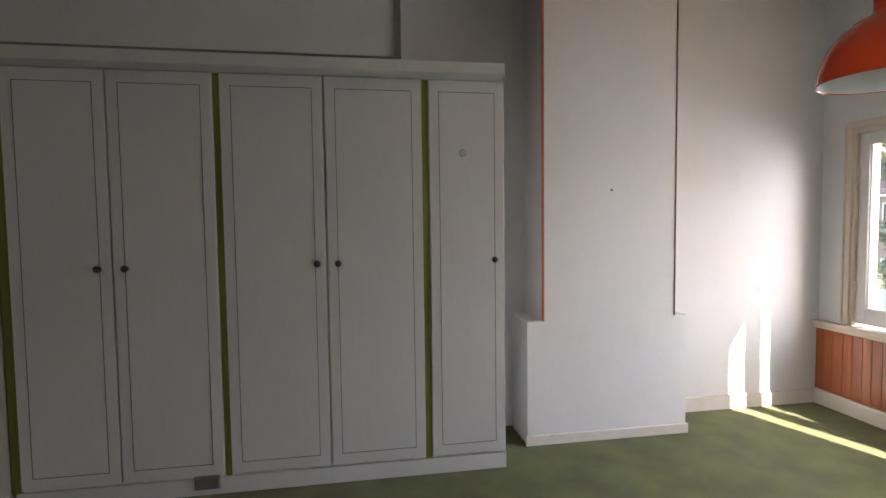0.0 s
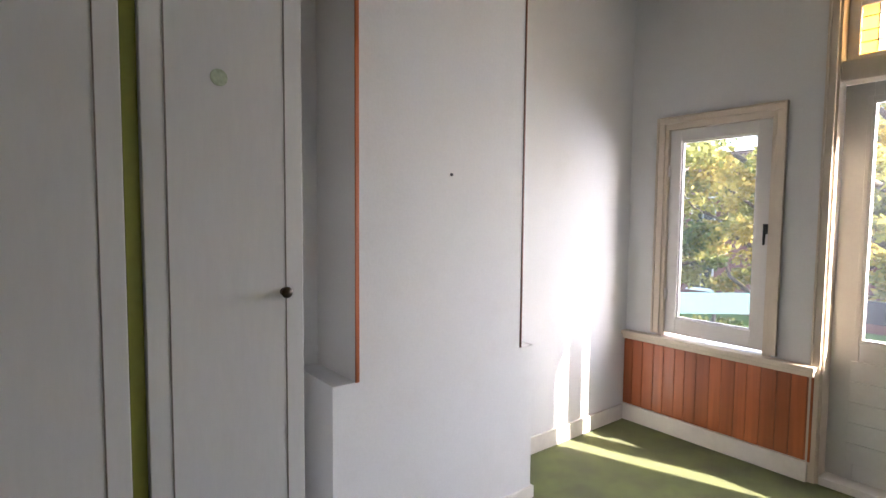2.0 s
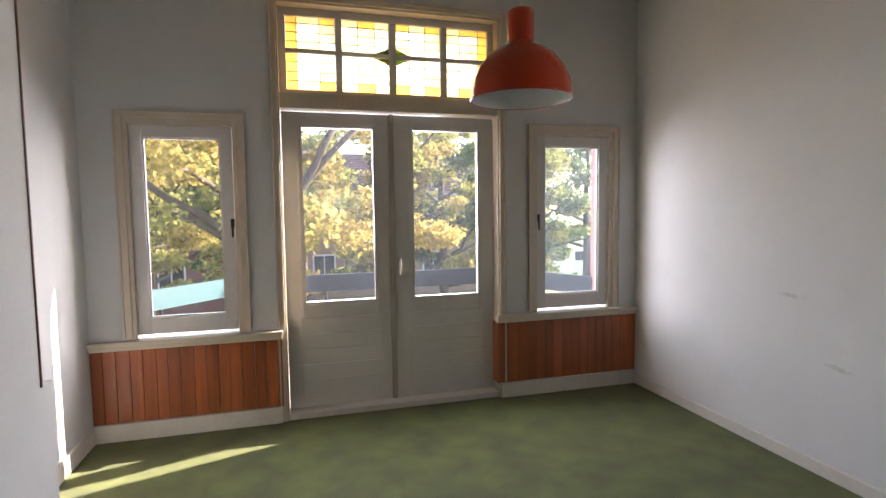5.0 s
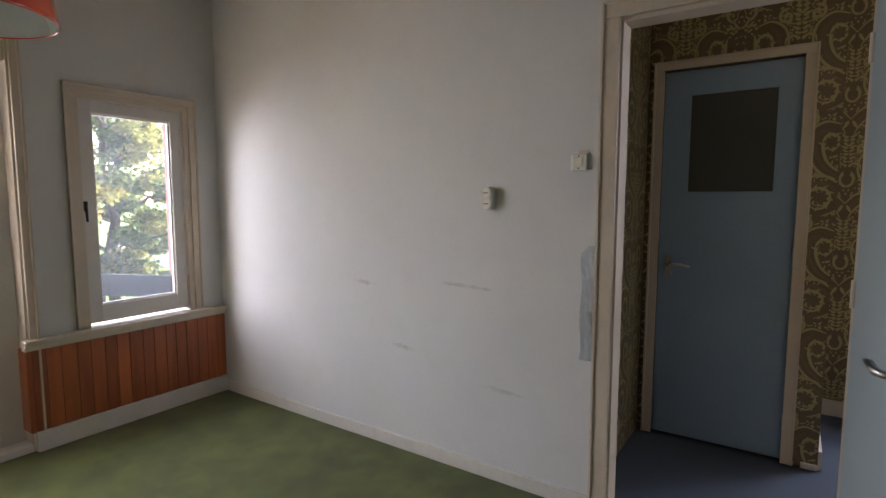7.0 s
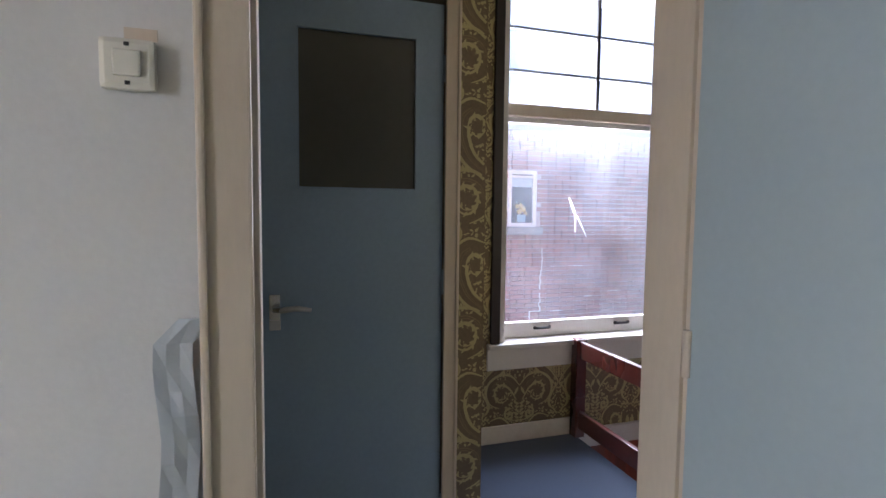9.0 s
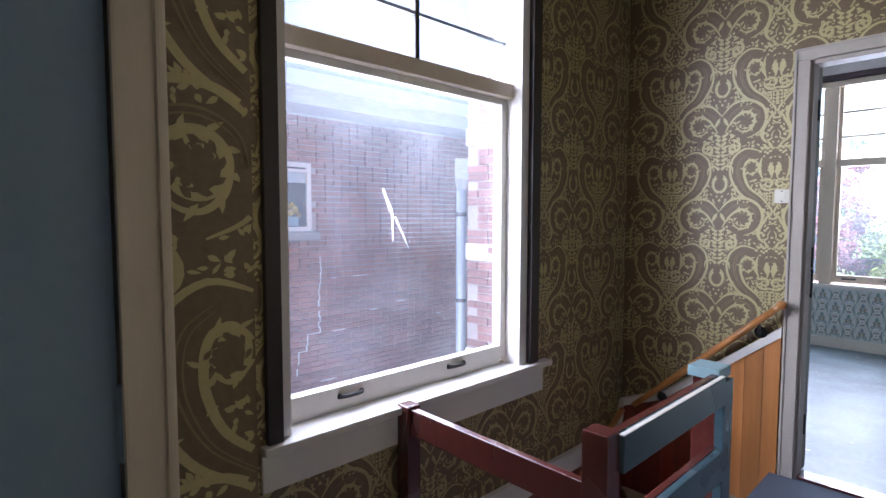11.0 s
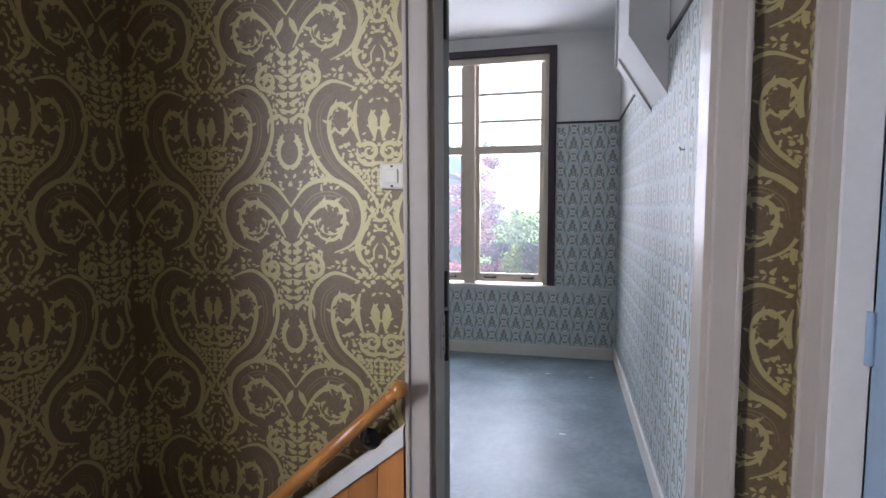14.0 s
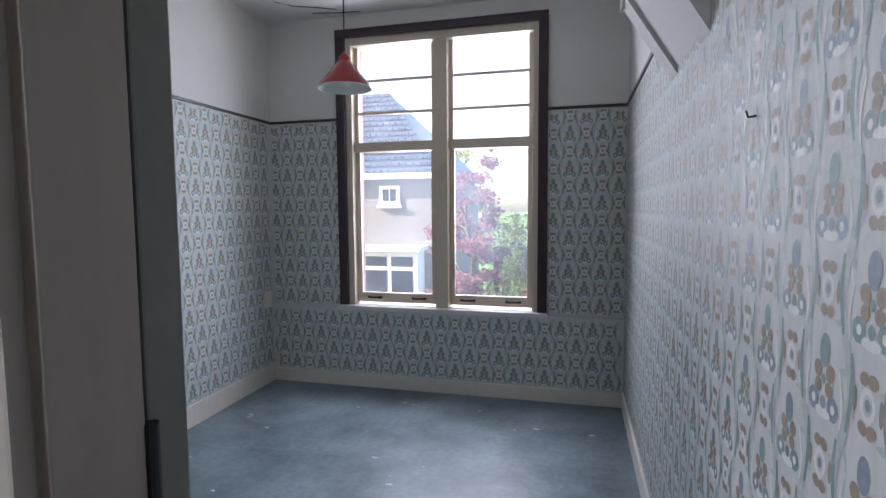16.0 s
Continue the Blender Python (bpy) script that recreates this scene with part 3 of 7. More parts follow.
lining("door_lining", 'y', -0.004, 0.16, FD[0], FD[1], 0.0, FD[3], 0.03, M_TRIM, "cream painted lining of the balcony doors")


def glass_pane(name, bm, parent, mat=None, label=""):
    g = part(name, bm, mat or M_GLASS, parent, label)
    g.visible_shadow = False
    return g


def side_window(w, hinge_left, latch_z):
    """A single casement: four rails, glazing beads, pane, hinges and an espagnolette latch."""
    x0, x1, z0, z1 = w[0] + 0.045, w[1] - 0.05, 0.632, 1.905
    s = thing("window_1" if hinge_left else "window_2", ((x0 + x1) / 2, 0.03, z0), "white painted casement window with clear glass", "window", "side windows of the bedroom", "structure")
    ya, yb = 0.02, 0.062
    t = 0.07
    part("stile", box(x0, x0 + t, ya, yb, z0, z1, 0.004), M_SASH, s)
    part("stile", box(x1 - t, x1, ya, yb, z0, z1, 0.004), M_SASH, s)
    part("top_rail", box(x0 + t, x1 - t, ya + 0.001, yb, z1 - 0.07, z1, 0.004), M_SASH, s)
    part("bottom_rail", box(x0 + t, x1 - t, ya + 0.001, yb, z0, z0 + 0.1, 0.004), M_SASH, s)
    bd = bmesh.new()
    a, b, c, d = x0 + t, x1 - t, z0 + 0.1, z1 - 0.07
    for q in ((a, a + 0.01, c, d), (b - 0.01, b, c, d), (a + 0.01, b - 0.01, c, c + 0.01), (a + 0.01, b - 0.01, d - 0.01, d)):
        bx(bd, q[0], q[1], ya + 0.012, yb - 0.01, q[2], q[3])
    part("glazing_bead", bd, M_SASH, s)
    glass_pane("pane", box(a, b, 0.044, 0.047, c, d), s, M_GLASS if hinge_left else M_WASHED)
    hx, lx = (x0, x1 - 0.01) if hinge_left else (x1, x0 + 0.01)
    for hz in (z0 + 0.25, z1 - 0.25):
        hb = cyl(bmesh.new(), (hx, ya - 0.006, hz - 0.035), (hx, ya - 0.006, hz + 0.035), 0.007, seg=10)
        bx(hb, hx - 0.014, hx + 0.014, ya - 0.004, ya, hz - 0.033, hz + 0.033)
        part("hinge", hb, M_SASH, s)
    lt = box(lx - 0.011, lx + 0.011, ya - 0.02, ya, latch_z - 0.02, latch_z + 0.035, 0.003)
    cyl(lt, (lx, ya - 0.03, latch_z - 0.08), (lx, ya - 0.022, latch_z + 0.02), 0.006, 0.008)
    part("latch", lt, M_IRON, s, "black iron window latch")


side_window(W1, True, 1.30)
side_window(W2, False, 1.30)


def sill(name, x0, x1):
    s = thing(name, ((x0 + x1) / 2, 0, 0.56), "cream painted window sill board with a moulded edge", "window sill", kind="structure")
    part("board", box(x0, x1, -0.062, -0.002, 0.585, 0.612, 0.006), M_TRIM, s)
    part("moulding", box(x0, x1 - 0.006, -0.045, -0.002, 0.555, 0.585, 0.008), M_TRIM, s)
    return s


sill("window_sill", 0.002, 1.105)
sill("window_sill", 2.58, 3.744)


def wood_dado(x0, x1, end):
    """Upright tongue-and-groove boards under the sill, over a tall skirting."""
    d = thing("wood_panelling", ((x0 + x1) / 2, 0, 0.1), "red-brown varnished upright wooden boards under the window sill", "wall panelling", kind="structure")
    n = 0
    x = x0
    while x < x1 - 0.005:
        w = min(0.064 + 0.014 * ((n * 7) % 5) / 4, x1 - x)
        part("board", box(x + 0.001, x + w - 0.001, -0.022, -0.002, 0.11, 0.555, 0.0025), M_WOOD, d)
        x += w
        n += 1
    part("return_board", box(end - 0.011, end + 0.011, -0.026, 0.1, 0.108, 0.555, 0.003), M_WOOD, d)
    part("skirting", box(x0, x1 + 0.012 if end > x1 - 0.1 else x1, -0.036, -0.002, 0.0, 0.108, 0.004), M_BASE, d)


wood_dado(0.004, 1.075, 1.086)
wood_dado(2.615, 3.742, 2.603)

# balcony doors
LEAFY0, LEAFY1 = 0.085, 0.125


def balcony_leaf(x0, x1, px0, px1, label):
    d = thing("balcony_door", ((x0 + x1) / 2, LEAFY0, 0.035), label, "door", "pair of balcony doors", "structure")
    z0, z1, g0, g1 = 0.045, 2.03, 0.755, 1.94
    part("stile", box(x0, px0, LEAFY0, LEAFY1, z0, z1, 0.003), M_SASH, d)
    part("stile", box(px1, x1, LEAFY0, LEAFY1, z0, z1, 0.003), M_SASH, d)
    part("top_rail", box(px0, px1, LEAFY0 + 0.001, LEAFY1, g1, z1, 0.003), M_SASH, d)
    part("lock_rail", box(px0, px1, LEAFY0 + 0.001, LEAFY1, 0.655, g0, 0.003), M_SASH, d)
    part("bottom_rail", box(px0, px1, LEAFY0 + 0.001, LEAFY1, z0, 0.13, 0.003), M_SASH, d)
    zz = 0.13
    k = 0
    while zz < 0.65:
        h = min(0.105, 0.655 - zz)
        part("board", box(px0 - 0.03, px1 + 0.03, LEAFY0 - 0.006 - 0.002 * (k % 2), LEAFY0 + 0.02, zz + 0.0015, zz + h - 0.0015, 0.003), M_SASH, d)
        zz += h
        k += 1
    bd = bmesh.new()
    for q in ((px0, px0 + 0.012, g0, g1), (px1 - 0.012, px1, g0, g1), (px0 + 0.012, px1 - 0.012, g0, g0 + 0.012), (px0 + 0.012, px1 - 0.012, g1 - 0.012, g1)):
        bx(bd, q[0], q[1], LEAFY0 - 0.008, LEAFY1 - 0.01, q[2], q[3])
    part("glazing_bead", bd, M_SASH, d)
    mo = bmesh.new()
    for q in ((px0 - 0.022, px0 - 0.002, g0 - 0.022, g1 + 0.022), (px1 + 0.002, px1 + 0.022, g0 - 0.022, g1 + 0.022), (px0 - 0.002, px1 + 0.002, g0 - 0.022, g0 - 0.002), (px0 - 0.002, px1 + 0.002, g1 + 0.002, g1 + 0.022)):
        bx(mo, q[0], q[1], LEAFY0 - 0.007, LEAFY0 + 0.002, q[2], q[3], 0.003)
    part("moulding", mo, M_SASH, d)
    glass_pane("pane", box(px0, px1, 0.108, 0.111, g0, g1), d)
    return d


balcony_leaf(1.133, 1.832, 1.248, 1.738, "white painted balcony door with one tall pane over boards")
rd = balcony_leaf(1.872, 2.602, 1.995, 2.49, "white painted balcony door with one tall pane and a lever")
part("cover_strip", box(1.833, 1.871, LEAFY0 - 0.012, LEAFY1, 0.045, 2.03, 0.004), M_GREYGLOSS, rd, "grey weather strip between the doors")
part("handle_plate", box(1.884, 1.91, LEAFY0 - 0.006, LEAFY0, 0.92, 1.05, 0.003), M_METAL, rd, "nickel handle plate")
hd = cyl(bmesh.new(), (1.897, LEAFY0, 1.03), (1.897, LEAFY0 - 0.045, 1.03), 0.008)
cyl(hd, (1.897, LEAFY0 - 0.045, 1.035), (1.899, LEAFY0 - 0.045, 0.93), 0.009, 0.007)
part("lever", hd, M_METAL, rd, "nickel lever handle")
part("bolt", box(1.845, 1.862, LEAFY0 - 0.022, LEAFY0 - 0.012, 1.99, 2.04, 0.003), M_METAL, rd, "small nickel bolt")
structure("threshold", box(1.132, 2.604, -0.006, 0.13, 0.0, 0.042, 0.006), M_SASH, "white painted balcony door threshold", "threshold")
structure("transom", box(1.131, 2.604, -0.002, 0.14, 2.035, 2.135, 0.008), M_TRIM, "cream painted transom beam over the balcony doors", "beam")

# fanlight with leaded glass
fan = thing("fanlight", (1.867, 0.1, 2.135), "white fanlight with eight panes of amber leaded glass", "window", kind="structure")
FX = [(1.178, 1.494), (1.538, 1.852), (1.902, 2.212), (2.262, 2.56)]
FZ = [(2.172, 2.405), (2.435, 2.64)]
ya, yb = 0.078, 0.118
part("rail", box(1.131, 2.604, ya, yb, 2.136, FZ[0][0], 0.003), M_SASH, fan)
part("rail", box(1.131, 2.604, ya, yb, FZ[1][1], 2.69, 0.003), M_SASH, fan)
part("glazing_bar", box(1.178, 2.56, ya + 0.002, yb, FZ[0][1], FZ[1][0], 0.003), M_SASH, fan)
xs = [1.131] + [v for p in FX for v in p] + [2.604]
for i in range(0, 10, 2):
    part("upright", box(xs[i], xs[i + 1], ya + 0.001, yb + 0.001, FZ[0][0], FZ[1][1], 0.003), M_SASH, fan)


def leaded(x0, x1, z0, z1, col, row):
    """One leaded light: coloured quarries and lead cames, with a mirrored green lozenge at the middle of the fanlight."""
    w, h = x1 - x0, z1 - z0
    flip_x = col >= 2
    rows = [0.0, 0.24, 0.52, 0.80, 1.0] if row == 1 else [0.0, 0.26, 0.5, 0.78, 1.0]
    cols = [0.0, 0.22, 0.68, 1.0] if col in (0, 3) else [0.0, 0.34, 0.7, 1.0]
    lead = bmesh.new()
    for i in range(4):
        for j in range(3):
            zi0, zi1 = z0 + rows[i] * h, z0 + rows[i + 1] * h
            a, b = cols[j], cols[j + 1]
            if flip_x:
                a, b = 1 - b, 1 - a
            outer = (i == 0 and row == 0) or (i == 3 and row == 1)
            if col in (0, 3) and j == 0:
                mat = M_AMBER
            elif outer:
                mat = M_AMBER if (col + j) % 2 == 0 else M_YELLOW
            else:
                mat = (M_PALEGLASS, M_YELLOW, M_PALEGLASS, M_PALEGLASS, M_YELLOW)[(i * 2 + j + col) % 5]
            part("quarry", box(x0 + a * w + 0.001, x0 + b * w - 0.001, 0.097, 0.1, zi0 + 0.001, zi1 - 0.001), mat, fan)
    for r in rows[1:-1]:
        bx(lead, x0, x1, 0.093, 0.1025, z0 + r * h - 0.0016, z0 + r * h + 0.0016)
    for c in cols[1:-1]:
        c = 1 - c if flip_x else c
        bx(lead, x0 + c * w - 0.0018, x0 + c * w + 0.0018, 0.0935, 0.1022, z0, z1)
    if col in (1, 2):
        s = 1 if col == 1 else -1
        xe = x1 if col == 1 else x0
        zb = z1 if row == 0 else z0
        dz = -1 if row == 0 else 1
        gl = bmesh.new()
        pts = [(xe, zb), (xe - s * 0.085, zb), (xe, zb + dz * 0.036)]
        lo = [gl.verts.new((x, 0.0905, z)) for x, z in pts]
        hi = [gl.verts.new((x, 0.0925, z)) for x, z in pts]
        gl.faces.new(lo)
        gl.faces.new(list(reversed(hi)))
        for k in range(3):
            gl.faces.new((lo[k], lo[(k + 1) % 3], hi[(k + 1) % 3], hi[k]))
        bmesh.ops.recalc_face_normals(gl, faces=gl.faces)
        part("quarry", gl, M_GREENGLASS, fan, "green glass quarry")
        cyl(lead, (xe - s * 0.09, 0.092, zb), (xe, 0.092, zb + dz * 0.04), 0.0025, seg=6)
        cyl(lead, (xe - s * 0.13, 0.092, zb + dz * 0.075), (xe, 0.092, zb + dz * 0.06), 0.002, seg=6)
    part("lead_came", lead, M_LEAD, fan, "thin dark lead strips")


for ci, (a, b) in enumerate(FX):
    for ri, (c, d) in enumerate(FZ):
        leaded(a, b, c, d, ci, ri)

# chimney breast
cb = thing("chimney_breast", (0.17, -1.8, 0), "white plastered chimney breast with brown corner beads over a wider base", "chimney breast", kind="structure")
part("base", box(0.0, 0.317, -2.322, -1.279, 0, 0.752), M_WALL, cb)
part("shaft", box(0.0, 0.317, -2.232, -1.362, 0.752, H - 0.001), M_WALL, cb)
part("corner_bead", box(0.3165, 0.325, -2.233, -2.217, 0.752, H - 0.002, 0.003), M_WOOD, cb, "red-brown wooden corner bead")
part("corner_bead", box(0.3165, 0.322, -1.370, -1.361, 0.752, H - 0.002, 0.002), M_BEAD, cb, "thin dark brown corner bead")
part("skirting", box(0.317, 0.331, -2.335, -1.266, 0, 0.06, 0.004), M_BASE, cb)
part("skirting", box(0.0, 0.317, -1.279, -1.266, 0, 0.06, 0.004), M_BASE, cb)
nl = cyl(bmesh.new(), (0.315, -1.789, 1.533), (0.323, -1.789, 1.533), 0.007, 0.006)
part("plug_hole", nl, M_IRON, cb, "small black wall plug")

# ---------------------------------------------------------------- built-in wardrobes
CF = 0.55          # front of the carcasses
DTOP, DBOT = 2.085, 0.105


def ward_door(parent, y0, y1, knob_y):
    d = part("door", box(CF + 0.001, CF + 0.022, y0 + 0.002, y1 - 0.002, DBOT, DTOP, 0.003), M_CLOSET, parent)
    ln = bmesh.new()
    a, b, c, e = y0 + 0.052, y1 - 0.052, DBOT + 0.055, DTOP - 0.06
    for q in ((a, a + 0.0034, c, e), (b - 0.0034, b, c, e), (a + 0.0034, b - 0.0034, c, c + 0.0034), (a + 0.0034, b - 0.0034, e - 0.0034, e)):
        bx(ln, CF + 0.0215, CF + 0.0235, q[0], q[1], q[2], q[3])
    part("inlay_line", ln, M_LINE, d, "thin dark inlaid line")
    kn = lathe([(0.0, 0.034), (0.012, 0.032), (0.0165, 0.024), (0.014, 0.014), (0.007, 0.009), (0.007, 0.003), (0.012, 0.0), (0.0, 0.0)], (CF + 0.022, knob_y, 1.15), 16, 'X')
    part("knob", kn, M_KNOB, d, "small round bronze knob", True)
    return d


def wardrobe(y0, y1, doors, knobs, label):
    w = thing("wardrobe", (0.28, (y0 + y1) / 2, 0), label, "wardrobe", "row of built-in wardrobes")
    part("body", box(0.002, CF, y0, y1, 0.085, 2.088), M_CLOSET, w)
    for (a, b), k in zip(doors, knobs):
        ward_door(w, a, b, k)
    return w


wardrobe(-4.93, -3.972, ((-4.9, -4.462), (-4.458, -3.988)), (-4.519, -4.40), "white double-door built-in wardrobe with thin dark inlay lines")
wardrobe(-3.971, -2.953, ((-3.956, -3.467), (-3.461, -2.97)), (-3.51, -3.408), "white double-door built-in wardrobe with thin dark inlay lines")
w3 = wardrobe(-2.952, -2.528, ((-2.935, -2.533),), (-2.592,), "narrow white single-door wardrobe with a round grey sticker mark")
st = lathe([(0.0, 0.0012), (0.021, 0.0012), (0.022, 0.0)], (CF + 0.0222, -2.756, 1.712), 14, 'X')
part("sticker_mark", st, M_STICKER, w3, "round grey glue mark")
for a, b in ((-4.945, -4.901), (-3.987, -3.957), (-2.969, -2.936)):
    single("filler_strip", box(CF - 0.002, CF + 0.006, a, b, 0.09, 2.085, 0.001), M_OLIVE, "narrow olive green strip between the wardrobe doors", "filler strip", "green strips between wardrobes")
plinth = thing("wardrobe_plinth", (0.5, -3.7, 0), "white plinth board under the wardrobes with a small grille", "plinth")
part("board", box(0.1, CF + 0.008, -4.93, -2.526, 0.0, 0.088, 0.003), M_CLOSET, plinth)
part("grille_frame", box(CF + 0.008, CF + 0.013, -4.137, -4.013, 0.03, 0.1, 0.002), M_PAVE, plinth, "grey metal vent grille")
for k in range(7):
    z = 0.038 + k * 0.008
    part("slat", box(CF + 0.012, CF + 0.018, -4.128, -4.022, z, z + 0.004), M_LINE, plinth)
single("wardrobe_cornice", box(0.0, 0.69, -4.94, -2.56, 2.088, 2.146, 0.006), M_CLOSET, "white projecting cornice board over the wardrobes", "cornice")
bd = thing("framed_board", (0.66, -3.97, 2.146), "large pale board in a dark frame above the wardrobes", "board")
part("panel", box(0.655, 0.667, -4.9, -3.11, 2.152, 2.88), M_CLOSET, bd)
part("rail", box(0.65, 0.676, -4.93, -3.08, 2.1465, 2.16, 0.002), M_LINE, bd)
part("rail", box(0.65, 0.676, -4.93, -3.08, 2.88, 2.9, 0.002), M_LINE, bd)
part("stile", box(0.648, 0.678, -3.112, -3.08, 2.16, 2.88, 0.002), M_LINE, bd)
part("stile", box(0.648, 0.678, -4.93, -4.9, 2.16, 2.88, 0.002), M_LINE, bd)

# ---------------------------------------------------------------- bedroom door, switches, pendant
casing("door_casing", 'x', 3.747, -1, -3.503, -2.705, 0.0, 2.055, 0.068, 0.02, M_TRIM, "cream painted door frame of the bedroom")
casing("door_casing", 'x', 3.85, 1, -3.503, -2.705, 0.0, 2.055, 0.068, 0.02, M_TRIM, "cream painted door frame on the landing side")
lining("door_lining", 'x', 3.745, 3.852, -3.508, -2.70, 0.0, 2.06, 0.018, M_TRIM, "cream painted door lining")


def lever_handle(parent, p, out, along, plate_h=0.16, label="nickel lever handle"):
    """A door lever on a long plate; out and along are unit vectors."""
    p, out, along = Vector(p), Vector(out), Vector(along)
    bm = bmesh.new()
    c = p + out * 0.004
    a = c - along * 0.018 - out * 0.004
    b = c + along * 0.018 + out * 0.003
    bx(bm, a.x, b.x, a.y, b.y, p.z - plate_h * 0.62, p.z + plate_h * 0.38, 0.002)
    part("handle_plate", bm, M_METAL, parent, "dull nickel handle plate")
    pts = [p, p + out * 0.04, p + out * 0.05 + along * 0.02, p + out * 0.052 + along * 0.07 + Vector((0, 0, 0.004)), p + out * 0.05 + along * 0.115 - Vector((0, 0, 0.004))]
    part("lever", sweep(pts, [0.009, 0.009, 0.010, 0.009, 0.0065], 10), M_METAL, parent, label, True)


leaf = thing("door_1", (3.72, -3.486, 0), "pale blue flush bedroom door standing open", "door", kind="structure")
part("leaf", box(2.955, 3.722, -3.526, -3.486, 0.012, 2.09, 0.003), M_PALEDOOR, leaf)
lever_handle(leaf, (3.015, -3.486, 0.985), (0, 1, 0), (1, 0, 0), 0.2)
for hz in (0.25, 1.05, 1.82):
    part("hinge", cyl(bmesh.new(), (3.722, -3.482, hz - 0.045), (3.722, -3.482, hz + 0.045), 0.008), M_TRIM, leaf)
leaf.rotation_euler = (0, 0, radians(3))

th = thing("thermostat", (3.73, -2.13, 1.355), "cream oval double wall socket on the bedroom wall", "wall socket")
bm = bmesh.new()
outline = []
for k in range(48):
    a = 2 * math.pi * k / 48
    zz = 0.055 * math.sin(a)
    yy = 0.033 * math.copysign(abs(math.cos(a)) ** 0.55, math.cos(a)) * (1 - 0.1 * math.exp(-(zz / 0.012) ** 2))
    outline.append((yy, zz))
rings = []
for dx, s in ((0.0, 1.0), (-0.022, 0.99), (-0.032, 0.93), (-0.036, 0.8)):
    rings.append([bm.verts.new((3.747 + dx, -2.13 + y * s, 1.355 + z * s)) for y, z in outline])
for a, b in zip(rings, rings[1:]):
    for k in range(48):
        bm.faces.new((a[k], a[(k + 1) % 48], b[(k + 1) % 48], b[k]))
bm.faces.new(rings[-1])
bmesh.ops.recalc_face_normals(bm, faces=bm.faces)
part("body", bm, M_SWITCH, th, "", True)
for z in (1.381, 1.331):
    part("socket_face", lathe([(0.0, -0.0365), (0.022, -0.0365), (0.025, -0.039), (0.026, -0.036)], (3.747, -2.13, z), 24, 'X'), M_SWITCH, th)
    part("slot", box(3.7065, 3.7095, -2.143, -2.117, z - 0.0018, z + 0.0018), M_IRON, th, "dark slot")


def wall_switch(at, n, u, label, group=""):
    """A square rocker switch on a wall: n is the wall's normal, u the way along it."""
    p, n, u = Vector(at), Vector(n), Vector(u)
    s = thing("light_switch", at, label, "light switch", group)

    def slab(a, b, c, d, t0, t1, bev=0.003):
        q = p + u * a + n * t0
        r = p + u * b + n * t1
        return box(q.x, r.x, q.y, r.y, p.z + c, p.z + d, bev)
    part("back_box", slab(-0.034, 0.034, -0.034, 0.034, 0.0, 0.017, 0.008), M_SWITCH, s)
    part("rocker", slab(-0.017, 0.017, -0.017, 0.018, 0.017, 0.022, 0.003), M_SWITCH, s)
    part("screw", slab(-0.003, 0.003, 0.0225, 0.0275, 0.0165, 0.0185, 0.0), M_IRON, s)
    part("screw", slab(-0.003, 0.003, -0.0275, -0.0225, 0.0165, 0.0185, 0.0), M_IRON, s)
    return s


wall_switch((3.747, -2.556, 1.505), (-1, 0, 0), (0, 1, 0), "cream square rocker switch beside the bedroom door")
wall_switch((4.778, -6.19, 1.403), (0, 1, 0), (1, 0, 0), "cream square rocker switch on the damask wallpaper")
single("wall_stain", box(3.7455, 3.7468, -2.59, -2.55, 1.54, 1.556), M_TRIM, "small yellowed patch above the switch", "stain")

# torn strip of tape hanging at the door frame
bm = bmesh.new()
rows = []
for i in range(15):
    z = 1.16 - i * 0.035
    wv = 0.004 * math.sin(i * 1.3) + 0.003 * math.sin(i * 2.9)
    left = -2.578 + 0.004 * math.sin(i * 0.9) - (0.03 if i == 0 else 0)
    rows.append([bm.verts.new((3.742 - 0.004 * abs(math.sin(i * 0.7 + k)) + wv * 0.3, left - 0.017 * k, z)) for k in range(4)])
for a, b in zip(rows, rows[1:]):
    for k in range(3):
        bm.faces.new((a[k], a[k + 1], b[k + 1], b[k]))
tp = single("tape_strip", bm, M_TAPE, "crumpled grey tape strip stuck beside the door frame", "tape")
md = tp.modifiers.new("thickness", 'SOLIDIFY')
md.thickness = 0.0015

# orange pendant
PX, PY = 1.985, -1.80
PZ = 1.748
pend = thing("pendant_lamp", (PX, PY, PZ), "orange enamel dome pendant lamp, white inside", "pendant lamp")
dome = [(0.176, 0.0), (0.175, 0.02), (0.169, 0.058), (0.152, 0.1), (0.124, 0.138), (0.09, 0.166), (0.055, 0.183), (0.045, 0.193)]
part("shade", lathe([(r, h) for r, h in dome], (PX, PY, PZ), 48), M_ORANGE, pend, "glossy orange dome shade", True)
part("shade_lining", lathe([(r - 0.003, h - 0.0005) for r, h in dome[:-1]] + [(0.0, 0.176)], (PX, PY, PZ), 48), M_WHITEENAMEL, pend, "white enamel inside of the shade", True)
part("rim", lathe([(0.176, -0.003), (0.179, 0.0), (0.177, 0.004), (0.173, 0.001), (0.176, -0.003)], (PX, PY, PZ), 48), M_ORANGE, pend, "", True)
part("neck", lathe([(0.045, 0.19), (0.045, 0.292), (0.042, 0.3), (0.03, 0.306), (0.0, 0.308)], (PX, PY, PZ), 32), M_ORANGE, pend, "orange cylinder neck", True)
part("cord", cyl(bmesh.new(), (PX, PY, PZ + 0.305), (PX, PY, H - 0.03), 0.0035, seg=8), M_SWITCH, pend)
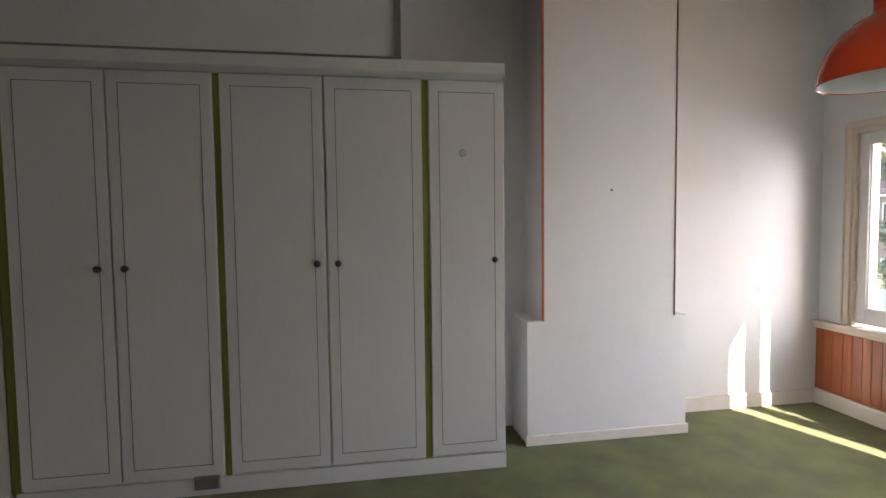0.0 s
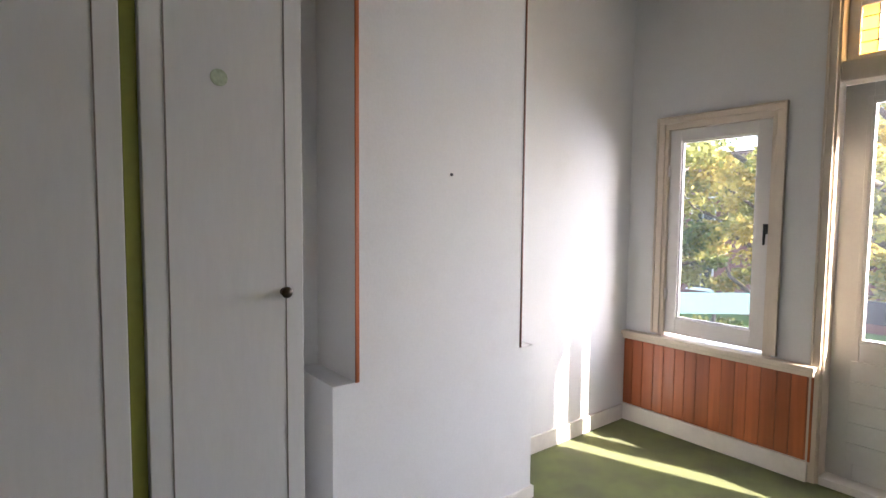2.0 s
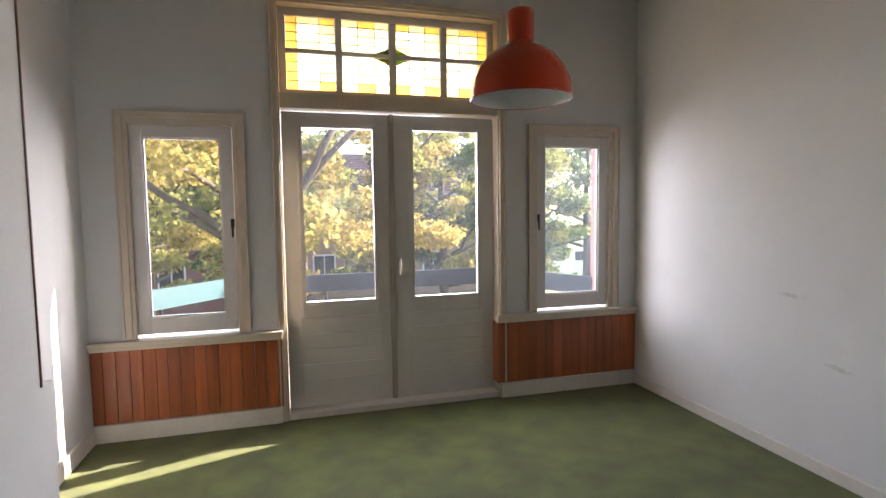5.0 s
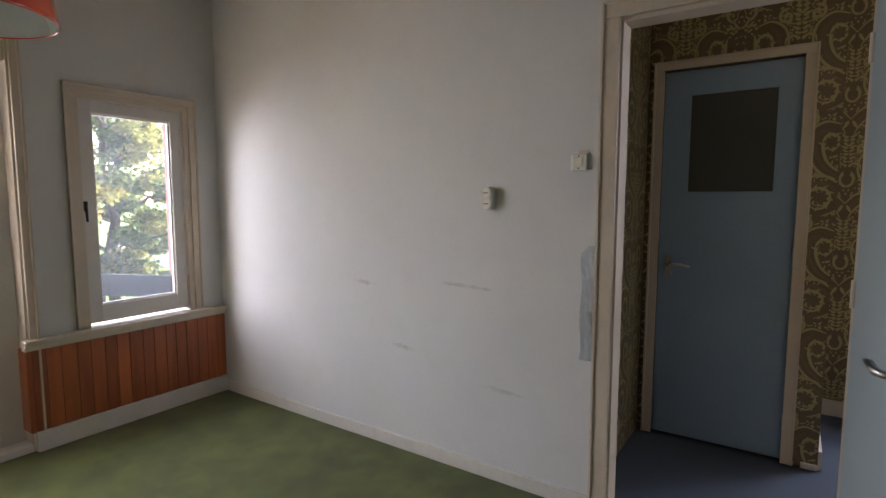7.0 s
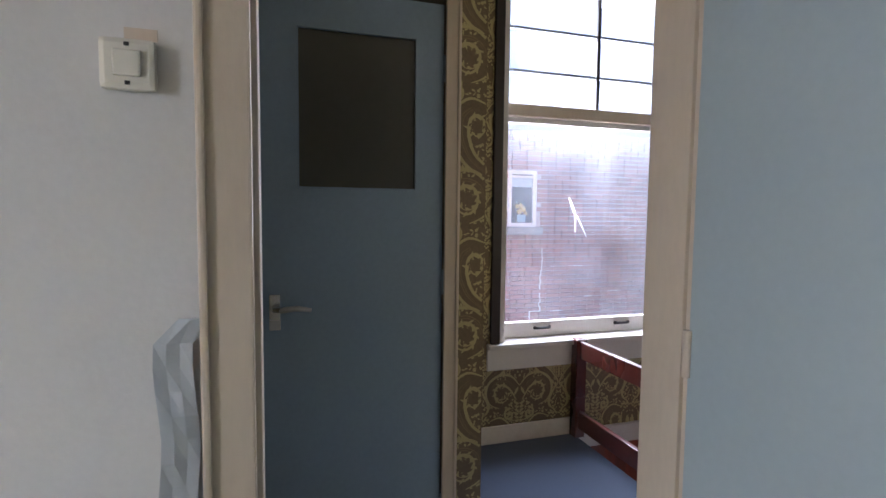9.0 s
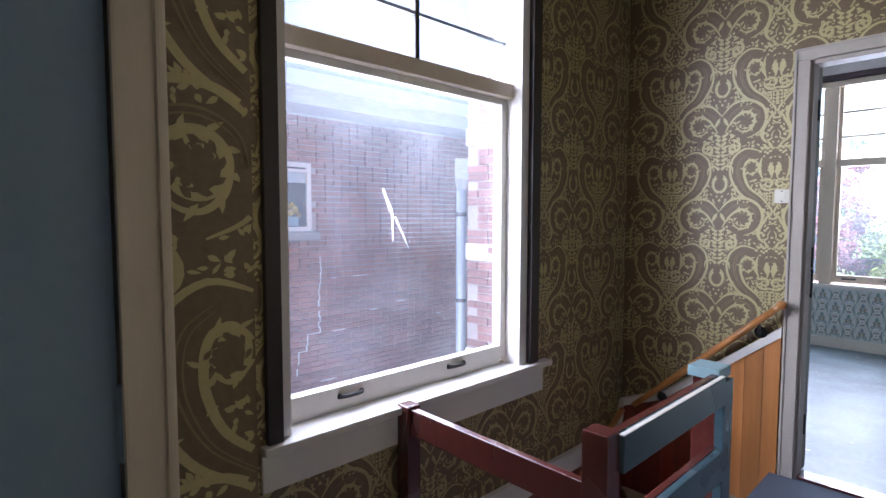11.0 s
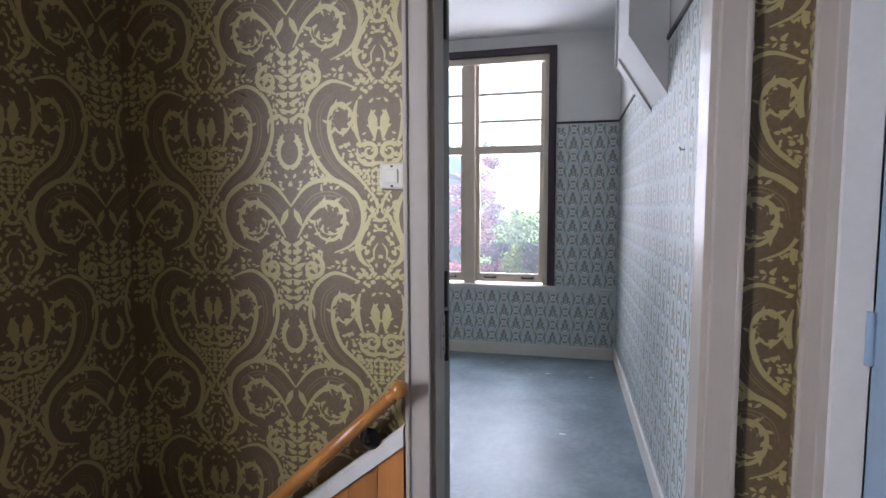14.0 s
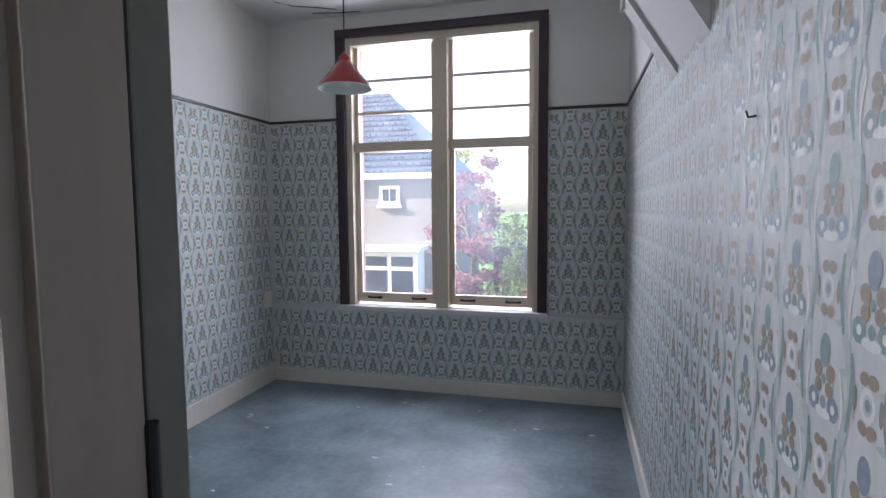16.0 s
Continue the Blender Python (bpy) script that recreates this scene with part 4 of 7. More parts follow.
part("ceiling_rose", lathe([(0.0, -0.045), (0.02, -0.043), (0.05, -0.012), (0.052, 0.0)], (PX, PY, H), 24), M_SWITCH, pend, "", True)
part("bulb", lathe([(0.0, 0.065), (0.02, 0.07), (0.03, 0.09), (0.024, 0.12), (0.014, 0.14), (0.014, 0.16)], (PX, PY, PZ), 16), M_WHITEENAMEL, pend, "", True)

# ---------------------------------------------------------------- landing
bdoor = thing("door_2", (4.735, -3.0, 0), "closed blue flush door with a square smoked glass panel", "door", kind="structure")
leafbm = pierced('x', 4.738, 4.775, -3.316, -2.683, 0.01, 2.042, ((-3.222, -2.808, 1.385, 1.92),))
part("leaf", leafbm, M_BLUEDOOR, bdoor)
part("glass_panel", box(4.748, 4.756, -3.222, -2.808, 1.385, 1.92), M_MUD, bdoor, "dark smoked glass panel")
bdm = bmesh.new()
for q in ((-3.222, -3.213, 1.385, 1.92), (-2.817, -2.808, 1.385, 1.92), (-3.213, -2.817, 1.385, 1.394), (-3.213, -2.817, 1.911, 1.92)):
    bx(bdm, 4.734, 4.748, q[0], q[1], q[2], q[3])
part("glazing_bead", bdm, M_BLUEDOOR, bdoor)
lever_handle(bdoor, (4.738, -2.735, 0.99), (-1, 0, 0), (0, -1, 0), 0.12)
for hz in (0.22, 1.06, 1.82):
    part("hinge", cyl(bmesh.new(), (4.73, -3.32, hz - 0.045), (4.73, -3.32, hz + 0.045), 0.008), M_BLUEDOOR, bdoor)
casing("door_casing", 'x', 4.72, -1, -3.32, -2.678, 0.0, 2.047, 0.05, 0.014, M_TRIM, "cream painted frame of the blue door")

wdoor = thing("door_3", (3.78, -5.65, 0), "closed blue flush door in the side wall of the landing", "door", kind="structure")
part("leaf", box(3.752, 3.79, -6.012, -5.298, 0.01, 2.04, 0.003), M_BLUEDOOR, wdoor)
for hz in (0.22, 1.08, 1.82):
    part("hinge", cyl(bmesh.new(), (3.796, -6.008, hz - 0.05), (3.796, -6.008, hz + 0.05), 0.008), M_BLUEDOOR, wdoor)
lever_handle(wdoor, (3.79, -5.36, 1.0), (1, 0, 0), (0, -1, 0), 0.14)
casing("door_casing", 'x', 3.85, 1, -6.025, -5.285, 0.0, 2.055, 0.075, 0.02, M_GREYGLOSS, "white painted frame of the side door")
lining("door_lining", 'x', 3.792, 3.852, -6.03, -5.28, 0.0, 2.06, 0.018, M_SASH, "white painted door lining")

# unseen backing, added so no daylight leaks through the side door's gap
back = box(3.66, 3.735, -6.2, -5.1, -0.2, 2.3)
for y0, y1, z0, z1 in ((-6.2, -6.045, -0.2, 2.3), (-5.265, -5.1, -0.2, 2.3), (-6.045, -5.265, 2.075, 2.3)):
    bx(back, 3.735, 3.798, y0, y1, z0, z1)
structure("wall_side_room", back, M_WALL, "plain backing added behind the side door to block light in its gap", "wall")

casing("door_casing", 'y', -6.19, 1, 4.025, 4.685, 0.0, 2.04, 0.06, 0.022, M_GREYGLOSS, "white gloss frame of the back bedroom doorway")
lining("door_lining", 'y', -6.285, -6.188, 4.02, 4.69, 0.0, 2.045, 0.022, M_GREYGLOSS, "white gloss door lining, hinge side in taupe darkened for its shade", M_SHADEDJAMB)
hp_ = thing("hinge_plate", (4.665, -6.29, 0.98), "painted-over steel hinge plate with screws on the jamb", "hinge")
part("plate", box(4.6655, 4.668, -6.283, -6.236, 0.92, 1.03, 0.001), M_SHADEDJAMB, hp_)
for z in (0.94, 0.975, 1.01):
    part("screw", cyl(bmesh.new(), (4.6655, -6.26, z), (4.6645, -6.26, z), 0.004, seg=8), M_IRON, hp_)
part("knuckle", cyl(bmesh.new(), (4.665, -6.290, 0.9), (4.665, -6.290, 1.04), 0.008, seg=10), M_IRON, hp_)
structure("threshold", box(4.042, 4.668, -6.30, -6.19, 0.0, 0.012, 0.003), M_MAHOGANY, "dark worn wooden threshold strip", "threshold")

# landing window
lwin = thing("window_3", (5.70, -4.57, 0.58), "large white sash window with a glazed top light", "window", kind="structure")
Y0, Y1 = LW[0], LW[1]
part("jamb", box(5.6, 5.775, Y0 + 0.001, Y0 + 0.055, 0.58, 2.66, 0.004), M_SASH, lwin)
part("jamb", box(5.6, 5.85, Y1 - 0.04, Y1 - 0.001, 0.58, 2.66, 0.004), M_SASH, lwin)
part("head", box(5.6, 5.85, Y0 + 0.055, Y1 - 0.04, 2.6, 2.66, 0.004), M_SASH, lwin)
part("transom", box(5.655, 5.80, Y0 + 0.055, Y1 - 0.04, 1.862, 1.93, 0.005), M_TRIM, lwin)
a, b = Y0 + 0.056, Y1 - 0.041
part("stile", box(5.69, 5.735, a, a + 0.038, 0.60, 1.862, 0.003), M_SASH, lwin)
part("stile", box(5.69, 5.735, b - 0.038, b, 0.60, 1.862, 0.003), M_SASH, lwin)
part("bottom_rail", box(5.689, 5.735, a + 0.038, b - 0.038, 0.5785, 0.668, 0.004), M_SASH, lwin)
part("outer_sill", box(5.752, 5.95, Y0 - 0.118, Y1 - 0.002, 0.537, 0.577, 0.003), M_SASH, lwin)
part("top_rail", box(5.691, 5.735, a + 0.038, b - 0.038, 1.832, 1.862, 0.003), M_SASH, lwin)
lg = glass_pane("pane", box(5.713, 5.716, a + 0.038, b - 0.038, 0.668, 1.832), lwin, M_HAZED, "dusty pane with bluish glare painted along its top")
glass_pane("pane", box(5.713, 5.716, a, b, 1.93, 2.6), lwin, M_GLARED)
part("muntin", box(5.70, 5.73, -4.612, -4.59, 1.93, 2.6, 0.003), M_DARK, lwin, "dark upright glazing bar")
for z in (2.12, 2.36):
    part("muntin", box(5.703, 5.727, a, -4.612, z, z + 0.014), M_ZINC, lwin)
    part("muntin", box(5.703, 5.727, -4.59, b, z, z + 0.014), M_ZINC, lwin)


def sash_lift(parent, p, along, out):
    """A cast finger pull: two feet and a bowed bar."""
    p, u, n = Vector(p), Vector(along), Vector(out)
    pts = [p - u * 0.05, p - u * 0.042 + n * 0.014, p - u * 0.02 + n * 0.021, p + u * 0.02 + n * 0.021, p + u * 0.042 + n * 0.014, p + u * 0.05]
    part("sash_lift", sweep(pts, [0.012, 0.0085, 0.007, 0.007, 0.0085, 0.012], 8), M_IRON, parent, "dull dark metal sash lift", True)


sash_lift(lwin, (5.69, -4.255, 0.632), (0, 1, 0), (-1, 0, 0))
sash_lift(lwin, (5.69, -4.815, 0.632), (0, 1, 0), (-1, 0, 0))
smear = bmesh.new()
for (y0, z0, y1, z1, r0, r1) in ((-4.43, 1.41, -4.47, 1.32, 0.004, 0.009), (-4.475, 1.315, -4.478, 1.2, 0.006, 0.002), (-4.488, 1.3, -4.56, 1.17, 0.005, 0.001)):
    d = Vector((0, y1 - y0, z1 - z0)).normalized()
    s = Vector((0, -d.z, d.y))
    p, q = Vector((5.7115, y0, z0)), Vector((5.7115, y1, z1))
    vs = [smear.verts.new(v) for v in (p - s * r0, p + s * r0, q + s * r1, q - s * r1)]
    smear.faces.new(vs)
part("paint_smear", smear, M_SMEAR, lwin, "white paint smear on the glass")
sl = thing("window_sill", (5.6, -4.6, 0.55), "broad white landing window sill with an apron board", "window sill", kind="structure")
part("board", box(5.555, 5.70, -5.375, -3.86, 0.548, 0.578, 0.006), M_SASH, sl)
part("apron", box(5.582, 5.6, -5.33, -3.86, 0.425, 0.547, 0.004), M_SASH, sl)
for name, q in (("upright", (-3.93, -3.878, 0.579, 2.74)), ("upright", (-5.28, -5.215, 0.579, 2.74))):
    structure("window_trim", box(5.574, 5.6, q[0], q[1], q[2], q[3], 0.004), M_DARK, "dark brown painted trim beside the landing window", "window trim")
structure("window_trim", box(5.573, 5.6, -5.28, -3.878, 2.741, 2.8, 0.004), M_DARK, "dark brown painted trim above the landing window", "window trim")

# balustrade round the stairwell
bal = thing("balustrade", (4.72, -4.9, 0), "low painted balustrade, mahogany red inside and blue-green outside", "balustrade")
part("wall_post", box(5.52, 5.585, -4.46, -4.395, 0.0, 0.585, 0.006), M_MAHOGANY, bal)
part("corner_post", box(4.70, 4.775, -4.452, -4.385, 0.0, 0.735, 0.004), M_MAHOGANY, bal)
part("top_rail", box(4.775, 5.52, -4.44, -4.41, 0.475, 0.575, 0.004), M_MAHOGANY, bal)
part("bottom_rail", box(4.775, 5.52, -4.44, -4.41, 0.06, 0.16, 0.005), M_MAHOGANY, bal)
part("newel_post", box(4.725, 4.81, -5.30, -5.215, -0.9, 0.70, 0.005), M_MAHOGANY, bal)
part("newel_cap", box(4.708, 4.824, -5.318, -5.196, 0.70, 0.742, 0.008), M_CAPBLUE, bal, "flat blue-green newel cap")
for name, z0, z1 in (("top_rail", 0.618, 0.722), ("lower_rail", 0.335, 0.45), ("bottom_rail", 0.03, 0.15)):
    part(name, box(4.688, 4.713, -5.205, -4.452, z0, z1, 0.004), M_TEALPOST, bal, "slate blue outer face of the rail")
    part("rail_lining", box(4.7135, 4.738, -5.214, -4.452, z0 - 0.002, z1 + 0.002, 0.004), M_MAHOGANY, bal)
part("worn_edge", box(4.690, 4.704, -5.204, -4.453, 0.7215, 0.7235), M_BASE, bal, "paint worn pale along the top edge")
part("back_post", box(4.692, 4.724, -5.298, -5.2055, 0.0, 0.699, 0.003), M_TEALPOST, bal, "slate blue outer face of the newel")
# stairs: three winders round the newel, then a straight flight
stair = thing("staircase", (5.2, -5.3, -2.8), "steep winding wooden staircase going down from the landing", "staircase", kind="structure")
M_TREAD = material("worn_stair_tread", (0.36, 0.30, 0.24), 0.6, grain=0.12, patch=0.15, bump=0.15, stretch=(0.2, 1, 1))
piv = Vector((4.812, -5.30, 0))
corner = [(4.79, -6.185), (5.25, -6.185), (5.595, -6.185), (5.595, -5.8), (5.595, -5.42)]
for i in range(4):
    z = -0.19 * (i + 1)
    tri = [(piv.x, piv.y), corner[i], corner[i + 1]]
    bm = bmesh.new()
    lo = [bm.verts.new((x, y, z - 0.035)) for x, y in tri]
    hi = [bm.verts.new((x, y, z)) for x, y in tri]
    bm.faces.new(hi)
    bm.faces.new(list(reversed(lo)))
    for k in range(3):
        bm.faces.new((lo[k], lo[(k + 1) % 3], hi[(k + 1) % 3], hi[k]))
    bmesh.ops.recalc_face_normals(bm, faces=bm.faces)
    part("tread", bm, M_TREAD, stair)
    q = Vector((*corner[i], 0))
    rb = bmesh.new()
    v = [rb.verts.new((p.x, p.y, zz)) for zz in (z - 0.03, z + 0.16) for p in (piv, q)]
    w = [rb.verts.new((p.x, p.y + 0.012, zz)) for zz in (z - 0.03, z + 0.16) for p in (piv, q)]
    for f4 in ((v[0], v[1], v[3], v[2]), (w[0], w[2], w[3], w[1]), (v[0], v[2], w[2], w[0]), (v[1], w[1], w[3], v[3]), (v[0], w[0], w[1], v[1]), (v[2], v[3], w[3], w[2])):
        rb.faces.new(f4)
    bmesh.ops.recalc_face_normals(rb, faces=rb.faces)
    part("riser", rb, M_MAHOGANY, stair)
for i in range(10):
    z = -0.19 * (i + 5)
    y = -5.42 + 0.235 * i
    part("tread", box(4.79, 5.595, y - 0.02, y + 0.235, z - 0.035, z, 0.006), M_TREAD, stair)
    part("riser", box(4.79, 5.595, y, y + 0.014, z, z + 0.155), M_MAHOGANY, stair)


# boarding and sloping cap on the stair walls
def cap_z(x):
    """Height of the cap over the boards at x along the south stair wall."""
    return 0.735 - 0.8 * (x - 4.75) if x < 5.34 else 0.263 - 0.42 * (x - 5.34)


sp = thing("stair_panelling", (5.2, -6.18, -0.8), "varnished upright boards with a pale sloping cap beside the stairs", "wall panelling", kind="structure")
x, n = 4.752, 0
while x < 5.59:
    w = min(0.075 + 0.01 * (n % 3), 5.596 - x)
    bm = box(x + 0.001, x + w - 0.001, -6.188, -6.17, -1.4, 1.0)
    zs = {0: cap_z(x) - 0.03, 1: cap_z(x + w) - 0.03}
    for v in bm.verts:
        if v.co.z > 0.5:
            v.co.z = zs[0] if v.co.x < x + w / 2 else zs[1]
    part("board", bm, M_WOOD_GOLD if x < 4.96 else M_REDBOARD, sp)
    x += w
    n += 1
cb2 = bmesh.new()
pts = [(4.75, cap_z(4.75)), (5.0, cap_z(5.0)), (5.2, cap_z(5.2)), (5.34, cap_z(5.34)), (5.597, cap_z(5.597))]
low = [[cb2.verts.new((px, yy, pz + dz)) for yy, dz in ((-6.188, -0.032), (-6.158, -0.032), (-6.158, 0.012), (-6.165, 0.02), (-6.188, 0.02))] for px, pz in pts]
for p, q in zip(low, low[1:]):
    for k in range(5):
        cb2.faces.new((p[k], p[(k + 1) % 5], q[(k + 1) % 5], q[k]))
cb2.faces.new(low[0])
cb2.faces.new(list(reversed(low[-1])))
bmesh.ops.recalc_face_normals(cb2, faces=cb2.faces)
part("cap", cb2, M_SASH, sp, "pale painted sloping cap")
ec = bmesh.new()
ep = [(-6.16, cap_z(5.597)), (-6.1, 0.02), (-6.0, 0.0), (-5.6, 0.0), (-5.2, 0.0), (-4.445, 0.0)]
ring = [[ec.verts.new((xx, py, pz + dz)) for xx, dz in ((5.598, -0.09), (5.572, -0.09), (5.572, 0.02), (5.598, 0.02))] for py, pz in ep]
for p, q in zip(ring, ring[1:]):
    for k in range(4):
        ec.faces.new((p[k], p[(k + 1) % 4], q[(k + 1) % 4], q[k]))
ec.faces.new(ring[0])
ec.faces.new(list(reversed(ring[-1])))
bmesh.ops.recalc_face_normals(ec, faces=ec.faces)
part("cap", ec, M_SASH, sp)
y = -6.165
while y < -4.5:
    y2 = y + 0.08

    def ecap(v):
        for (ya_, za_), (yb_, zb_) in zip(ep, ep[1:]):
            if ya_ <= v <= yb_:
                return za_ + (zb_ - za_) * (v - ya_) / (yb_ - ya_) - 0.04
        return za_
    bm = box(5.58, 5.598, y + 0.001, y2 - 0.001, -2.2, 1.0)
    for v in bm.verts:
        if v.co.z > 0.5:
            v.co.z = ecap(y if v.co.y < y + 0.04 else y2)
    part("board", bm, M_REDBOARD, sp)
    y = y2

hr = thing("handrail", (5.0, -6.12, 0.6), "varnished round wooden handrail with a turned knob on iron brackets", "handrail")
e0, e1 = Vector((4.772, -6.115, 0.845)), Vector((5.42, -6.115, 0.235))
d = (e1 - e0).normalized()
part("rail", sweep([e0, e0.lerp(e1, 0.25), e0.lerp(e1, 0.5), e0.lerp(e1, 0.75), e1, e1 + d * 0.05 + Vector((0.02, 0.02, -0.02))], [0.017, 0.019, 0.0195, 0.019, 0.018, 0.015], 14), M_HANDRAIL, hr, "", True)
kn = lathe([(0.012, 0.0), (0.02, 0.006), (0.013, 0.014), (0.021, 0.026), (0.024, 0.038), (0.018, 0.052), (0.008, 0.06), (0.0, 0.062)], (0, 0, 0), 16)
bmesh.ops.transform(kn, matrix=Matrix.Translation(e0) @ (-d).to_track_quat('Z', 'Y').to_matrix().to_4x4(), verts=kn.verts)
part("finial", kn, M_HANDRAIL, hr, "turned wooden end knob", True)
for f in (0.1, 0.86):
    p = e0.lerp(e1, f)
    bk = lathe([(0.0, 0.014), (0.012, 0.014), (0.028, 0.006), (0.03, 0.0)], (p.x + 0.005, -6.16, p.z - 0.07), 18, 'Y')
    part("bracket_rose", bk, M_IRON, hr, "round black bracket plate", True)
    part("bracket_arm", sweep([(p.x + 0.005, -6.15, p.z - 0.07), (p.x + 0.003, -6.12, p.z - 0.06), (p.x, -6.115, p.z - 0.016)], 0.007, 8), M_IRON, hr, "", True)
l0, l1 = Vector((5.53, -6.06, 0.15)), Vector((5.53, -5.5, -0.19))
part("lower_rail", sweep([l0, l0.lerp(l1, 0.5), l1], 0.018, 12), M_HANDRAIL, hr, "", True)

# ---------------------------------------------------------------- back bedroom
bdr = thing("door_4", (4.69, -6.3, 0), "grey-green flush bedroom door folded right open", "door", kind="structure")
lf = box(0.0, 0.7, -0.046, 0.0, 0.012, 2.04, 0.003)
bmesh.ops.rotate(lf, cent=(0, 0, 0), matrix=Matrix.Rotation(radians(-11), 3, 'Z'), verts=lf.verts)
bmesh.ops.translate(lf, verts=lf.verts, vec=(4.674, -6.294, 0))
part("leaf", lf, M_OLIVEGREY, bdr)
for hz in (0.25, 1.1, 1.82):
    part("hinge", cyl(bmesh.new(), (4.668, -6.291, hz - 0.05), (4.668, -6.291, hz + 0.05), 0.008), M_IRON, bdr)

casing("window_casing", 'y', -9.57, 1, 4.512, 5.955, 0.63, 2.628, 0.06, 0.03, M_PURPLE, "dark aubergine painted casing round the back window")
bwin = thing("window_4", (5.23, -9.6, 0.62), "large white two-light window with barred top panes", "window", kind="structure")
part("frame_jamb", box(BW[0] + 0.001, 4.556, -9.72, -9.572, 0.63, 2.63, 0.004), M_TRIM, bwin)
part("frame_jamb", box(5.905, BW[1] - 0.001, -9.72, -9.572, 0.63, 2.63, 0.004), M_TRIM, bwin)
part("frame_head", box(4.556, 5.905, -9.72, -9.572, 2.575, 2.63, 0.004), M_TRIM, bwin)
part("mullion", box(5.165, 5.265, -9.72, -9.575, 0.63, 2.575, 0.005), M_TRIM, bwin)
for a, b in ((4.558, 5.163), (5.267, 5.903)):
    part("transom", box(a, b, -9.70, -9.6, 1.795, 1.865, 0.004), M_TRIM, bwin)
    part("stile", box(a, a + 0.036, -9.665, -9.63, 0.645, 1.795, 0.003), M_TRIM, bwin)
    part("stile", box(b - 0.036, b, -9.665, -9.63, 0.645, 1.795, 0.003), M_TRIM, bwin)
    part("bottom_rail", box(a + 0.036, b - 0.036, -9.664, -9.63, 0.645, 0.718, 0.003), M_TRIM, bwin)
    glass_pane("pane", box(a + 0.036, b - 0.036, -9.65, -9.647, 0.718, 1.795), bwin, M_WASHED)
    part("stile", box(a, a + 0.03, -9.665, -9.63, 1.865, 2.575, 0.003), M_TRIM, bwin)
    part("stile", box(b - 0.03, b, -9.665, -9.63, 1.865, 2.575, 0.003), M_TRIM, bwin)
    glass_pane("pane", box(a + 0.03, b - 0.03, -9.65, -9.647, 1.865, 2.575), bwin, M_WASHED)
    for z in (2.075, 2.315):
        part("glazing_bar", box(a + 0.03, b - 0.03, -9.66, -9.635, z, z + 0.022, 0.003), M_TRIM, bwin)
    for k in (0.22, 0.78):
        sash_lift(bwin, (a + (b - a) * k, -9.63, 0.682), (1, 0, 0), (0, 1, 0))
structure("window_sill", box(4.44, 6.03, -9.62, -9.515, 0.595, 0.628, 0.006), M_SASH, "pale painted sill of the back window", "window sill")

dado = structure("wall_dado", box(3.93, 6.6, -9.57, -9.53, 0.0, 0.595), M_BLUEPAPER, "papered lower wall below the back window ledge", "wall")
structure("dado_ledge", box(3.93, 4.438, -9.57, -9.522, 0.595, 0.612, 0.004), M_BLUEPAPER, "papered ledge beside the window sill", "ledge")
structure("dado_ledge", box(6.032, 6.6, -9.57, -9.522, 0.595, 0.612, 0.004), M_BLUEPAPER, "papered ledge beside the window sill", "ledge")
RAIL = 2.03
part("wallpaper", box(3.93, 3.934, -9.57, -6.283, 0.11, RAIL), M_BLUEPAPER, wb_west, "pale blue wallpaper with a small flower and jug print")
part("wallpaper", box(6.596, 6.6, -9.57, -6.283, 0.13, RAIL), M_BLUEPAPER, wb_east, "pale blue wallpaper with a small flower and jug print")
part("wallpaper", box(3.934, 4.45, -9.57, -9.566, 0.613, RAIL), M_BLUEPAPER, wb_south, "pale blue wallpaper with a small flower and jug print")
part("wallpaper", box(6.017, 6.596, -9.57, -9.566, 0.613, RAIL), M_BLUEPAPER, wb_south)
part("wallpaper", box(4.76, 6.596, -6.287, -6.283, 0.11, RAIL), M_BLUEPAPER, wb_north)
for q in ((3.93, 3.945, -9.555, -6.283), (6.585, 6.6, -9.555, -6.283), (3.93, 4.45, -9.57, -9.555), (6.017, 6.6, -9.57, -9.555)):
    structure("picture_rail", box(q[0], q[1], q[2], q[3], RAIL, RAIL + 0.018, 0.002), M_DARK, "thin dark picture rail strip", "picture rail")

# boxed underside of the attic stair on the side wall: two cheeks and a soffit
br = thing("stair_casing", (4.0, -7.6, 1.81), "white boxed underside of the attic stair jutting from the wall", "stair casing", kind="structure")


def slanted(y0, y1, drop):
    """A length of the box whose underside slopes up and away from the wall; drop lowers the slope."""
    bm = bmesh.new()
    prof = [(3.935, 1.825 - drop), (4.10, 2.085 - drop), (4.10, HB - 0.002), (3.935, HB - 0.002)]
    a = [bm.verts.new((x, y0, z)) for x, z in prof]
    b = [bm.verts.new((x, y1, z)) for x, z in prof]
    bm.faces.new(a)
    bm.faces.new(list(reversed(b)))
    for k in range(4):
        bm.faces.new((a[k], a[(k + 1) % 4], b[(k + 1) % 4], b[k]))
    bmesh.ops.recalc_face_normals(bm, faces=bm.faces)
    return bm


part("edge_board", slanted(-7.90, -7.79, 0.02), M_WALL, br)
part("soffit", slanted(-7.79, -7.46, 0.0), M_WALL, br)
part("edge_board", slanted(-7.46, -7.35, 0.02), M_WALL, br)
part("corner_strip", box(4.10, 4.112, -7.905, -7.87, 2.06, HB - 0.002, 0.003), M_WALL, br)

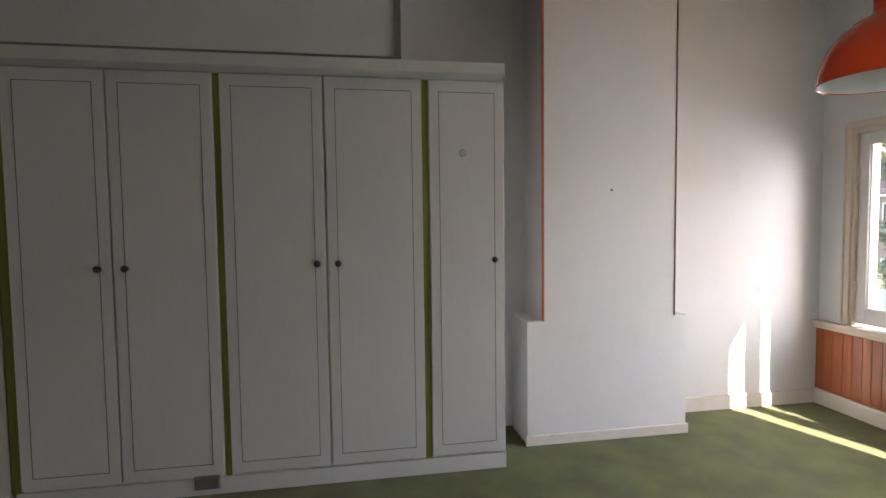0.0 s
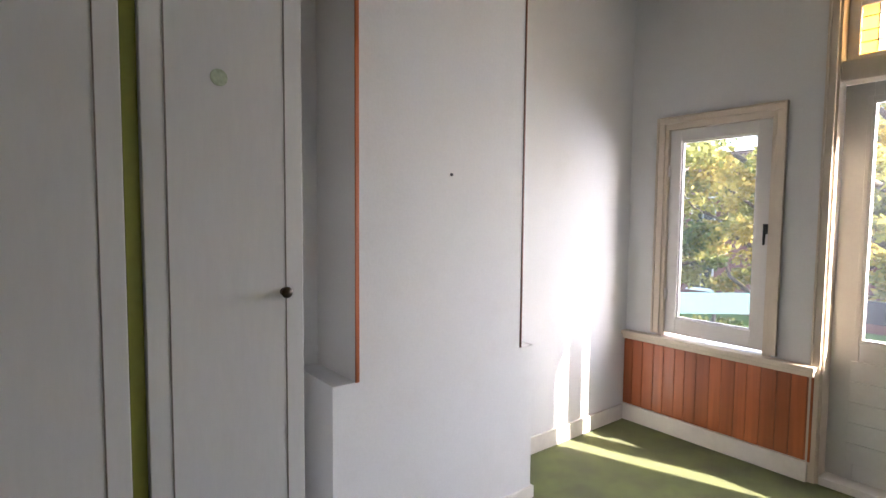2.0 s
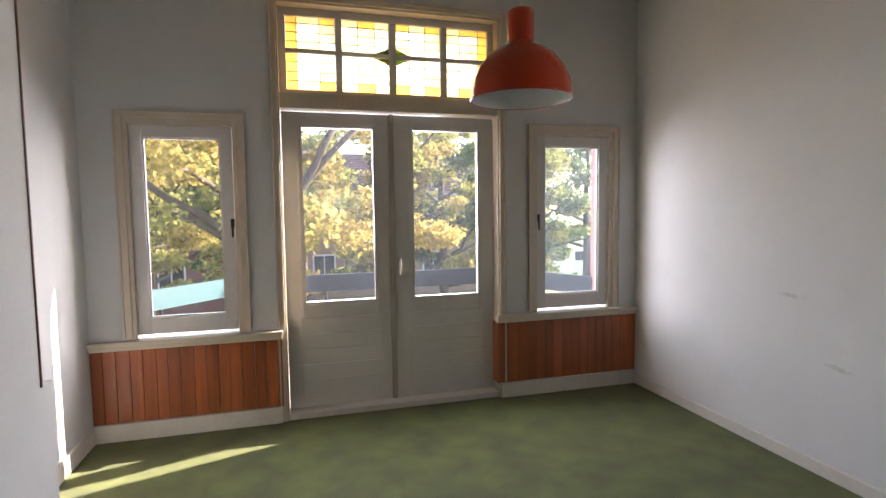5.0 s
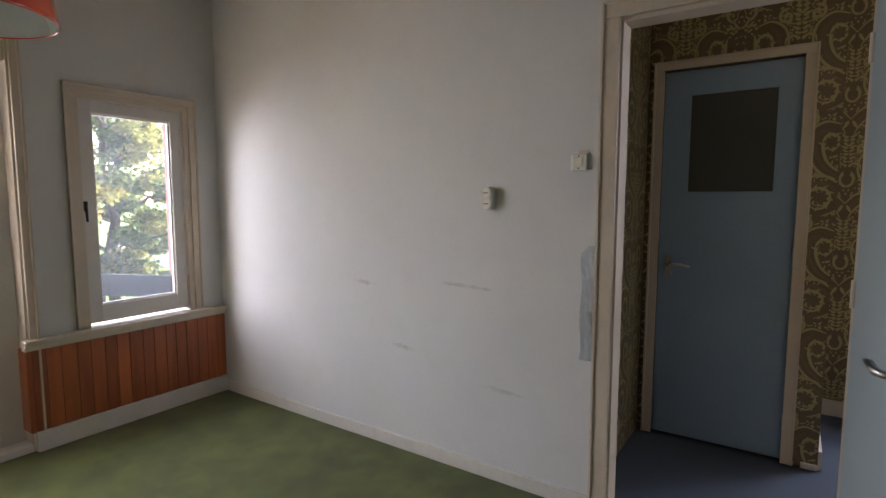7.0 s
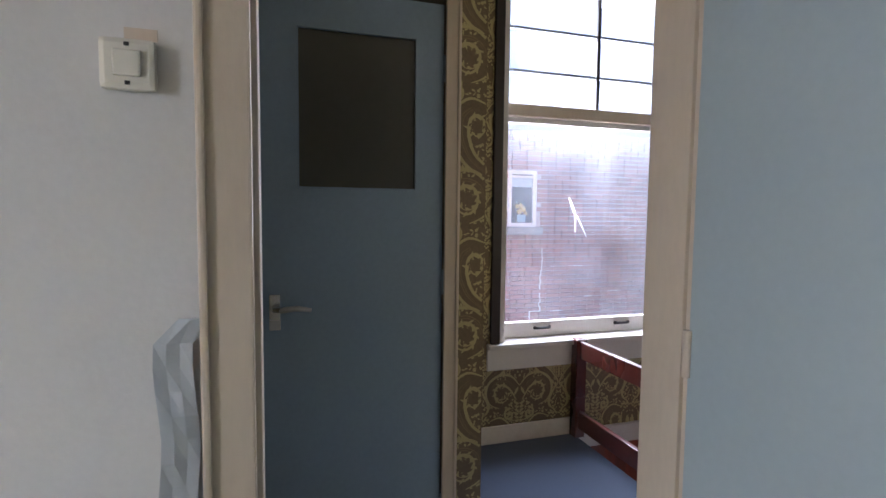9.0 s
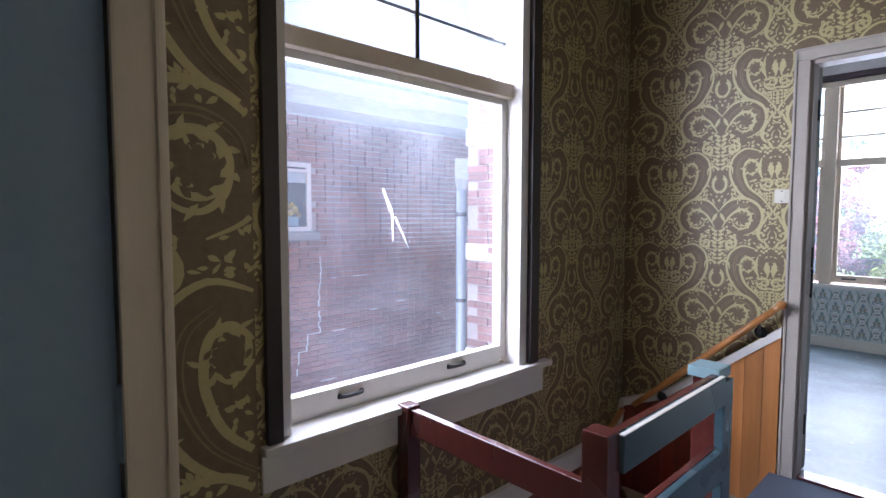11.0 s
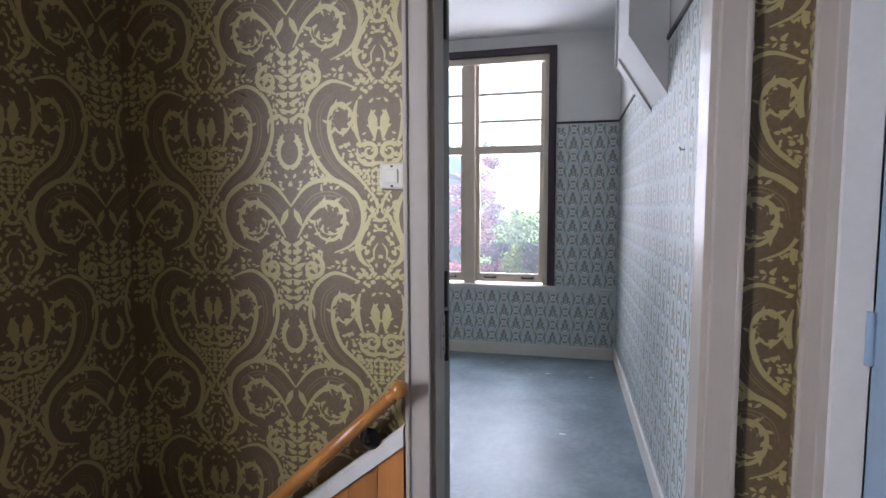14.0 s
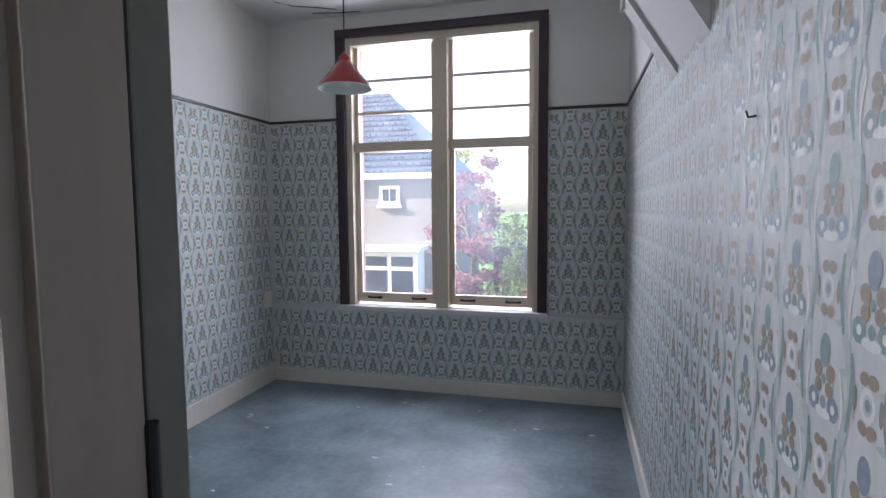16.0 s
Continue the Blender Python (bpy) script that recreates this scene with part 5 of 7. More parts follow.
LX, LY, LZ = 5.21, -7.95, 1.872
lamp = thing("pendant_lamp", (LX, LY, LZ), "small red enamel cone pendant lamp on a dark cord", "pendant lamp")
cone = [(0.112, 0.0), (0.108, 0.012), (0.06, 0.07), (0.03, 0.108), (0.026, 0.112)]
part("shade", lathe(cone, (LX, LY, LZ), 40), M_REDLAMP, lamp, "red enamel cone shade", True)
part("shade_lining", lathe([(r - 0.003, h - 0.001) for r, h in cone[:-1]] + [(0.0, 0.1)], (LX, LY, LZ), 40), M_WHITEENAMEL, lamp, "white inside of the shade", True)
part("rim", lathe([(0.112, -0.003), (0.115, 0.0), (0.112, 0.003), (0.109, 0.0), (0.112, -0.003)], (LX, LY, LZ), 40), M_WHITEENAMEL, lamp, "", True)
part("cap", lathe([(0.027, 0.108), (0.026, 0.128), (0.012, 0.142), (0.004, 0.15)], (LX, LY, LZ), 20), M_REDLAMP, lamp, "", True)
part("bulb", lathe([(0.0, 0.005), (0.02, 0.012), (0.028, 0.035), (0.014, 0.07), (0.014, 0.1)], (LX, LY, LZ), 16), M_WHITEENAMEL, lamp, "", True)
part("cord", cyl(bmesh.new(), (LX, LY, LZ + 0.145), (LX, LY, HB - 0.012), 0.003, seg=8), M_IRON, lamp)
part("ceiling_rose", lathe([(0.0, -0.02), (0.03, -0.016), (0.036, 0.0)], (LX, LY, HB), 20), M_SWITCH, lamp, "", True)

ws = thing("wall_socket", (6.59, -9.42, 0.66), "small white upright wall socket on the wallpaper", "wall socket")
part("body", box(6.57, 6.596, -9.48, -9.39, 0.6, 0.73, 0.008), M_SWITCH, ws)
part("face", box(6.566, 6.571, -9.46, -9.41, 0.63, 0.7, 0.002), M_SWITCH, ws)
nl2 = sweep([(3.934, -6.97, 1.53), (3.948, -6.97, 1.528), (3.952, -6.97, 1.54)], 0.0025, 6)
single("wall_hook", nl2, M_IRON, "small bent black nail in the wallpaper", "hook")


def prism(points, x0, x1):
    """A slab between x0 and x1 with the outline of (y, z) points."""
    bm = bmesh.new()
    a = [bm.verts.new((x0, y, z)) for y, z in points]
    b = [bm.verts.new((x1, y, z)) for y, z in points]
    bm.faces.new(a)
    bm.faces.new(list(reversed(b)))
    n = len(points)
    for k in range(n):
        bm.faces.new((a[k], a[(k + 1) % n], b[(k + 1) % n], b[k]))
    bmesh.ops.recalc_face_normals(bm, faces=bm.faces)
    return bm


# ---------------------------------------------------------------- outdoors
GZ = -3.2
gr = bmesh.new()
gv = [gr.verts.new(p) for p in ((-600, -600, GZ), (600, -600, GZ), (600, 600, GZ), (-600, 600, GZ))]
gr.faces.new(gv)
structure("ground", gr, M_GRASS, "open lawn and gardens round the house", "ground")
structure("road", box(-80, 80, 5.0, 10.5, GZ, GZ + 0.02), M_ASPHALT, "grey asphalt street in front of the house", "road")
structure("pavement", box(-80, 80, 2.6, 5.0, GZ, GZ + 0.12), M_PAVE, "paved footpath with a kerb", "pavement")
structure("pavement", box(-80, 80, 10.5, 12.5, GZ, GZ + 0.12), M_PAVE, "paved footpath with a kerb", "pavement")

# balcony with chamfered corners
balc = thing("balcony", (1.87, 0.8, -0.1), "small balcony with teal rail boards on iron posts", "balcony")
fb = bmesh.new()
pl = [(-0.3, 0.301), (0.62, 1.34), (3.08, 1.34), (3.62, 0.301)]
a = [fb.verts.new((x, y, -0.12)) for x, y in pl]
b = [fb.verts.new((x, y, -0.02)) for x, y in pl]
fb.faces.new(b)
fb.faces.new(list(reversed(a)))
for k in range(4):
    fb.faces.new((a[k], a[(k + 1) % 4], b[(k + 1) % 4], b[k]))
bmesh.ops.recalc_face_normals(fb, faces=fb.faces)
part("floor_slab", fb, M_PAVE, balc)


def board(p, q, z0, z1, t=0.028):
    p, q = Vector((*p, 0)), Vector((*q, 0))
    d = (q - p).normalized()
    s = Vector((-d.y, d.x, 0)) * t / 2
    bm = bmesh.new()
    lo = [bm.verts.new((v.x, v.y, z0)) for v in (p - s, q - s, q + s, p + s)]
    hi = [bm.verts.new((v.x, v.y, z1)) for v in (p - s, q - s, q + s, p + s)]
    bm.faces.new(hi)
    bm.faces.new(list(reversed(lo)))
    for k in range(4):
        bm.faces.new((lo[k], lo[(k + 1) % 4], hi[(k + 1) % 4], hi[k]))
    bmesh.ops.recalc_face_normals(bm, faces=bm.faces)
    return bm


rails = [((-0.22, 0.31), (0.60, 1.30)), ((0.62, 1.32), (3.08, 1.32)), ((3.10, 1.30), (3.56, 0.31))]
for k, (p, q) in enumerate(rails):
    # only the sunlit first board keeps the teal; the others take the shaded copy
    part("rail_board", board(p, q, 0.655, 0.81), M_TEAL if k == 0 else M_SHADEDTEAL, balc, "teal painted rail board" if k == 0 else "teal rail board coloured dark for its shade")
    part("rail_bar", board(p, q, 0.50, 0.525, 0.02), M_IRON, balc)
    part("rail_bar", board(p, q, 0.12, 0.145, 0.02), M_IRON, balc)
for x, y in ((0.61, 1.31), (3.09, 1.31), (1.45, 1.345), (2.28, 1.345), (0.2, 0.83), (3.33, 0.82)):
    part("post", cyl(bmesh.new(), (x, y, -0.02), (x, y, 0.79), 0.014), M_IRON, balc)


# foliage
def leaf_cloud(blobs, count, size, seed, droop=0.3):
    """Many small folded leaves strewn in the shells of several blobs (x, y, z, radius, flatness)."""
    rnd = random.Random(seed)
    verts, faces = [], []
    tot = sum(b[3] ** 2 for b in blobs)
    for (cx, cy, cz, r, fl) in blobs:
        for _ in range(int(count * r * r / tot)):
            u, th = rnd.uniform(-1, 1), rnd.uniform(0, 2 * math.pi)
            rr = r * (0.2 + 0.85 * rnd.random() ** 0.7)
            s = math.sqrt(1 - u * u)
            p = Vector((cx + rr * s * math.cos(th), cy + rr * s * math.sin(th), cz + rr * u * fl))
            d = Vector((rnd.gauss(0, 1), rnd.gauss(0, 1), rnd.gauss(0, 0.6) - droop)).normalized()
            e = d.cross(Vector((rnd.gauss(0, 1), rnd.gauss(0, 1), rnd.gauss(0, 1)))).normalized()
            k = size * rnd.uniform(0.6, 1.35)
            i = len(verts)
            verts += [p, p + d * k * 0.5 + e * k * 0.34, p + d * k, p + d * k * 0.5 - e * k * 0.34]
            faces.append((i, i + 1, i + 2, i + 3))
    return verts, faces


def crown(name, parent, blobs, count, size, seed, mat, label=""):
    v, f = leaf_cloud(blobs, count, size, seed)
    o = ORIGIN[parent]
    me = bpy.data.meshes.new(name)
    me.from_pydata([tuple(p - o) for p in v], [], f)
    me.materials.append(mat)
    ob = new(name, me)
    ob.parent = parent
    ORIGIN[ob] = o
    return tagged(ob, label)


def limb(p, q, r0, r1, seed, bend=0.25):
    rnd = random.Random(seed)
    p, q = Vector(p), Vector(q)
    n = 7
    pts = []
    L = (q - p).length
    for i in range(n):
        t = i / (n - 1)
        w = math.sin(t * math.pi) * bend * L * 0.2
        pts.append(p.lerp(q, t) + Vector((rnd.uniform(-1, 1), rnd.uniform(-1, 1), rnd.uniform(-0.5, 0.8))) * w * 0.6)
    return sweep(pts, [r0 + (r1 - r0) * i / (n - 1) for i in range(n)], 8)


def tree(at, height, spread, trunk_r, seed, mats, count, leaf, label, trunk_h=0.4, boughs=()):
    """A tapered trunk, a dozen limbs with twigs and a loose crown of leaves in clumps."""
    rnd = random.Random(seed)
    t = thing("tree", at, label, "tree", "trees round the house")
    base = Vector(at)
    top = base + Vector((rnd.uniform(-0.4, 0.4), rnd.uniform(-0.4, 0.4), height * 0.75))
    part("trunk", limb(base, top, trunk_r, trunk_r * 0.35, seed, 0.2), M_BARK, t, "", True)
    blobs = []
    for k, (p, q, r) in enumerate(boughs):
        part("limb", limb(p, q, r, r * 0.5, seed * 17 + k, 0.25), M_BARK, t, "", True)
    for k in range(13):
        f = trunk_h + (1 - trunk_h) * k / 13
        p = base.lerp(top, f)
        a = k * 2.4 + rnd.uniform(-0.4, 0.4)
        reach = spread * (1 - 0.45 * (k / 13)) * rnd.uniform(0.7, 1.05)
        q = p + Vector((math.cos(a) * reach, math.sin(a) * reach, height * rnd.uniform(0.06, 0.24)))
        part("limb", limb(p, q, trunk_r * 0.4 * (1 - 0.5 * k / 13), 0.02, seed * 31 + k, 0.5), M_BARK, t, "", True)
        for s in (0.45, 0.65, 0.85, 1.05):
            c = p.lerp(q, s)
            blobs.append((c.x + rnd.uniform(-1, 1) * min(0.6, spread * 0.2), c.y + rnd.uniform(-1, 1) * min(0.6, spread * 0.2), c.z + rnd.uniform(-0.3, 0.4), max(0.3, spread * rnd.uniform(0.09, 0.2)), rnd.uniform(0.45, 0.75)))
    for i, m in enumerate(mats):
        crown("crown", t, blobs[i::len(mats)] + blobs[(i + 1) % len(mats)::len(mats)][:4], count // len(mats), leaf, seed * 7 + i, m)
    return t


tree((0.35, 8.3, GZ), 9.5, 3.8, 0.3, 3, (M_LEAF_Y, M_LEAF_YG, M_LEAF_Y), 20000, 0.13, "broad street tree in yellow autumn leaf", 0.3,
     (((0.4, 8.3, 1.0), (2.5, 7.9, 3.2), 0.11), ((0.45, 8.3, 0.4), (2.1, 7.8, 3.3), 0.13), ((0.35, 8.3, 0.6), (-2.6, 7.6, 2.6), 0.1)))
tree((4.2, 12.5, GZ), 9.0, 3.4, 0.22, 5, (M_LEAF_Y, M_LEAF_YG), 17000, 0.14, "street tree in yellow autumn leaf", 0.3)
tree((-6.5, 10.0, GZ), 9.5, 3.6, 0.24, 8, (M_LEAF_YG, M_LEAF_G), 20000, 0.14, "street tree with green and yellowing leaves", 0.2)
tree((10.5, 17.0, GZ), 10.0, 4.0, 0.24, 11, (M_LEAF_G, M_LEAF_YG), 21000, 0.17, "tall tree with green and yellowing leaves", 0.28)
tree((1.5, 18.0, GZ), 9.5, 4.2, 0.26, 13, (M_LEAF_G, M_LEAF_YG), 21000, 0.18, "tall tree with green and yellowing leaves", 0.25)
tree((-4.5, 19.0, GZ), 10.0, 4.2, 0.26, 17, (M_LEAF_G, M_LEAF_YG), 21000, 0.18, "tall tree with green and yellowing leaves", 0.25)
tree((6.6, 15.5, GZ), 9.5, 3.8, 0.22, 31, (M_LEAF_YG, M_LEAF_G), 17000, 0.16, "street tree with green and yellowing leaves", 0.25)
tree((-3.6, 12.5, GZ), 9.0, 3.6, 0.22, 37, (M_LEAF_YG, M_LEAF_Y), 16000, 0.15, "street tree with green and yellowing leaves", 0.25)
tree((16.5, 22.0, GZ), 11.0, 4.6, 0.26, 19, (M_LEAF_G,), 9000, 0.2, "tall green tree beyond the lawn", 0.25)


def house(at, w, d, h, wall_mat, roof_mat, label, rows, cols, ridge=2.6, face=-1):
    """A brick house with a tiled gable roof; windows with frames and sills on the face towards the street (face -1: -y, 1: +y)."""
    x, y, z = at
    o = thing("house", at, label, "house", "houses round about")
    part("wall", box(x - w / 2, x + w / 2, y - d / 2, y + d / 2, z, z + h), wall_mat, o)
    rf = bmesh.new()
    e = 0.35
    a = [rf.verts.new((sx * (w / 2 + e) + x, sy * (d / 2 + e) + y, z + h)) for sx, sy in ((-1, -1), (1, -1), (1, 1), (-1, 1))]
    r = [rf.verts.new((x - w / 2 - e, y, z + h + ridge)), rf.verts.new((x + w / 2 + e, y, z + h + ridge))]
    rf.faces.new((a[0], a[1], r[1], r[0]))
    rf.faces.new((a[2], a[3], r[0], r[1]))
    rf.faces.new((a[1], a[2], r[1]))
    rf.faces.new((a[3], a[0], r[0]))
    rf.faces.new(list(reversed(a)))
    bmesh.ops.recalc_face_normals(rf, faces=rf.faces)
    roof = part("roof", rf, roof_mat, o)
    bat = bmesh.new()
    for i in range(16):
        f = (i + 0.5) / 16
        for s in (-1, 1):
            yy, zz = y + s * (d / 2 + e) * (1 - f), z + h + ridge * f
            bx(bat, x - w / 2 - e, x + w / 2 + e, yy - 0.05, yy + 0.05, zz - 0.02, zz + 0.04)
    part("tile_courses", bat, roof_mat, roof)
    part("chimney", box(x + w * 0.25, x + w * 0.25 + 0.6, y - 0.3, y + 0.3, z + h + ridge * 0.6, z + h + ridge + 0.7), wall_mat, roof)
    part("gutter", box(x - w / 2 - e, x + w / 2 + e, y + face * (d / 2 + e) - 0.06, y + face * (d / 2 + e) + 0.06, z + h - 0.1, z + h + 0.02), M_SASH, o)
    yf = y + face * d / 2
    for i in range(rows):
        for j in range(cols):
            cx = x - w / 2 + w * (j + 0.5) / cols
            cz = z + 1.0 + i * 2.8
            wn_ = part("window", box(cx - 0.6, cx + 0.6, yf, yf + face * 0.05, cz, cz + 1.4), M_SASH, o)
            part("pane", box(cx - 0.52, cx - 0.03, yf + face * 0.045, yf + face * 0.06, cz + 0.08, cz + 1.32), M_DARKPANE, wn_)
            part("pane", box(cx + 0.03, cx + 0.52, yf + face * 0.045, yf + face * 0.06, cz + 0.08, cz + 1.32), M_DARKPANE, wn_)
            part("sill", box(cx - 0.7, cx + 0.7, yf, yf + face * 0.14, cz - 0.08, cz), M_STONE, wn_)
    return o


house((-6.0, 27, GZ), 12, 8, 5.6, M_BRICK, M_ROOFRED, "brick terrace house across the street behind trees", 2, 4)
house((7.0, 29, GZ), 12, 8, 5.6, M_BRICKLIGHT, M_ROOFRED, "brick terrace house across the street behind trees", 2, 4)
house((-20.0, 27, GZ), 12, 8, 5.6, M_BRICKLIGHT, M_ROOFRED, "brick terrace house across the street behind trees", 2, 4)


def hedge(name, x0, x1, y0, y1, h, seed, mat, label, size=0.09, count=3500):
    hd_ = thing(name, ((x0 + x1) / 2, (y0 + y1) / 2, GZ), label, "hedge")
    blobs = []
    n = max(2, int(max(x1 - x0, y1 - y0) / 0.6))
    for i in range(n):
        f = (i + 0.5) / n
        for zz in (0.3, 0.62, 0.85):
            blobs.append((x0 + (x1 - x0) * (f if x1 - x0 > y1 - y0 else 0.5), y0 + (y1 - y0) * (f if y1 - y0 >= x1 - x0 else 0.5), GZ + h * zz, min(x1 - x0, y1 - y0) * 0.62, 0.8))
    part("stems", box(x0 + 0.2, x1 - 0.2, y0 + 0.15, y1 - 0.15, GZ, GZ + h * 0.7), M_BARK, hd_)
    crown("foliage", hd_, blobs, count, size, seed, mat)
    return hd_


hedge("hedge", 5.0, 13.0, 12.8, 13.8, 1.3, 41, M_LEAF_G, "clipped green hedge along the far footpath")
hedge("hedge", -9.0, -2.0, 12.8, 13.8, 1.3, 42, M_LEAF_G, "clipped green hedge along the far footpath")


def van(at, rz):
    """A parked white van: body, bonnet, windows, wheels, lamps."""
    v = thing("van", at, "white delivery van parked beyond the lawn", "van")
    x, y, z = at
    bm = bmesh.new()
    prof = [(-2.4, 0.35), (2.3, 0.35), (2.4, 0.6), (2.35, 0.95), (1.65, 1.15), (1.2, 1.95), (1.0, 2.05), (-2.3, 2.08), (-2.4, 1.9)]
    a = [bm.verts.new((x + px, y - 0.92, z + pz)) for px, pz in prof]
    b = [bm.verts.new((x + px, y + 0.92, z + pz)) for px, pz in prof]
    bm.faces.new(a)
    bm.faces.new(list(reversed(b)))
    for k in range(len(prof)):
        bm.faces.new((a[k], a[(k + 1) % len(prof)], b[(k + 1) % len(prof)], b[k]))
    bmesh.ops.bevel(bm, geom=list(bm.edges), offset=0.05, segments=2, affect='EDGES')
    bmesh.ops.recalc_face_normals(bm, faces=bm.faces)
    part("body", bm, M_WHITEENAMEL, v)
    part("side_window", box(x + 0.45, x + 1.2, y - 0.935, y - 0.915, z + 1.2, z + 1.8, 0.003), M_DARKPANE, v)
    part("bumper", box(x + 2.3, x + 2.46, y - 0.85, y + 0.85, z + 0.35, z + 0.6, 0.03), M_IRON, v)
    part("headlight", box(x + 2.3, x + 2.42, y - 0.8, y - 0.5, z + 0.75, z + 0.9, 0.02), M_METAL, v)
    for wx in (-1.5, 1.5):
        for wy in (-0.88, 0.88):
            w = part("wheel", lathe([(0.0, -0.1), (0.3, -0.1), (0.34, -0.06), (0.34, 0.06), (0.3, 0.1), (0.0, 0.1)], (x + wx, y + wy, z + 0.34), 20, 'Y'), M_IRON, v, "black tyre", True)
            part("rim", lathe([(0.0, -0.112), (0.17, -0.112), (0.19, -0.1)], (x + wx, y + wy, z + 0.34), 16, 'Y'), M_METAL, w)


van((18.8, 29.0, GZ), 0)

# neighbour's side wall beyond the landing window
NX = 9.32
nb = thing("neighbour_house", (NX + 3, -6.5, GZ), "neighbouring dark red brick house close beside", "house")
nbw = part("wall", box(NX + 0.012, NX + 5, -13.0, -1.5, GZ, 2.42), M_MORTAR, nb)
part("fascia", box(NX - 0.45, NX + 0.1, -13.2, -1.3, 2.42, 2.72, 0.01), M_ZINC, nb, "grey painted eaves board")
part("gutter", box(NX - 0.58, NX - 0.45, -13.2, -1.3, 2.56, 2.72, 0.02), M_ZINC, nb, "zinc eaves gutter")
# ridge raised out of view so the roof keeps sun off the landing window
rf = bmesh.new()
v = [rf.verts.new(p) for p in ((NX - 0.5, -13.2, 2.72), (NX - 0.5, -1.3, 2.72), (NX + 3.2, -1.3, 6.9), (NX + 3.2, -13.2, 6.9), (NX + 6, -13.2, 2.72), (NX + 6, -1.3, 2.72))]
rf.faces.new((v[0], v[1], v[2], v[3]))
rf.faces.new((v[3], v[2], v[5], v[4]))
rf.faces.new((v[0], v[3], v[4]))
rf.faces.new((v[1], v[5], v[2]))
part("roof", rf, M_ROOF, nb)
nw = part("window", pierced('x', NX - 0.03, NX + 0.03, -6.11, -5.69, 1.13, 1.88, ((-6.06, -5.74, 1.18, 1.83),)), M_SASH, nb, "small white window")
part("pane", box(NX + 0.0, NX + 0.011, -6.06, -5.74, 1.18, 1.83), M_DARKPANE, nw)
part("blind", box(NX - 0.006, NX - 0.002, -6.055, -5.745, 1.66, 1.8), M_PALEDOOR, nw, "pale raised blind")
part("meeting_rail", box(NX - 0.03, NX - 0.005, -6.06, -5.74, 1.78, 1.81), M_SASH, nw)
fl_ = bmesh.new()
for k, (yy, zz, r) in enumerate(((-5.86, 1.33, 0.04), (-5.91, 1.37, 0.05), (-5.83, 1.4, 0.035), (-5.95, 1.31, 0.035), (-5.88, 1.42, 0.03))):
    bmesh.ops.create_icosphere(fl_, subdivisions=1, radius=r, matrix=Matrix.Translation((NX - 0.02, yy, zz)) @ Matrix.Diagonal((0.4, 1, 1, 1)))
part("flowers", fl_, M_LEAF_Y, nw, "yellow flowers behind the pane")
part("flower_pot", box(NX - 0.03, NX - 0.008, -5.95, -5.83, 1.19, 1.29, 0.006), M_CAPBLUE, nw, "blue pot")
part("sill", box(NX - 0.12, NX + 0.01, -6.17, -5.65, 1.03, 1.125, 0.01), M_PAVE, nb, "grey stone window sill")
# downpipe and hopper at the corner of the house
dp = thing("downpipe", (7.03, -6.2, GZ), "pale zinc downpipe with a hopper head at the house corner", "downpipe")
part("pipe", cyl(bmesh.new(), (7.03, -6.2, GZ), (7.03, -6.2, 1.52), 0.04, seg=16), M_ZINC, dp, "", True)
hp = lathe([(0.04, 0.0), (0.06, 0.05), (0.075, 0.1), (0.075, 0.26), (0.065, 0.26), (0.065, 0.12), (0.0, 0.08)], (7.03, -6.2, 1.5), 4)
part("hopper", hp, M_ZINC, dp)
for z in (-0.6, 0.6, 1.3):
    part("bracket", lathe([(0.041, 0.0), (0.047, 0.0), (0.047, 0.03), (0.041, 0.03)], (7.03, -6.2, z), 16), M_IRON, dp)

# rear gardens
rh = thing("house", (12.6, -26, GZ), "weathered grey-brown brick house with a hipped dark blue tiled roof", "house", "houses round about")
part("wall", box(8.7, 17.0, -30, -22, GZ, 2.4), M_PALEWALL, rh)
part("fascia", box(8.4, 17.3, -21.85, -21.65, 2.32, 2.5, 0.02), M_STONE, rh, "white eaves board")
rb_ = bmesh.new()
ev = [rb_.verts.new(p) for p in ((8.35, -30.3, 2.48), (17.3, -30.3, 2.48), (17.3, -21.7, 2.48), (8.35, -21.7, 2.48))]
rg = [rb_.verts.new((11.6, -26, 6.0)), rb_.verts.new((14.4, -26, 6.0))]
rb_.faces.new((ev[0], ev[1], rg[1], rg[0]))
rb_.faces.new((ev[2], ev[3], rg[0], rg[1]))
rb_.faces.new((ev[1], ev[2], rg[1]))
rb_.faces.new((ev[3], ev[0], rg[0]))
rb_.faces.new(list(reversed(ev)))
bmesh.ops.recalc_face_normals(rb_, faces=rb_.faces)
rroof = part("roof", rb_, M_ROOF, rh)
tl_ = bmesh.new()
for i in range(15):
    f = (i + 0.3) / 15
    y, z = -21.7 - 4.3 * f, 2.48 + 3.52 * f
    x0, x1 = 8.35 + 3.25 * f, 17.3 - 2.9 * f
    n = int((x1 - x0) / 0.24)
    for k in range(n):
        bx(tl_, x0 + 0.24 * k, x0 + 0.24 * k + 0.2, y - 0.16, y + 0.12, z - 0.02, z + 0.07)
part("roof_tiles", tl_, M_ROOF, rroof)
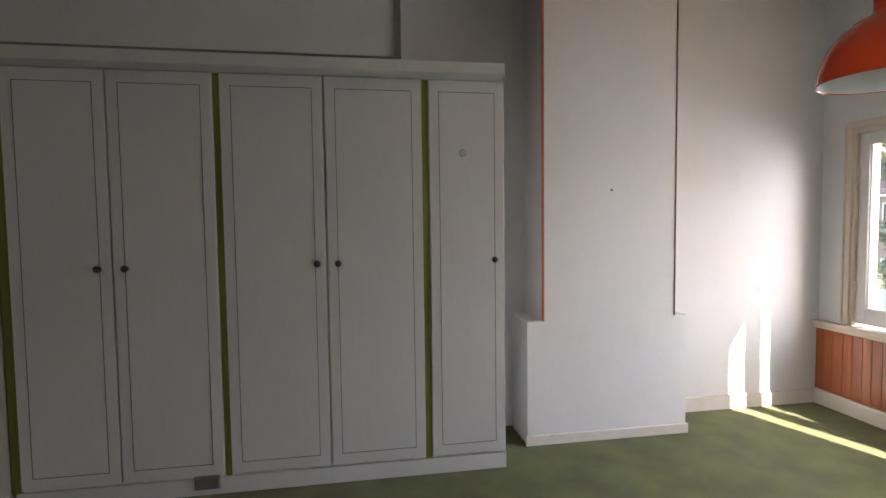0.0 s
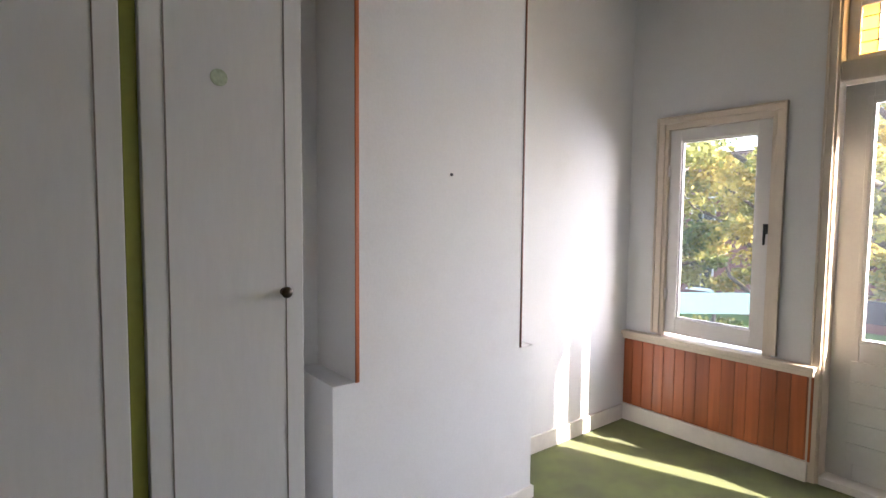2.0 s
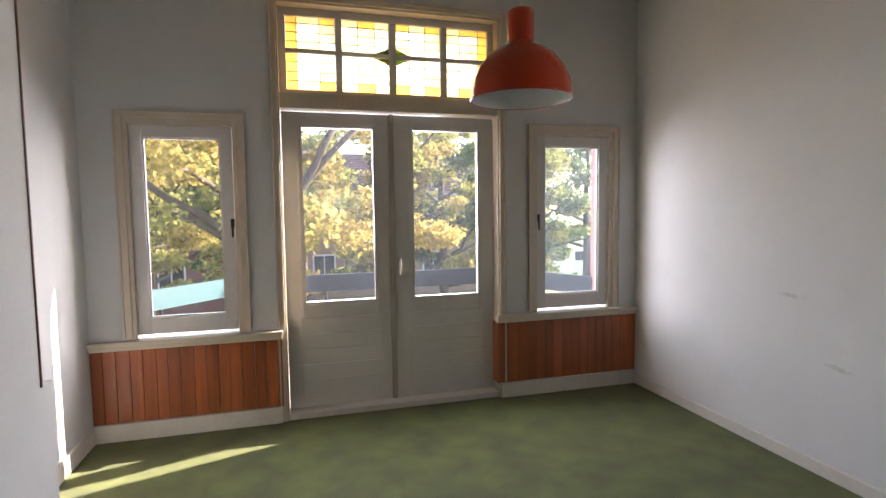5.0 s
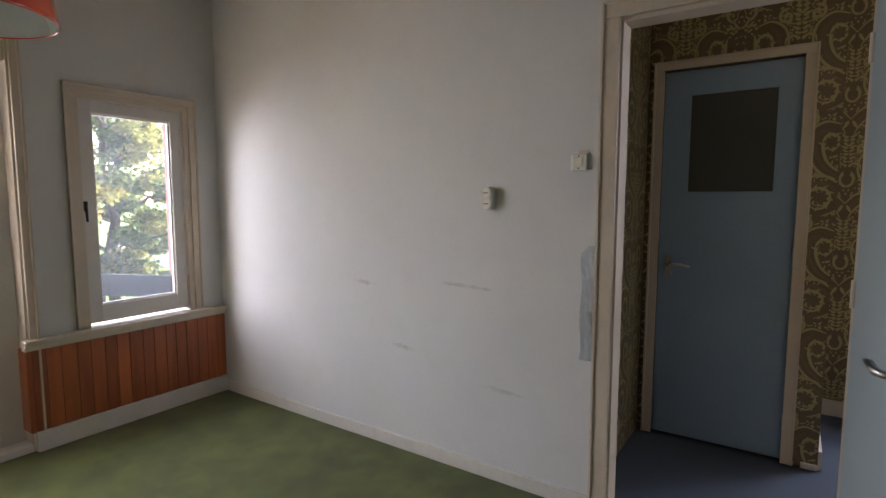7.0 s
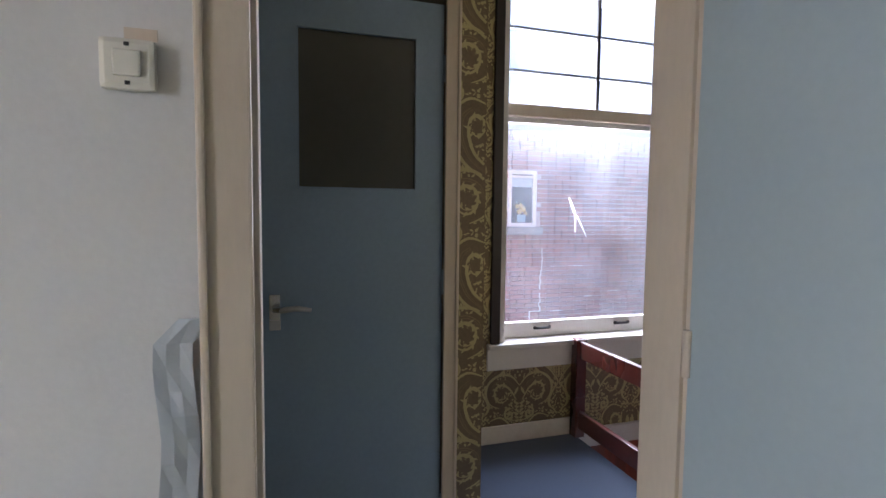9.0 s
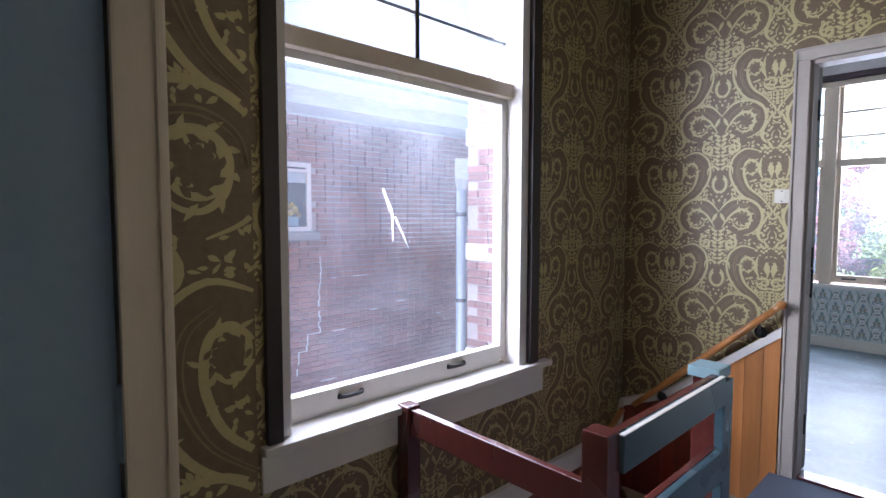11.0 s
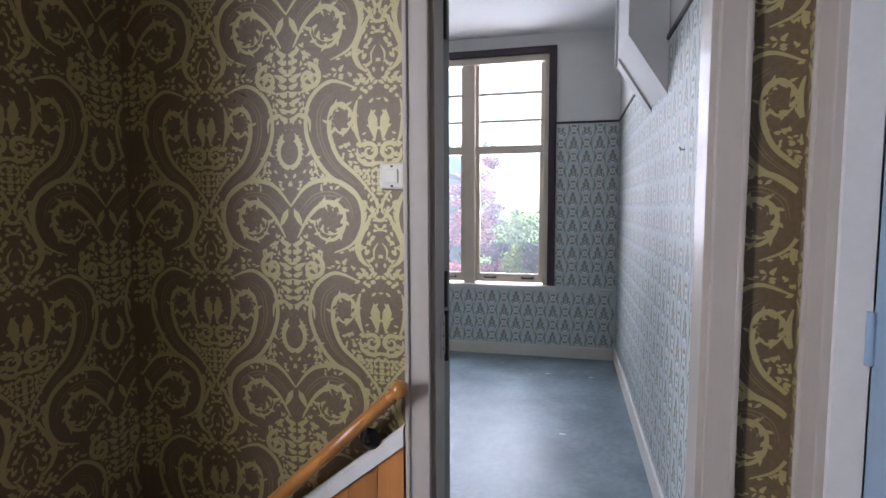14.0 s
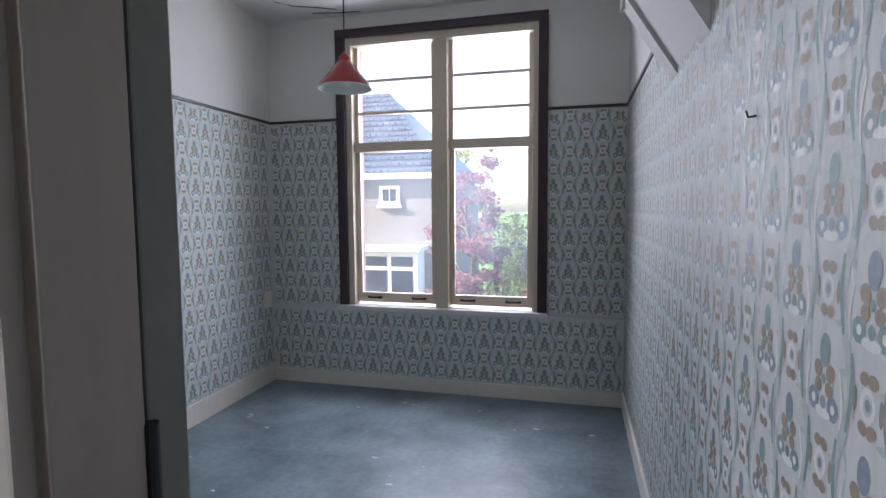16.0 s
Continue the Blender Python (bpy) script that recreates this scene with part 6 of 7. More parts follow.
for (x0, x1, z0, z1, bars) in ((9.8, 10.5, 1.5, 2.12, 1), (12.6, 13.8, 0.9, 2.1, 2)):
    w = part("window", box(x0, x1, -22.0, -21.93, z0, z1), M_STONE, rh, "white framed window")
    n = bars + 1
    for k in range(n):
        a0 = x0 + 0.1 + (x1 - x0 - 0.2) * k / n
        part("pane", box(a0 + 0.02, a0 + (x1 - x0 - 0.2) / n - 0.02, -21.93, -21.92, z0 + 0.12, z1 - 0.12), M_DARKPANE, w)
    part("sill", box(x0 - 0.06, x1 + 0.06, -22.0, -21.85, z0 - 0.1, z0), M_STONE, w)
bay = part("bay", box(9.0, 10.9, -22.0, -21.2, GZ, 0.05), M_STONE, rh, "white framed garden bay")
part("canopy", box(8.85, 11.05, -22.0, -21.0, 0.05, 0.2, 0.02), M_STONE, bay)
for k in range(2):
    part("pane", box(9.15 + 0.85 * k, 9.85 + 0.85 * k, -21.2, -21.18, -1.6, -0.55), M_DARKPANE, bay)
    part("top_pane", box(9.15 + 0.85 * k, 9.85 + 0.85 * k, -21.2, -21.18, -0.42, -0.12), M_DARKPANE, bay)
structure("garden_path", box(4.6, 9.4, -20.8, -14.5, GZ, GZ + 0.06), M_STONE, "pale paved garden terrace", "paving")
tree((6.75, -19.6, GZ), 6.4, 1.25, 0.1, 23, (M_LEAF_P, M_LEAF_P), 9500, 0.09, "small plum-leaved ornamental tree in the rear garden", 0.2)
tree((12.5, -36, GZ), 10.0, 4.0, 0.25, 29, (M_LEAF_YG, M_LEAF_G), 7000, 0.22, "tall pale tree behind the rear houses", 0.3)


def bush(at, h, r, mat, seed, label, cone=False, count=3500, size=0.08):
    """A shrub: short stems and clumps of small leaves; a cone narrows towards its tip."""
    b = thing("shrub", at, label, "shrub", "shrubs in the rear garden")
    x, y, z = at
    rnd = random.Random(seed)
    st_ = bmesh.new()
    for k in range(5):
        cyl(st_, (x + rnd.uniform(-0.1, 0.1), y + rnd.uniform(-0.1, 0.1), z), (x + rnd.uniform(-r, r) * 0.5, y + rnd.uniform(-r, r) * 0.5, z + h * 0.7), 0.03, 0.01, 6)
    part("stems", st_, M_BARK, b)
    blobs = []
    for k in range(16):
        f = k / 15
        rr = r * ((1 - f) * 0.9 + 0.12) if cone else r * math.sqrt(max(0.05, 1 - (2 * f - 0.9) ** 2))
        a = k * 2.4
        blobs.append((x + rr * 0.55 * math.cos(a), y + rr * 0.55 * math.sin(a), z + h * (0.08 + 0.88 * f), rr * 0.62 + 0.08, 0.9))
    crown("foliage", b, blobs, count, size, seed, mat)


bush((5.65, -18.2, GZ), 4.5, 0.75, M_LEAF_G, 51, "dense dark green conifer in the rear garden", True, 5000, 0.1)
bush((5.2, -16.5, GZ), 2.9, 0.7, M_LEAF_R, 52, "rust-coloured autumn shrub in the rear garden")
bush((6.6, -16.8, GZ), 2.0, 0.7, M_LEAF_YG, 53, "low yellow-green shrub in the rear garden")
hedge("hedge", 7.6, 11.5, -16.2, -15.4, 2.15, 54, M_LEAF_YG, "leafy green hedge in the rear garden")
hedge("hedge", 0.5, 7.6, -27.5, -26.0, 4.3, 57, M_LEAF_YG, "tall leafy hedge behind the rear garden", 0.14, 9000)
bush((11.2, -19.5, GZ), 3.2, 0.8, M_LEAF_YG, 55, "leafy green shrub beside the rear house")

# ---------------------------------------------------------------- printed wallpapers
class Print:
    """Flat printed shapes of one wallpaper repeat, drawn in (u, v) metres; v points down."""

    def __init__(self, fat=1.0):
        self.polys, self.fat = [], fat

    def poly(self, pts, ink):
        self.polys.append((pts, ink))

    def ellipse(self, u, v, ru, rv, ink, n=10, turn=0.0):
        c, s = math.cos(turn), math.sin(turn)
        ru, rv = ru * self.fat ** 0.6, rv * self.fat ** 0.6
        self.poly([(u + ru * math.cos(2 * math.pi * k / n) * c - rv * math.sin(2 * math.pi * k / n) * s,
                    v + ru * math.cos(2 * math.pi * k / n) * s + rv * math.sin(2 * math.pi * k / n) * c) for k in range(n)], ink)

    def leaf(self, u, v, ang, length, width, ink):
        c, s = math.cos(ang), math.sin(ang)
        length, width = length * self.fat, width * self.fat * 1.1
        shape = ((0, 0), (0.3, 0.5), (0.62, 0.42), (1, 0), (0.62, -0.42), (0.3, -0.5))
        self.poly([(u + a * length * c - b * width * s, v + a * length * s + b * width * c) for a, b in shape], ink)

    def ribbon(self, pts, widths, ink, steps=6):
        p = [pts[0]] + list(pts) + [pts[-1]]
        line = []
        for i in range(1, len(p) - 2):
            for k in range(steps):
                t = k / steps
                line.append(tuple(0.5 * (2 * p[i][d] + (p[i + 1][d] - p[i - 1][d]) * t + (2 * p[i - 1][d] - 5 * p[i][d] + 4 * p[i + 1][d] - p[i + 2][d]) * t * t
                                         + (3 * p[i][d] - p[i - 1][d] - 3 * p[i + 1][d] + p[i + 2][d]) * t ** 3) for d in (0, 1)))
        line.append(pts[-1])
        n = len(line)
        left, right = [], []
        for i, (u, v) in enumerate(line):
            a, b = line[max(i - 1, 0)], line[min(i + 1, n - 1)]
            du, dv = b[0] - a[0], b[1] - a[1]
            l = math.hypot(du, dv) or 1
            f = i / (n - 1) * (len(widths) - 1)
            j = min(int(f), len(widths) - 2)
            w = (widths[j] + (widths[j + 1] - widths[j]) * (f - j)) / 2 * self.fat
            left.append((u - dv / l * w, v + du / l * w))
            right.append((u + dv / l * w, v - du / l * w))
        for i in range(n - 1):
            self.poly([left[i], left[i + 1], right[i + 1], right[i]], ink)

    def volute(self, u, v, r0, r1, a0, turns, w0, w1, ink, n=26):
        pts = []
        for k in range(n + 1):
            t = k / n
            a = a0 + turns * 2 * math.pi * t
            r = r0 + (r1 - r0) * t ** 0.8
            pts.append((u + r * math.cos(a), v + r * math.sin(a)))
        self.ribbon(pts, [w0, w0 * 1.05, (w0 + w1) / 2, w1], ink, 1)

    def mirrored(self):
        m = Print()
        for pts, ink in self.polys:
            m.poly(pts, ink)
            m.poly([(-u, v) for u, v in reversed(pts)], ink)
        return m


def damask():
    """Half a repeat of the scroll damask between its two mirror axes (u = 0 and u = 0.255), mirrored: gold on a brown ground."""
    d = Print(1.0)
    rnd = random.Random(4)
    c = 0.255
    tall = ([(c - 0.002, 0.172), (0.19, 0.10), (0.124, 0.047), (0.09, -0.015), (0.082, -0.068), (0.094, -0.115), (0.13, -0.142), (0.176, -0.132), (0.198, -0.085), (0.184, -0.038), (0.15, -0.022), (0.122, -0.04)],
            [0.006, 0.022, 0.034, 0.044, 0.05, 0.05, 0.046, 0.036, 0.026, 0.018, 0.011, 0.004])
    heart = ([(0.0, -0.272), (0.024, -0.335), (0.068, -0.38), (0.122, -0.388), (0.168, -0.362), (0.182, -0.316), (0.165, -0.268), (0.122, -0.243), (0.078, -0.257), (0.058, -0.295)],
             [0.02, 0.042, 0.048, 0.046, 0.042, 0.036, 0.027, 0.018, 0.011, 0.004])

    def edge(band, side, gap, i0=0, i1=None):
        pts, w = band
        out = []
        for k, (u, v) in enumerate(pts):
            a, b = pts[max(k - 1, 0)], pts[min(k + 1, len(pts) - 1)]
            du, dv = b[0] - a[0], b[1] - a[1]
            l = math.hypot(du, dv)
            o = side * (w[k] / 2 + gap)
            out.append((u - dv / l * o, v + du / l * o))
        return out[i0:i1]

    def inside(u, v, margin):
        for pts, w in (tall, heart):
            for (a, b, wa, wb) in zip(pts, pts[1:], w, w[1:]):
                for t in (0.0, 0.25, 0.5, 0.75):
                    if math.hypot(u - a[0] - (b[0] - a[0]) * t, v - a[1] - (b[1] - a[1]) * t) < (wa + (wb - wa) * t) / 2 + margin:
                        return True
        return False

    # sprays of small leaves on the ground between the bands
    for k in range(520):
        u, v = rnd.uniform(0.004, c - 0.004), rnd.uniform(-0.4, 0.103)
        if inside(u, v, 0.012) or math.hypot(u / 0.056, (v - 0.004) / 0.07) < 1:
            continue
        d.leaf(u, v, rnd.uniform(0, 6.3), rnd.uniform(0.010, 0.02), rnd.uniform(0.005, 0.009), 2)
    # gold outlines of the two scrolls
    d.ribbon(edge(tall, 1, 0.010), [0.003, 0.009, 0.012, 0.013, 0.013, 0.013, 0.012, 0.012, 0.011, 0.009, 0.006, 0.002], 2, 5)
    d.ribbon(edge(tall, -1, 0.008, 0, 8), [0.003, 0.009, 0.012, 0.012, 0.011, 0.011, 0.01, 0.004], 2, 5)
    d.ribbon(edge(heart, 1, 0.009), [0.004, 0.01, 0.012, 0.013, 0.012, 0.012, 0.011, 0.009, 0.006, 0.002], 2, 5)
    d.ribbon(edge(heart, -1, 0.008, 1, 8), [0.004, 0.011, 0.013, 0.013, 0.011, 0.008, 0.003], 2, 5)
    # eyes of the scrolls: an open gold ring round a brown flower, with leaf tips that curl inwards
    for (u, v, r, n) in ((0.148, -0.074, 0.034, 7), (0.113, -0.316, 0.043, 8)):
        d.volute(u, v, r * 1.06, r * 0.8, -2.2, 0.86, r * 0.4, r * 0.14, 2, 28)
        for k in range(n):
            a = -2.0 + 4.9 * k / (n - 1)
            d.leaf(u + r * 1.05 * math.cos(a), v + r * 1.05 * math.sin(a), a + 0.75, r * rnd.uniform(0.35, 0.75), r * 0.2, 2)
            d.leaf(u + r * 0.92 * math.cos(a + 0.2), v + r * 0.92 * math.sin(a + 0.2), a + 2.5, r * 0.5, r * 0.2, 0)
        for k in range(9):
            d.ellipse(u + r * 0.5 * math.cos(0.7 * k), v + r * 0.5 * math.sin(0.7 * k), r * 0.17, r * 0.17, 0, 6)
        d.ellipse(u, v, r * 0.5, r * 0.5, 0, 12)
    # drop medallion in a beaded wreath
    d.ellipse(0.0, 0.004, 0.045, 0.058, 2, 22)
    d.ellipse(0.0, 0.008, 0.026, 0.034, 0, 16)
    d.leaf(0.0, -0.012, -math.pi / 2, 0.05, 0.034, 0)
    for k in range(12):
        a = -1.35 + k * 0.255
        d.leaf(0.039 * math.cos(a), 0.005 + 0.052 * math.sin(a), a + 1.0, 0.021, 0.011, 0)
    d.leaf(0.0, 0.05, math.pi / 2, 0.03, 0.016, 0)
    # stacked leaves up the first axis
    for k in range(9):
        v = -0.25 + 0.021 * k
        w = 0.028 if k % 3 else 0.04
        d.leaf(0.004, v + 0.008, -0.5, w, 0.013, 2)
        d.leaf(0.002, v, 0.6, w * 0.6, 0.009, 2)
    d.volute(0.062, -0.185, 0.036, 0.01, -1.6, 1.3, 0.013, 0.005, 2, 20)
    d.leaf(0.06, -0.2, 1.3, 0.03, 0.014, 2)
    d.ribbon([(0.004, -0.07), (0.03, -0.09), (0.058, -0.078), (0.062, -0.045)], [0.006, 0.011, 0.01, 0.003], 2, 5)
    d.leaf(0.008, -0.345, 1.1, 0.06, 0.016, 2)
    # vase, stem and side leaves on the second axis
    d.ribbon([(c - 0.012, -0.345), (c - 0.03, -0.315), (c - 0.052, -0.275), (c - 0.064, -0.24), (c - 0.052, -0.208), (c - 0.03, -0.19)], [0.003, 0.01, 0.014, 0.016, 0.012, 0.004], 2, 5)
    d.ribbon([(c - 0.006, -0.255), (c - 0.018, -0.235), (c - 0.016, -0.21)], [0.002, 0.006, 0.002], 2, 4)
    for k in range(7):
        d.leaf(c - 0.008 * k, -0.168 - 0.005 * (k % 3), 2.6 + 0.5 * (k % 3), 0.02, 0.009, 2)
    d.leaf(c - 0.02, -0.096, 1.45, 0.082, 0.024, 2)
    d.ribbon([(c - 0.058, -0.12), (c - 0.066, -0.085), (c - 0.062, -0.04), (c - 0.05, -0.01)], [0.004, 0.013, 0.012, 0.004], 2, 5)
    d.volute(c - 0.026, 0.012, 0.024, 0.008, -2.4, 1.2, 0.012, 0.005, 2, 18)
    d.ribbon([(c, 0.04), (c - 0.03, 0.044), (c - 0.056, 0.03), (c - 0.06, 0.002)], [0.008, 0.012, 0.01, 0.003], 2, 5)
    # flower basket and its fluted foot
    for j in range(4):
        for k in range(5 - j):
            d.ellipse(c - 0.013 * k - 0.003, 0.06 + 0.017 * j, 0.006, 0.005, 2, 6)
            d.leaf(c - 0.013 * k - 0.007, 0.066 + 0.017 * j, 0.6 + 0.9 * k, 0.013, 0.006, 2)
    d.ribbon([(c - 0.02, 0.115), (c - 0.01, 0.14), (c - 0.004, 0.17)], [0.003, 0.008, 0.003], 2, 4)
    # light engraved veins along the bands
    for band, n in ((tall, 7), (heart, 6)):
        d.ribbon(band[0][1:n], [0.001, 0.003, 0.004, 0.003, 0.001], 1, 5)
        d.ribbon([(a * 0.6 + b * 0.4, p * 0.6 + q * 0.4) for (a, p), (b, q) in zip(band[0][1:n], edge(band, 1, 0.0)[1:n])], [0.001, 0.002, 0.003, 0.002, 0.001], 1, 5)
    return d.mirrored()


def jugs():
    """One repeat (0.215 by 0.236) of the small flower and jug print."""
    d = Print(0.96)
    # pale ogee bands and sprigs between the columns
    for u0, s in ((0.054, 1), (0.161, -1)):
        d.ribbon([(u0 + s * 0.013 * math.cos(2 * math.pi * k / 8), -0.118 + 0.0295 * k) for k in range(9)], [0.013, 0.02, 0.012, 0.02, 0.013], 4, 3)
        for k in range(8):
            d.leaf(u0 + s * 0.013 * math.cos(2 * math.pi * k / 8), -0.11 + 0.0295 * k, 1.0 + 2.1 * (k % 2), 0.026, 0.01, 4)
    for (u, v, a, b) in ((0.0, 0.0, 0, 1), (0.1075, 0.118, 1, 0)):
        # ring flower
        for k in range(10):
            q = 2 * math.pi * k / 10
            d.poly([(u + 0.017 * math.cos(q), v + 0.021 * math.sin(q)), (u + 0.017 * math.cos(q + 0.6283), v + 0.021 * math.sin(q + 0.6283)),
                    (u + 0.010 * math.cos(q + 0.6283), v + 0.013 * math.sin(q + 0.6283)), (u + 0.010 * math.cos(q), v + 0.013 * math.sin(q))], 3)
        d.ellipse(u, v, 0.006, 0.008, a, 8)
        for s in (-1, 1):
            d.ellipse(u - 0.009, v + s * 0.029, 0.011, 0.009, 2, 8, 0.3 * s)
            d.ellipse(u + 0.009, v + s * 0.029, 0.011, 0.009, 2, 8, -0.3 * s)
            d.ellipse(u + s * 0.028, v, 0.005, 0.017, 2, 8)
            d.ribbon([(u + s * 0.04, v - 0.05), (u + s * 0.036, v), (u + s * 0.046, v + 0.05)], [0.006, 0.012, 0.006], 0, 3)
    for (u, v, a, b) in ((0.1075, 0.0, 0, 1), (0.0, 0.118, 1, 0), ):
        # jug: tall leaf, four berries, two flowers, pale foot
        d.ellipse(u, v - 0.036, 0.015, 0.024, a, 12)
        for s in (-1, 1):
            d.ellipse(u + s * 0.017, v - 0.008, 0.012, 0.013, 2, 9, 0.4 * s)
            d.ellipse(u + s * 0.015, v + 0.014, 0.011, 0.011, 2, 9)
            d.ellipse(u + s * 0.027, v + 0.036, 0.016, 0.017, b, 10)
            d.ellipse(u + s * 0.027, v + 0.036, 0.006, 0.007, 3, 8)
            d.ribbon([(u + s * 0.04, v - 0.02), (u + s * 0.05, v + 0.02), (u + s * 0.046, v + 0.055)], [0.003, 0.006, 0.003], 3, 3)
        d.ellipse(u, v + 0.003, 0.006, 0.008, 0, 8)
        d.ellipse(u, v + 0.048, 0.022, 0.008, 3, 10)
        d.ellipse(u, v + 0.034, 0.008, 0.01, b, 8)
    return d


def paper(parent, prt, period_u, period_v, origin_u, origin_v, place, u0, u1, z0, z1, inks, holes=(), label=""):
    """Lay a print over the stretch (u0..u1, z0..z1) of a wall; place(u, z) gives the point on it."""
    verts, faces, mats = [], [], []
    i0, i1 = math.floor((u0 - origin_u) / period_u) - 1, math.ceil((u1 - origin_u) / period_u) + 1
    j0, j1 = math.floor((z0 - origin_v) / period_v) - 1, math.ceil((z1 - origin_v) / period_v) + 1
    for i in range(i0, i1 + 1):
        for j in range(j0, j1 + 1):
            for n, (pts, ink) in enumerate(prt.polys):
                q = [(origin_u + i * period_u + u, origin_v + j * period_v - v) for u, v in pts]
                if any(not (u0 <= u <= u1 and z0 <= z <= z1) for u, z in q):
                    continue
                if any(h[0] - 0.02 < u < h[1] + 0.02 and h[2] - 0.02 < z < h[3] + 0.02 for u, z in q for h in holes):
                    continue
                k = len(verts)
                verts += [place(u, z, LIFT + 8e-7 * n) for u, z in q]
                faces.append(tuple(range(k, k + len(q))))
                mats.append(ink)
    o = ORIGIN[parent]
    me = bpy.data.meshes.new("wallpaper_print")
    me.from_pydata([tuple(Vector(p) - o) for p in verts], [], faces)
    for m in inks:
        me.materials.append(m)
    me.polygons.foreach_set("material_index", mats)
    ob = new("wallpaper_print", me)
    ob.parent = parent
    ORIGIN[ob] = o
    return tagged(ob, label, kind="stuff")


DM, JG = damask(), jugs()
GOLD = (M_GOLDPRINT, M_GOLDLIGHT, M_GOLD)
BLUE = (M_PRINT_TEAL, M_PRINT_SLATE, M_PRINT_BROWN, M_PRINT_WHITE, M_PRINT_PALE)
LIFT = 0.0006
gold_label = "gold scroll damask print"
paper(wl_south, DM, 0.51, 0.503, 5.072, 1.48, lambda u, z, k: (u, -6.19 + k, z), 3.851, 5.599, -1.2, H, GOLD, (BDW,), gold_label)
paper(wl_east, DM, 0.51, 0.503, -5.60, 1.48, lambda u, z, k: (5.6 - k, u, z), -6.189, -3.476, -1.2, H, GOLD, (LW,), gold_label)
paper(wl_box, DM, 0.51, 0.503, -3.29, 1.55, lambda u, z, k: (4.72 - k, u, z), -3.475, -2.6, 0.0, H, GOLD, (BD,), gold_label)
paper(wl_side, DM, 0.51, 0.503, 5.072, 1.48, lambda u, z, k: (u, -3.475 - k, z), 4.72, 5.6, 0.0, H, GOLD, (), gold_label)
paper(wl_west, DM, 0.51, 0.503, -5.60, 1.48, lambda u, z, k: (3.85 + k, u, z), -6.189, -2.6, 0.0, H, GOLD, (DA, DW), gold_label)
paper(wl_north, DM, 0.51, 0.503, 4.25, 1.48, lambda u, z, k: (u, -2.6 - k, z), 3.851, 4.719, 0.0, H, GOLD, (), gold_label)

blue_label = "teal, slate and brown flower and jug print"
PU, PV = 0.215, 0.236
paper(wb_west, JG, PU, PV, -6.545, 1.372, lambda u, z, k: (3.934 + k, u, z), -9.566, -6.283, 0.11, RAIL, BLUE, (), blue_label)
paper(wb_east, JG, PU, PV, -9.46, 1.98, lambda u, z, k: (6.596 - k, u, z), -9.53, -6.283, 0.13, RAIL, BLUE, (), blue_label)
paper(wb_south, JG, PU, PV, 6.24, 1.98, lambda u, z, k: (u, -9.566 + k, z), 3.935, 4.452, 0.615, RAIL, BLUE, (), blue_label)
paper(wb_south, JG, PU, PV, 6.24, 1.98, lambda u, z, k: (u, -9.566 + k, z), 6.015, 6.595, 0.615, RAIL, BLUE, (), blue_label)
paper(dado, JG, PU, PV, 6.18, 0.52, lambda u, z, k: (u, -9.53 + k, z), 3.935, 6.595, 0.1, 0.595, BLUE, (), blue_label)
for y, z0, z1 in ((-7.9, 1.15, 1.62),):
    part("paper_seam", box(3.9342, 3.9348, y, y + 0.003, z0, z1), M_DARK, wb_west, "dark open seam")

# ceiling cracks in the back bedroom
for pts in (((6.3, -9.2), (6.22, -9.3), (6.05, -9.38), (5.95, -9.44)), ((6.15, -9.46), (5.98, -9.5), (5.8, -9.52))):
    part_pts = [(x, y, HB - 0.001) for x, y in pts]
    single("ceiling_crack", sweep(part_pts, 0.004, 5), M_IRON, "dark flaking crack in the ceiling plaster", "crack", "cracks in the ceiling")

# rubbed streaks on the white wall by the door
M_STREAK = material("grey_rub_mark", (0.61, 0.59, 0.565), 0.7, grain=0.1, scale=30, patch=0.15, patch_scale=6, bump=0.1)
for yy, zz, ln in ((-2.0, 0.925, 0.3), (-1.35, 0.885, 0.2), (-1.62, 0.56, 0.16), (-2.2, 0.44, 0.26)):
    rnd = random.Random(int(yy * 100))
    bm = bmesh.new()
    n = 16
    up, dn = [], []
    for k in range(n + 1):
        t = k / n
        w = 0.014 * math.sin(t * math.pi) ** 0.6 * rnd.uniform(0.5, 1.1)
        z = zz + 0.012 * t + rnd.uniform(-0.002, 0.002)
        up.append(bm.verts.new((3.7464, yy + ln * (t - 0.5), z + w)))
        dn.append(bm.verts.new((3.7464, yy + ln * (t - 0.5), z - w)))
    for k in range(n):
        bm.faces.new((up[k], up[k + 1], dn[k + 1], dn[k]))
    single("rub_mark", bm, M_STREAK, "faint grey rub mark on the white wall", "mark", "rub marks on the wall")

# dark scratches on the damask beside the doorway
rnd = random.Random(21)
sc = bmesh.new()
for k in range(16):
    u, z = 5.2 + rnd.gauss(0, 0.035), 1.66 + rnd.gauss(0, 0.045)
    a, ln, w = rnd.uniform(-0.9, 0.5), rnd.uniform(0.008, 0.03), rnd.uniform(0.001, 0.0024)
    du, dz = math.cos(a), math.sin(a)
    sc.faces.new([sc.verts.new((u + du * p - dz * q, -6.1885, z + dz * p + du * q)) for p, q in ((-ln / 2, 0), (0, -w), (ln / 2, 0), (0, w))])
part("scratch_marks", sc, M_DARK, wl_south, "dark scratches in the wallpaper")

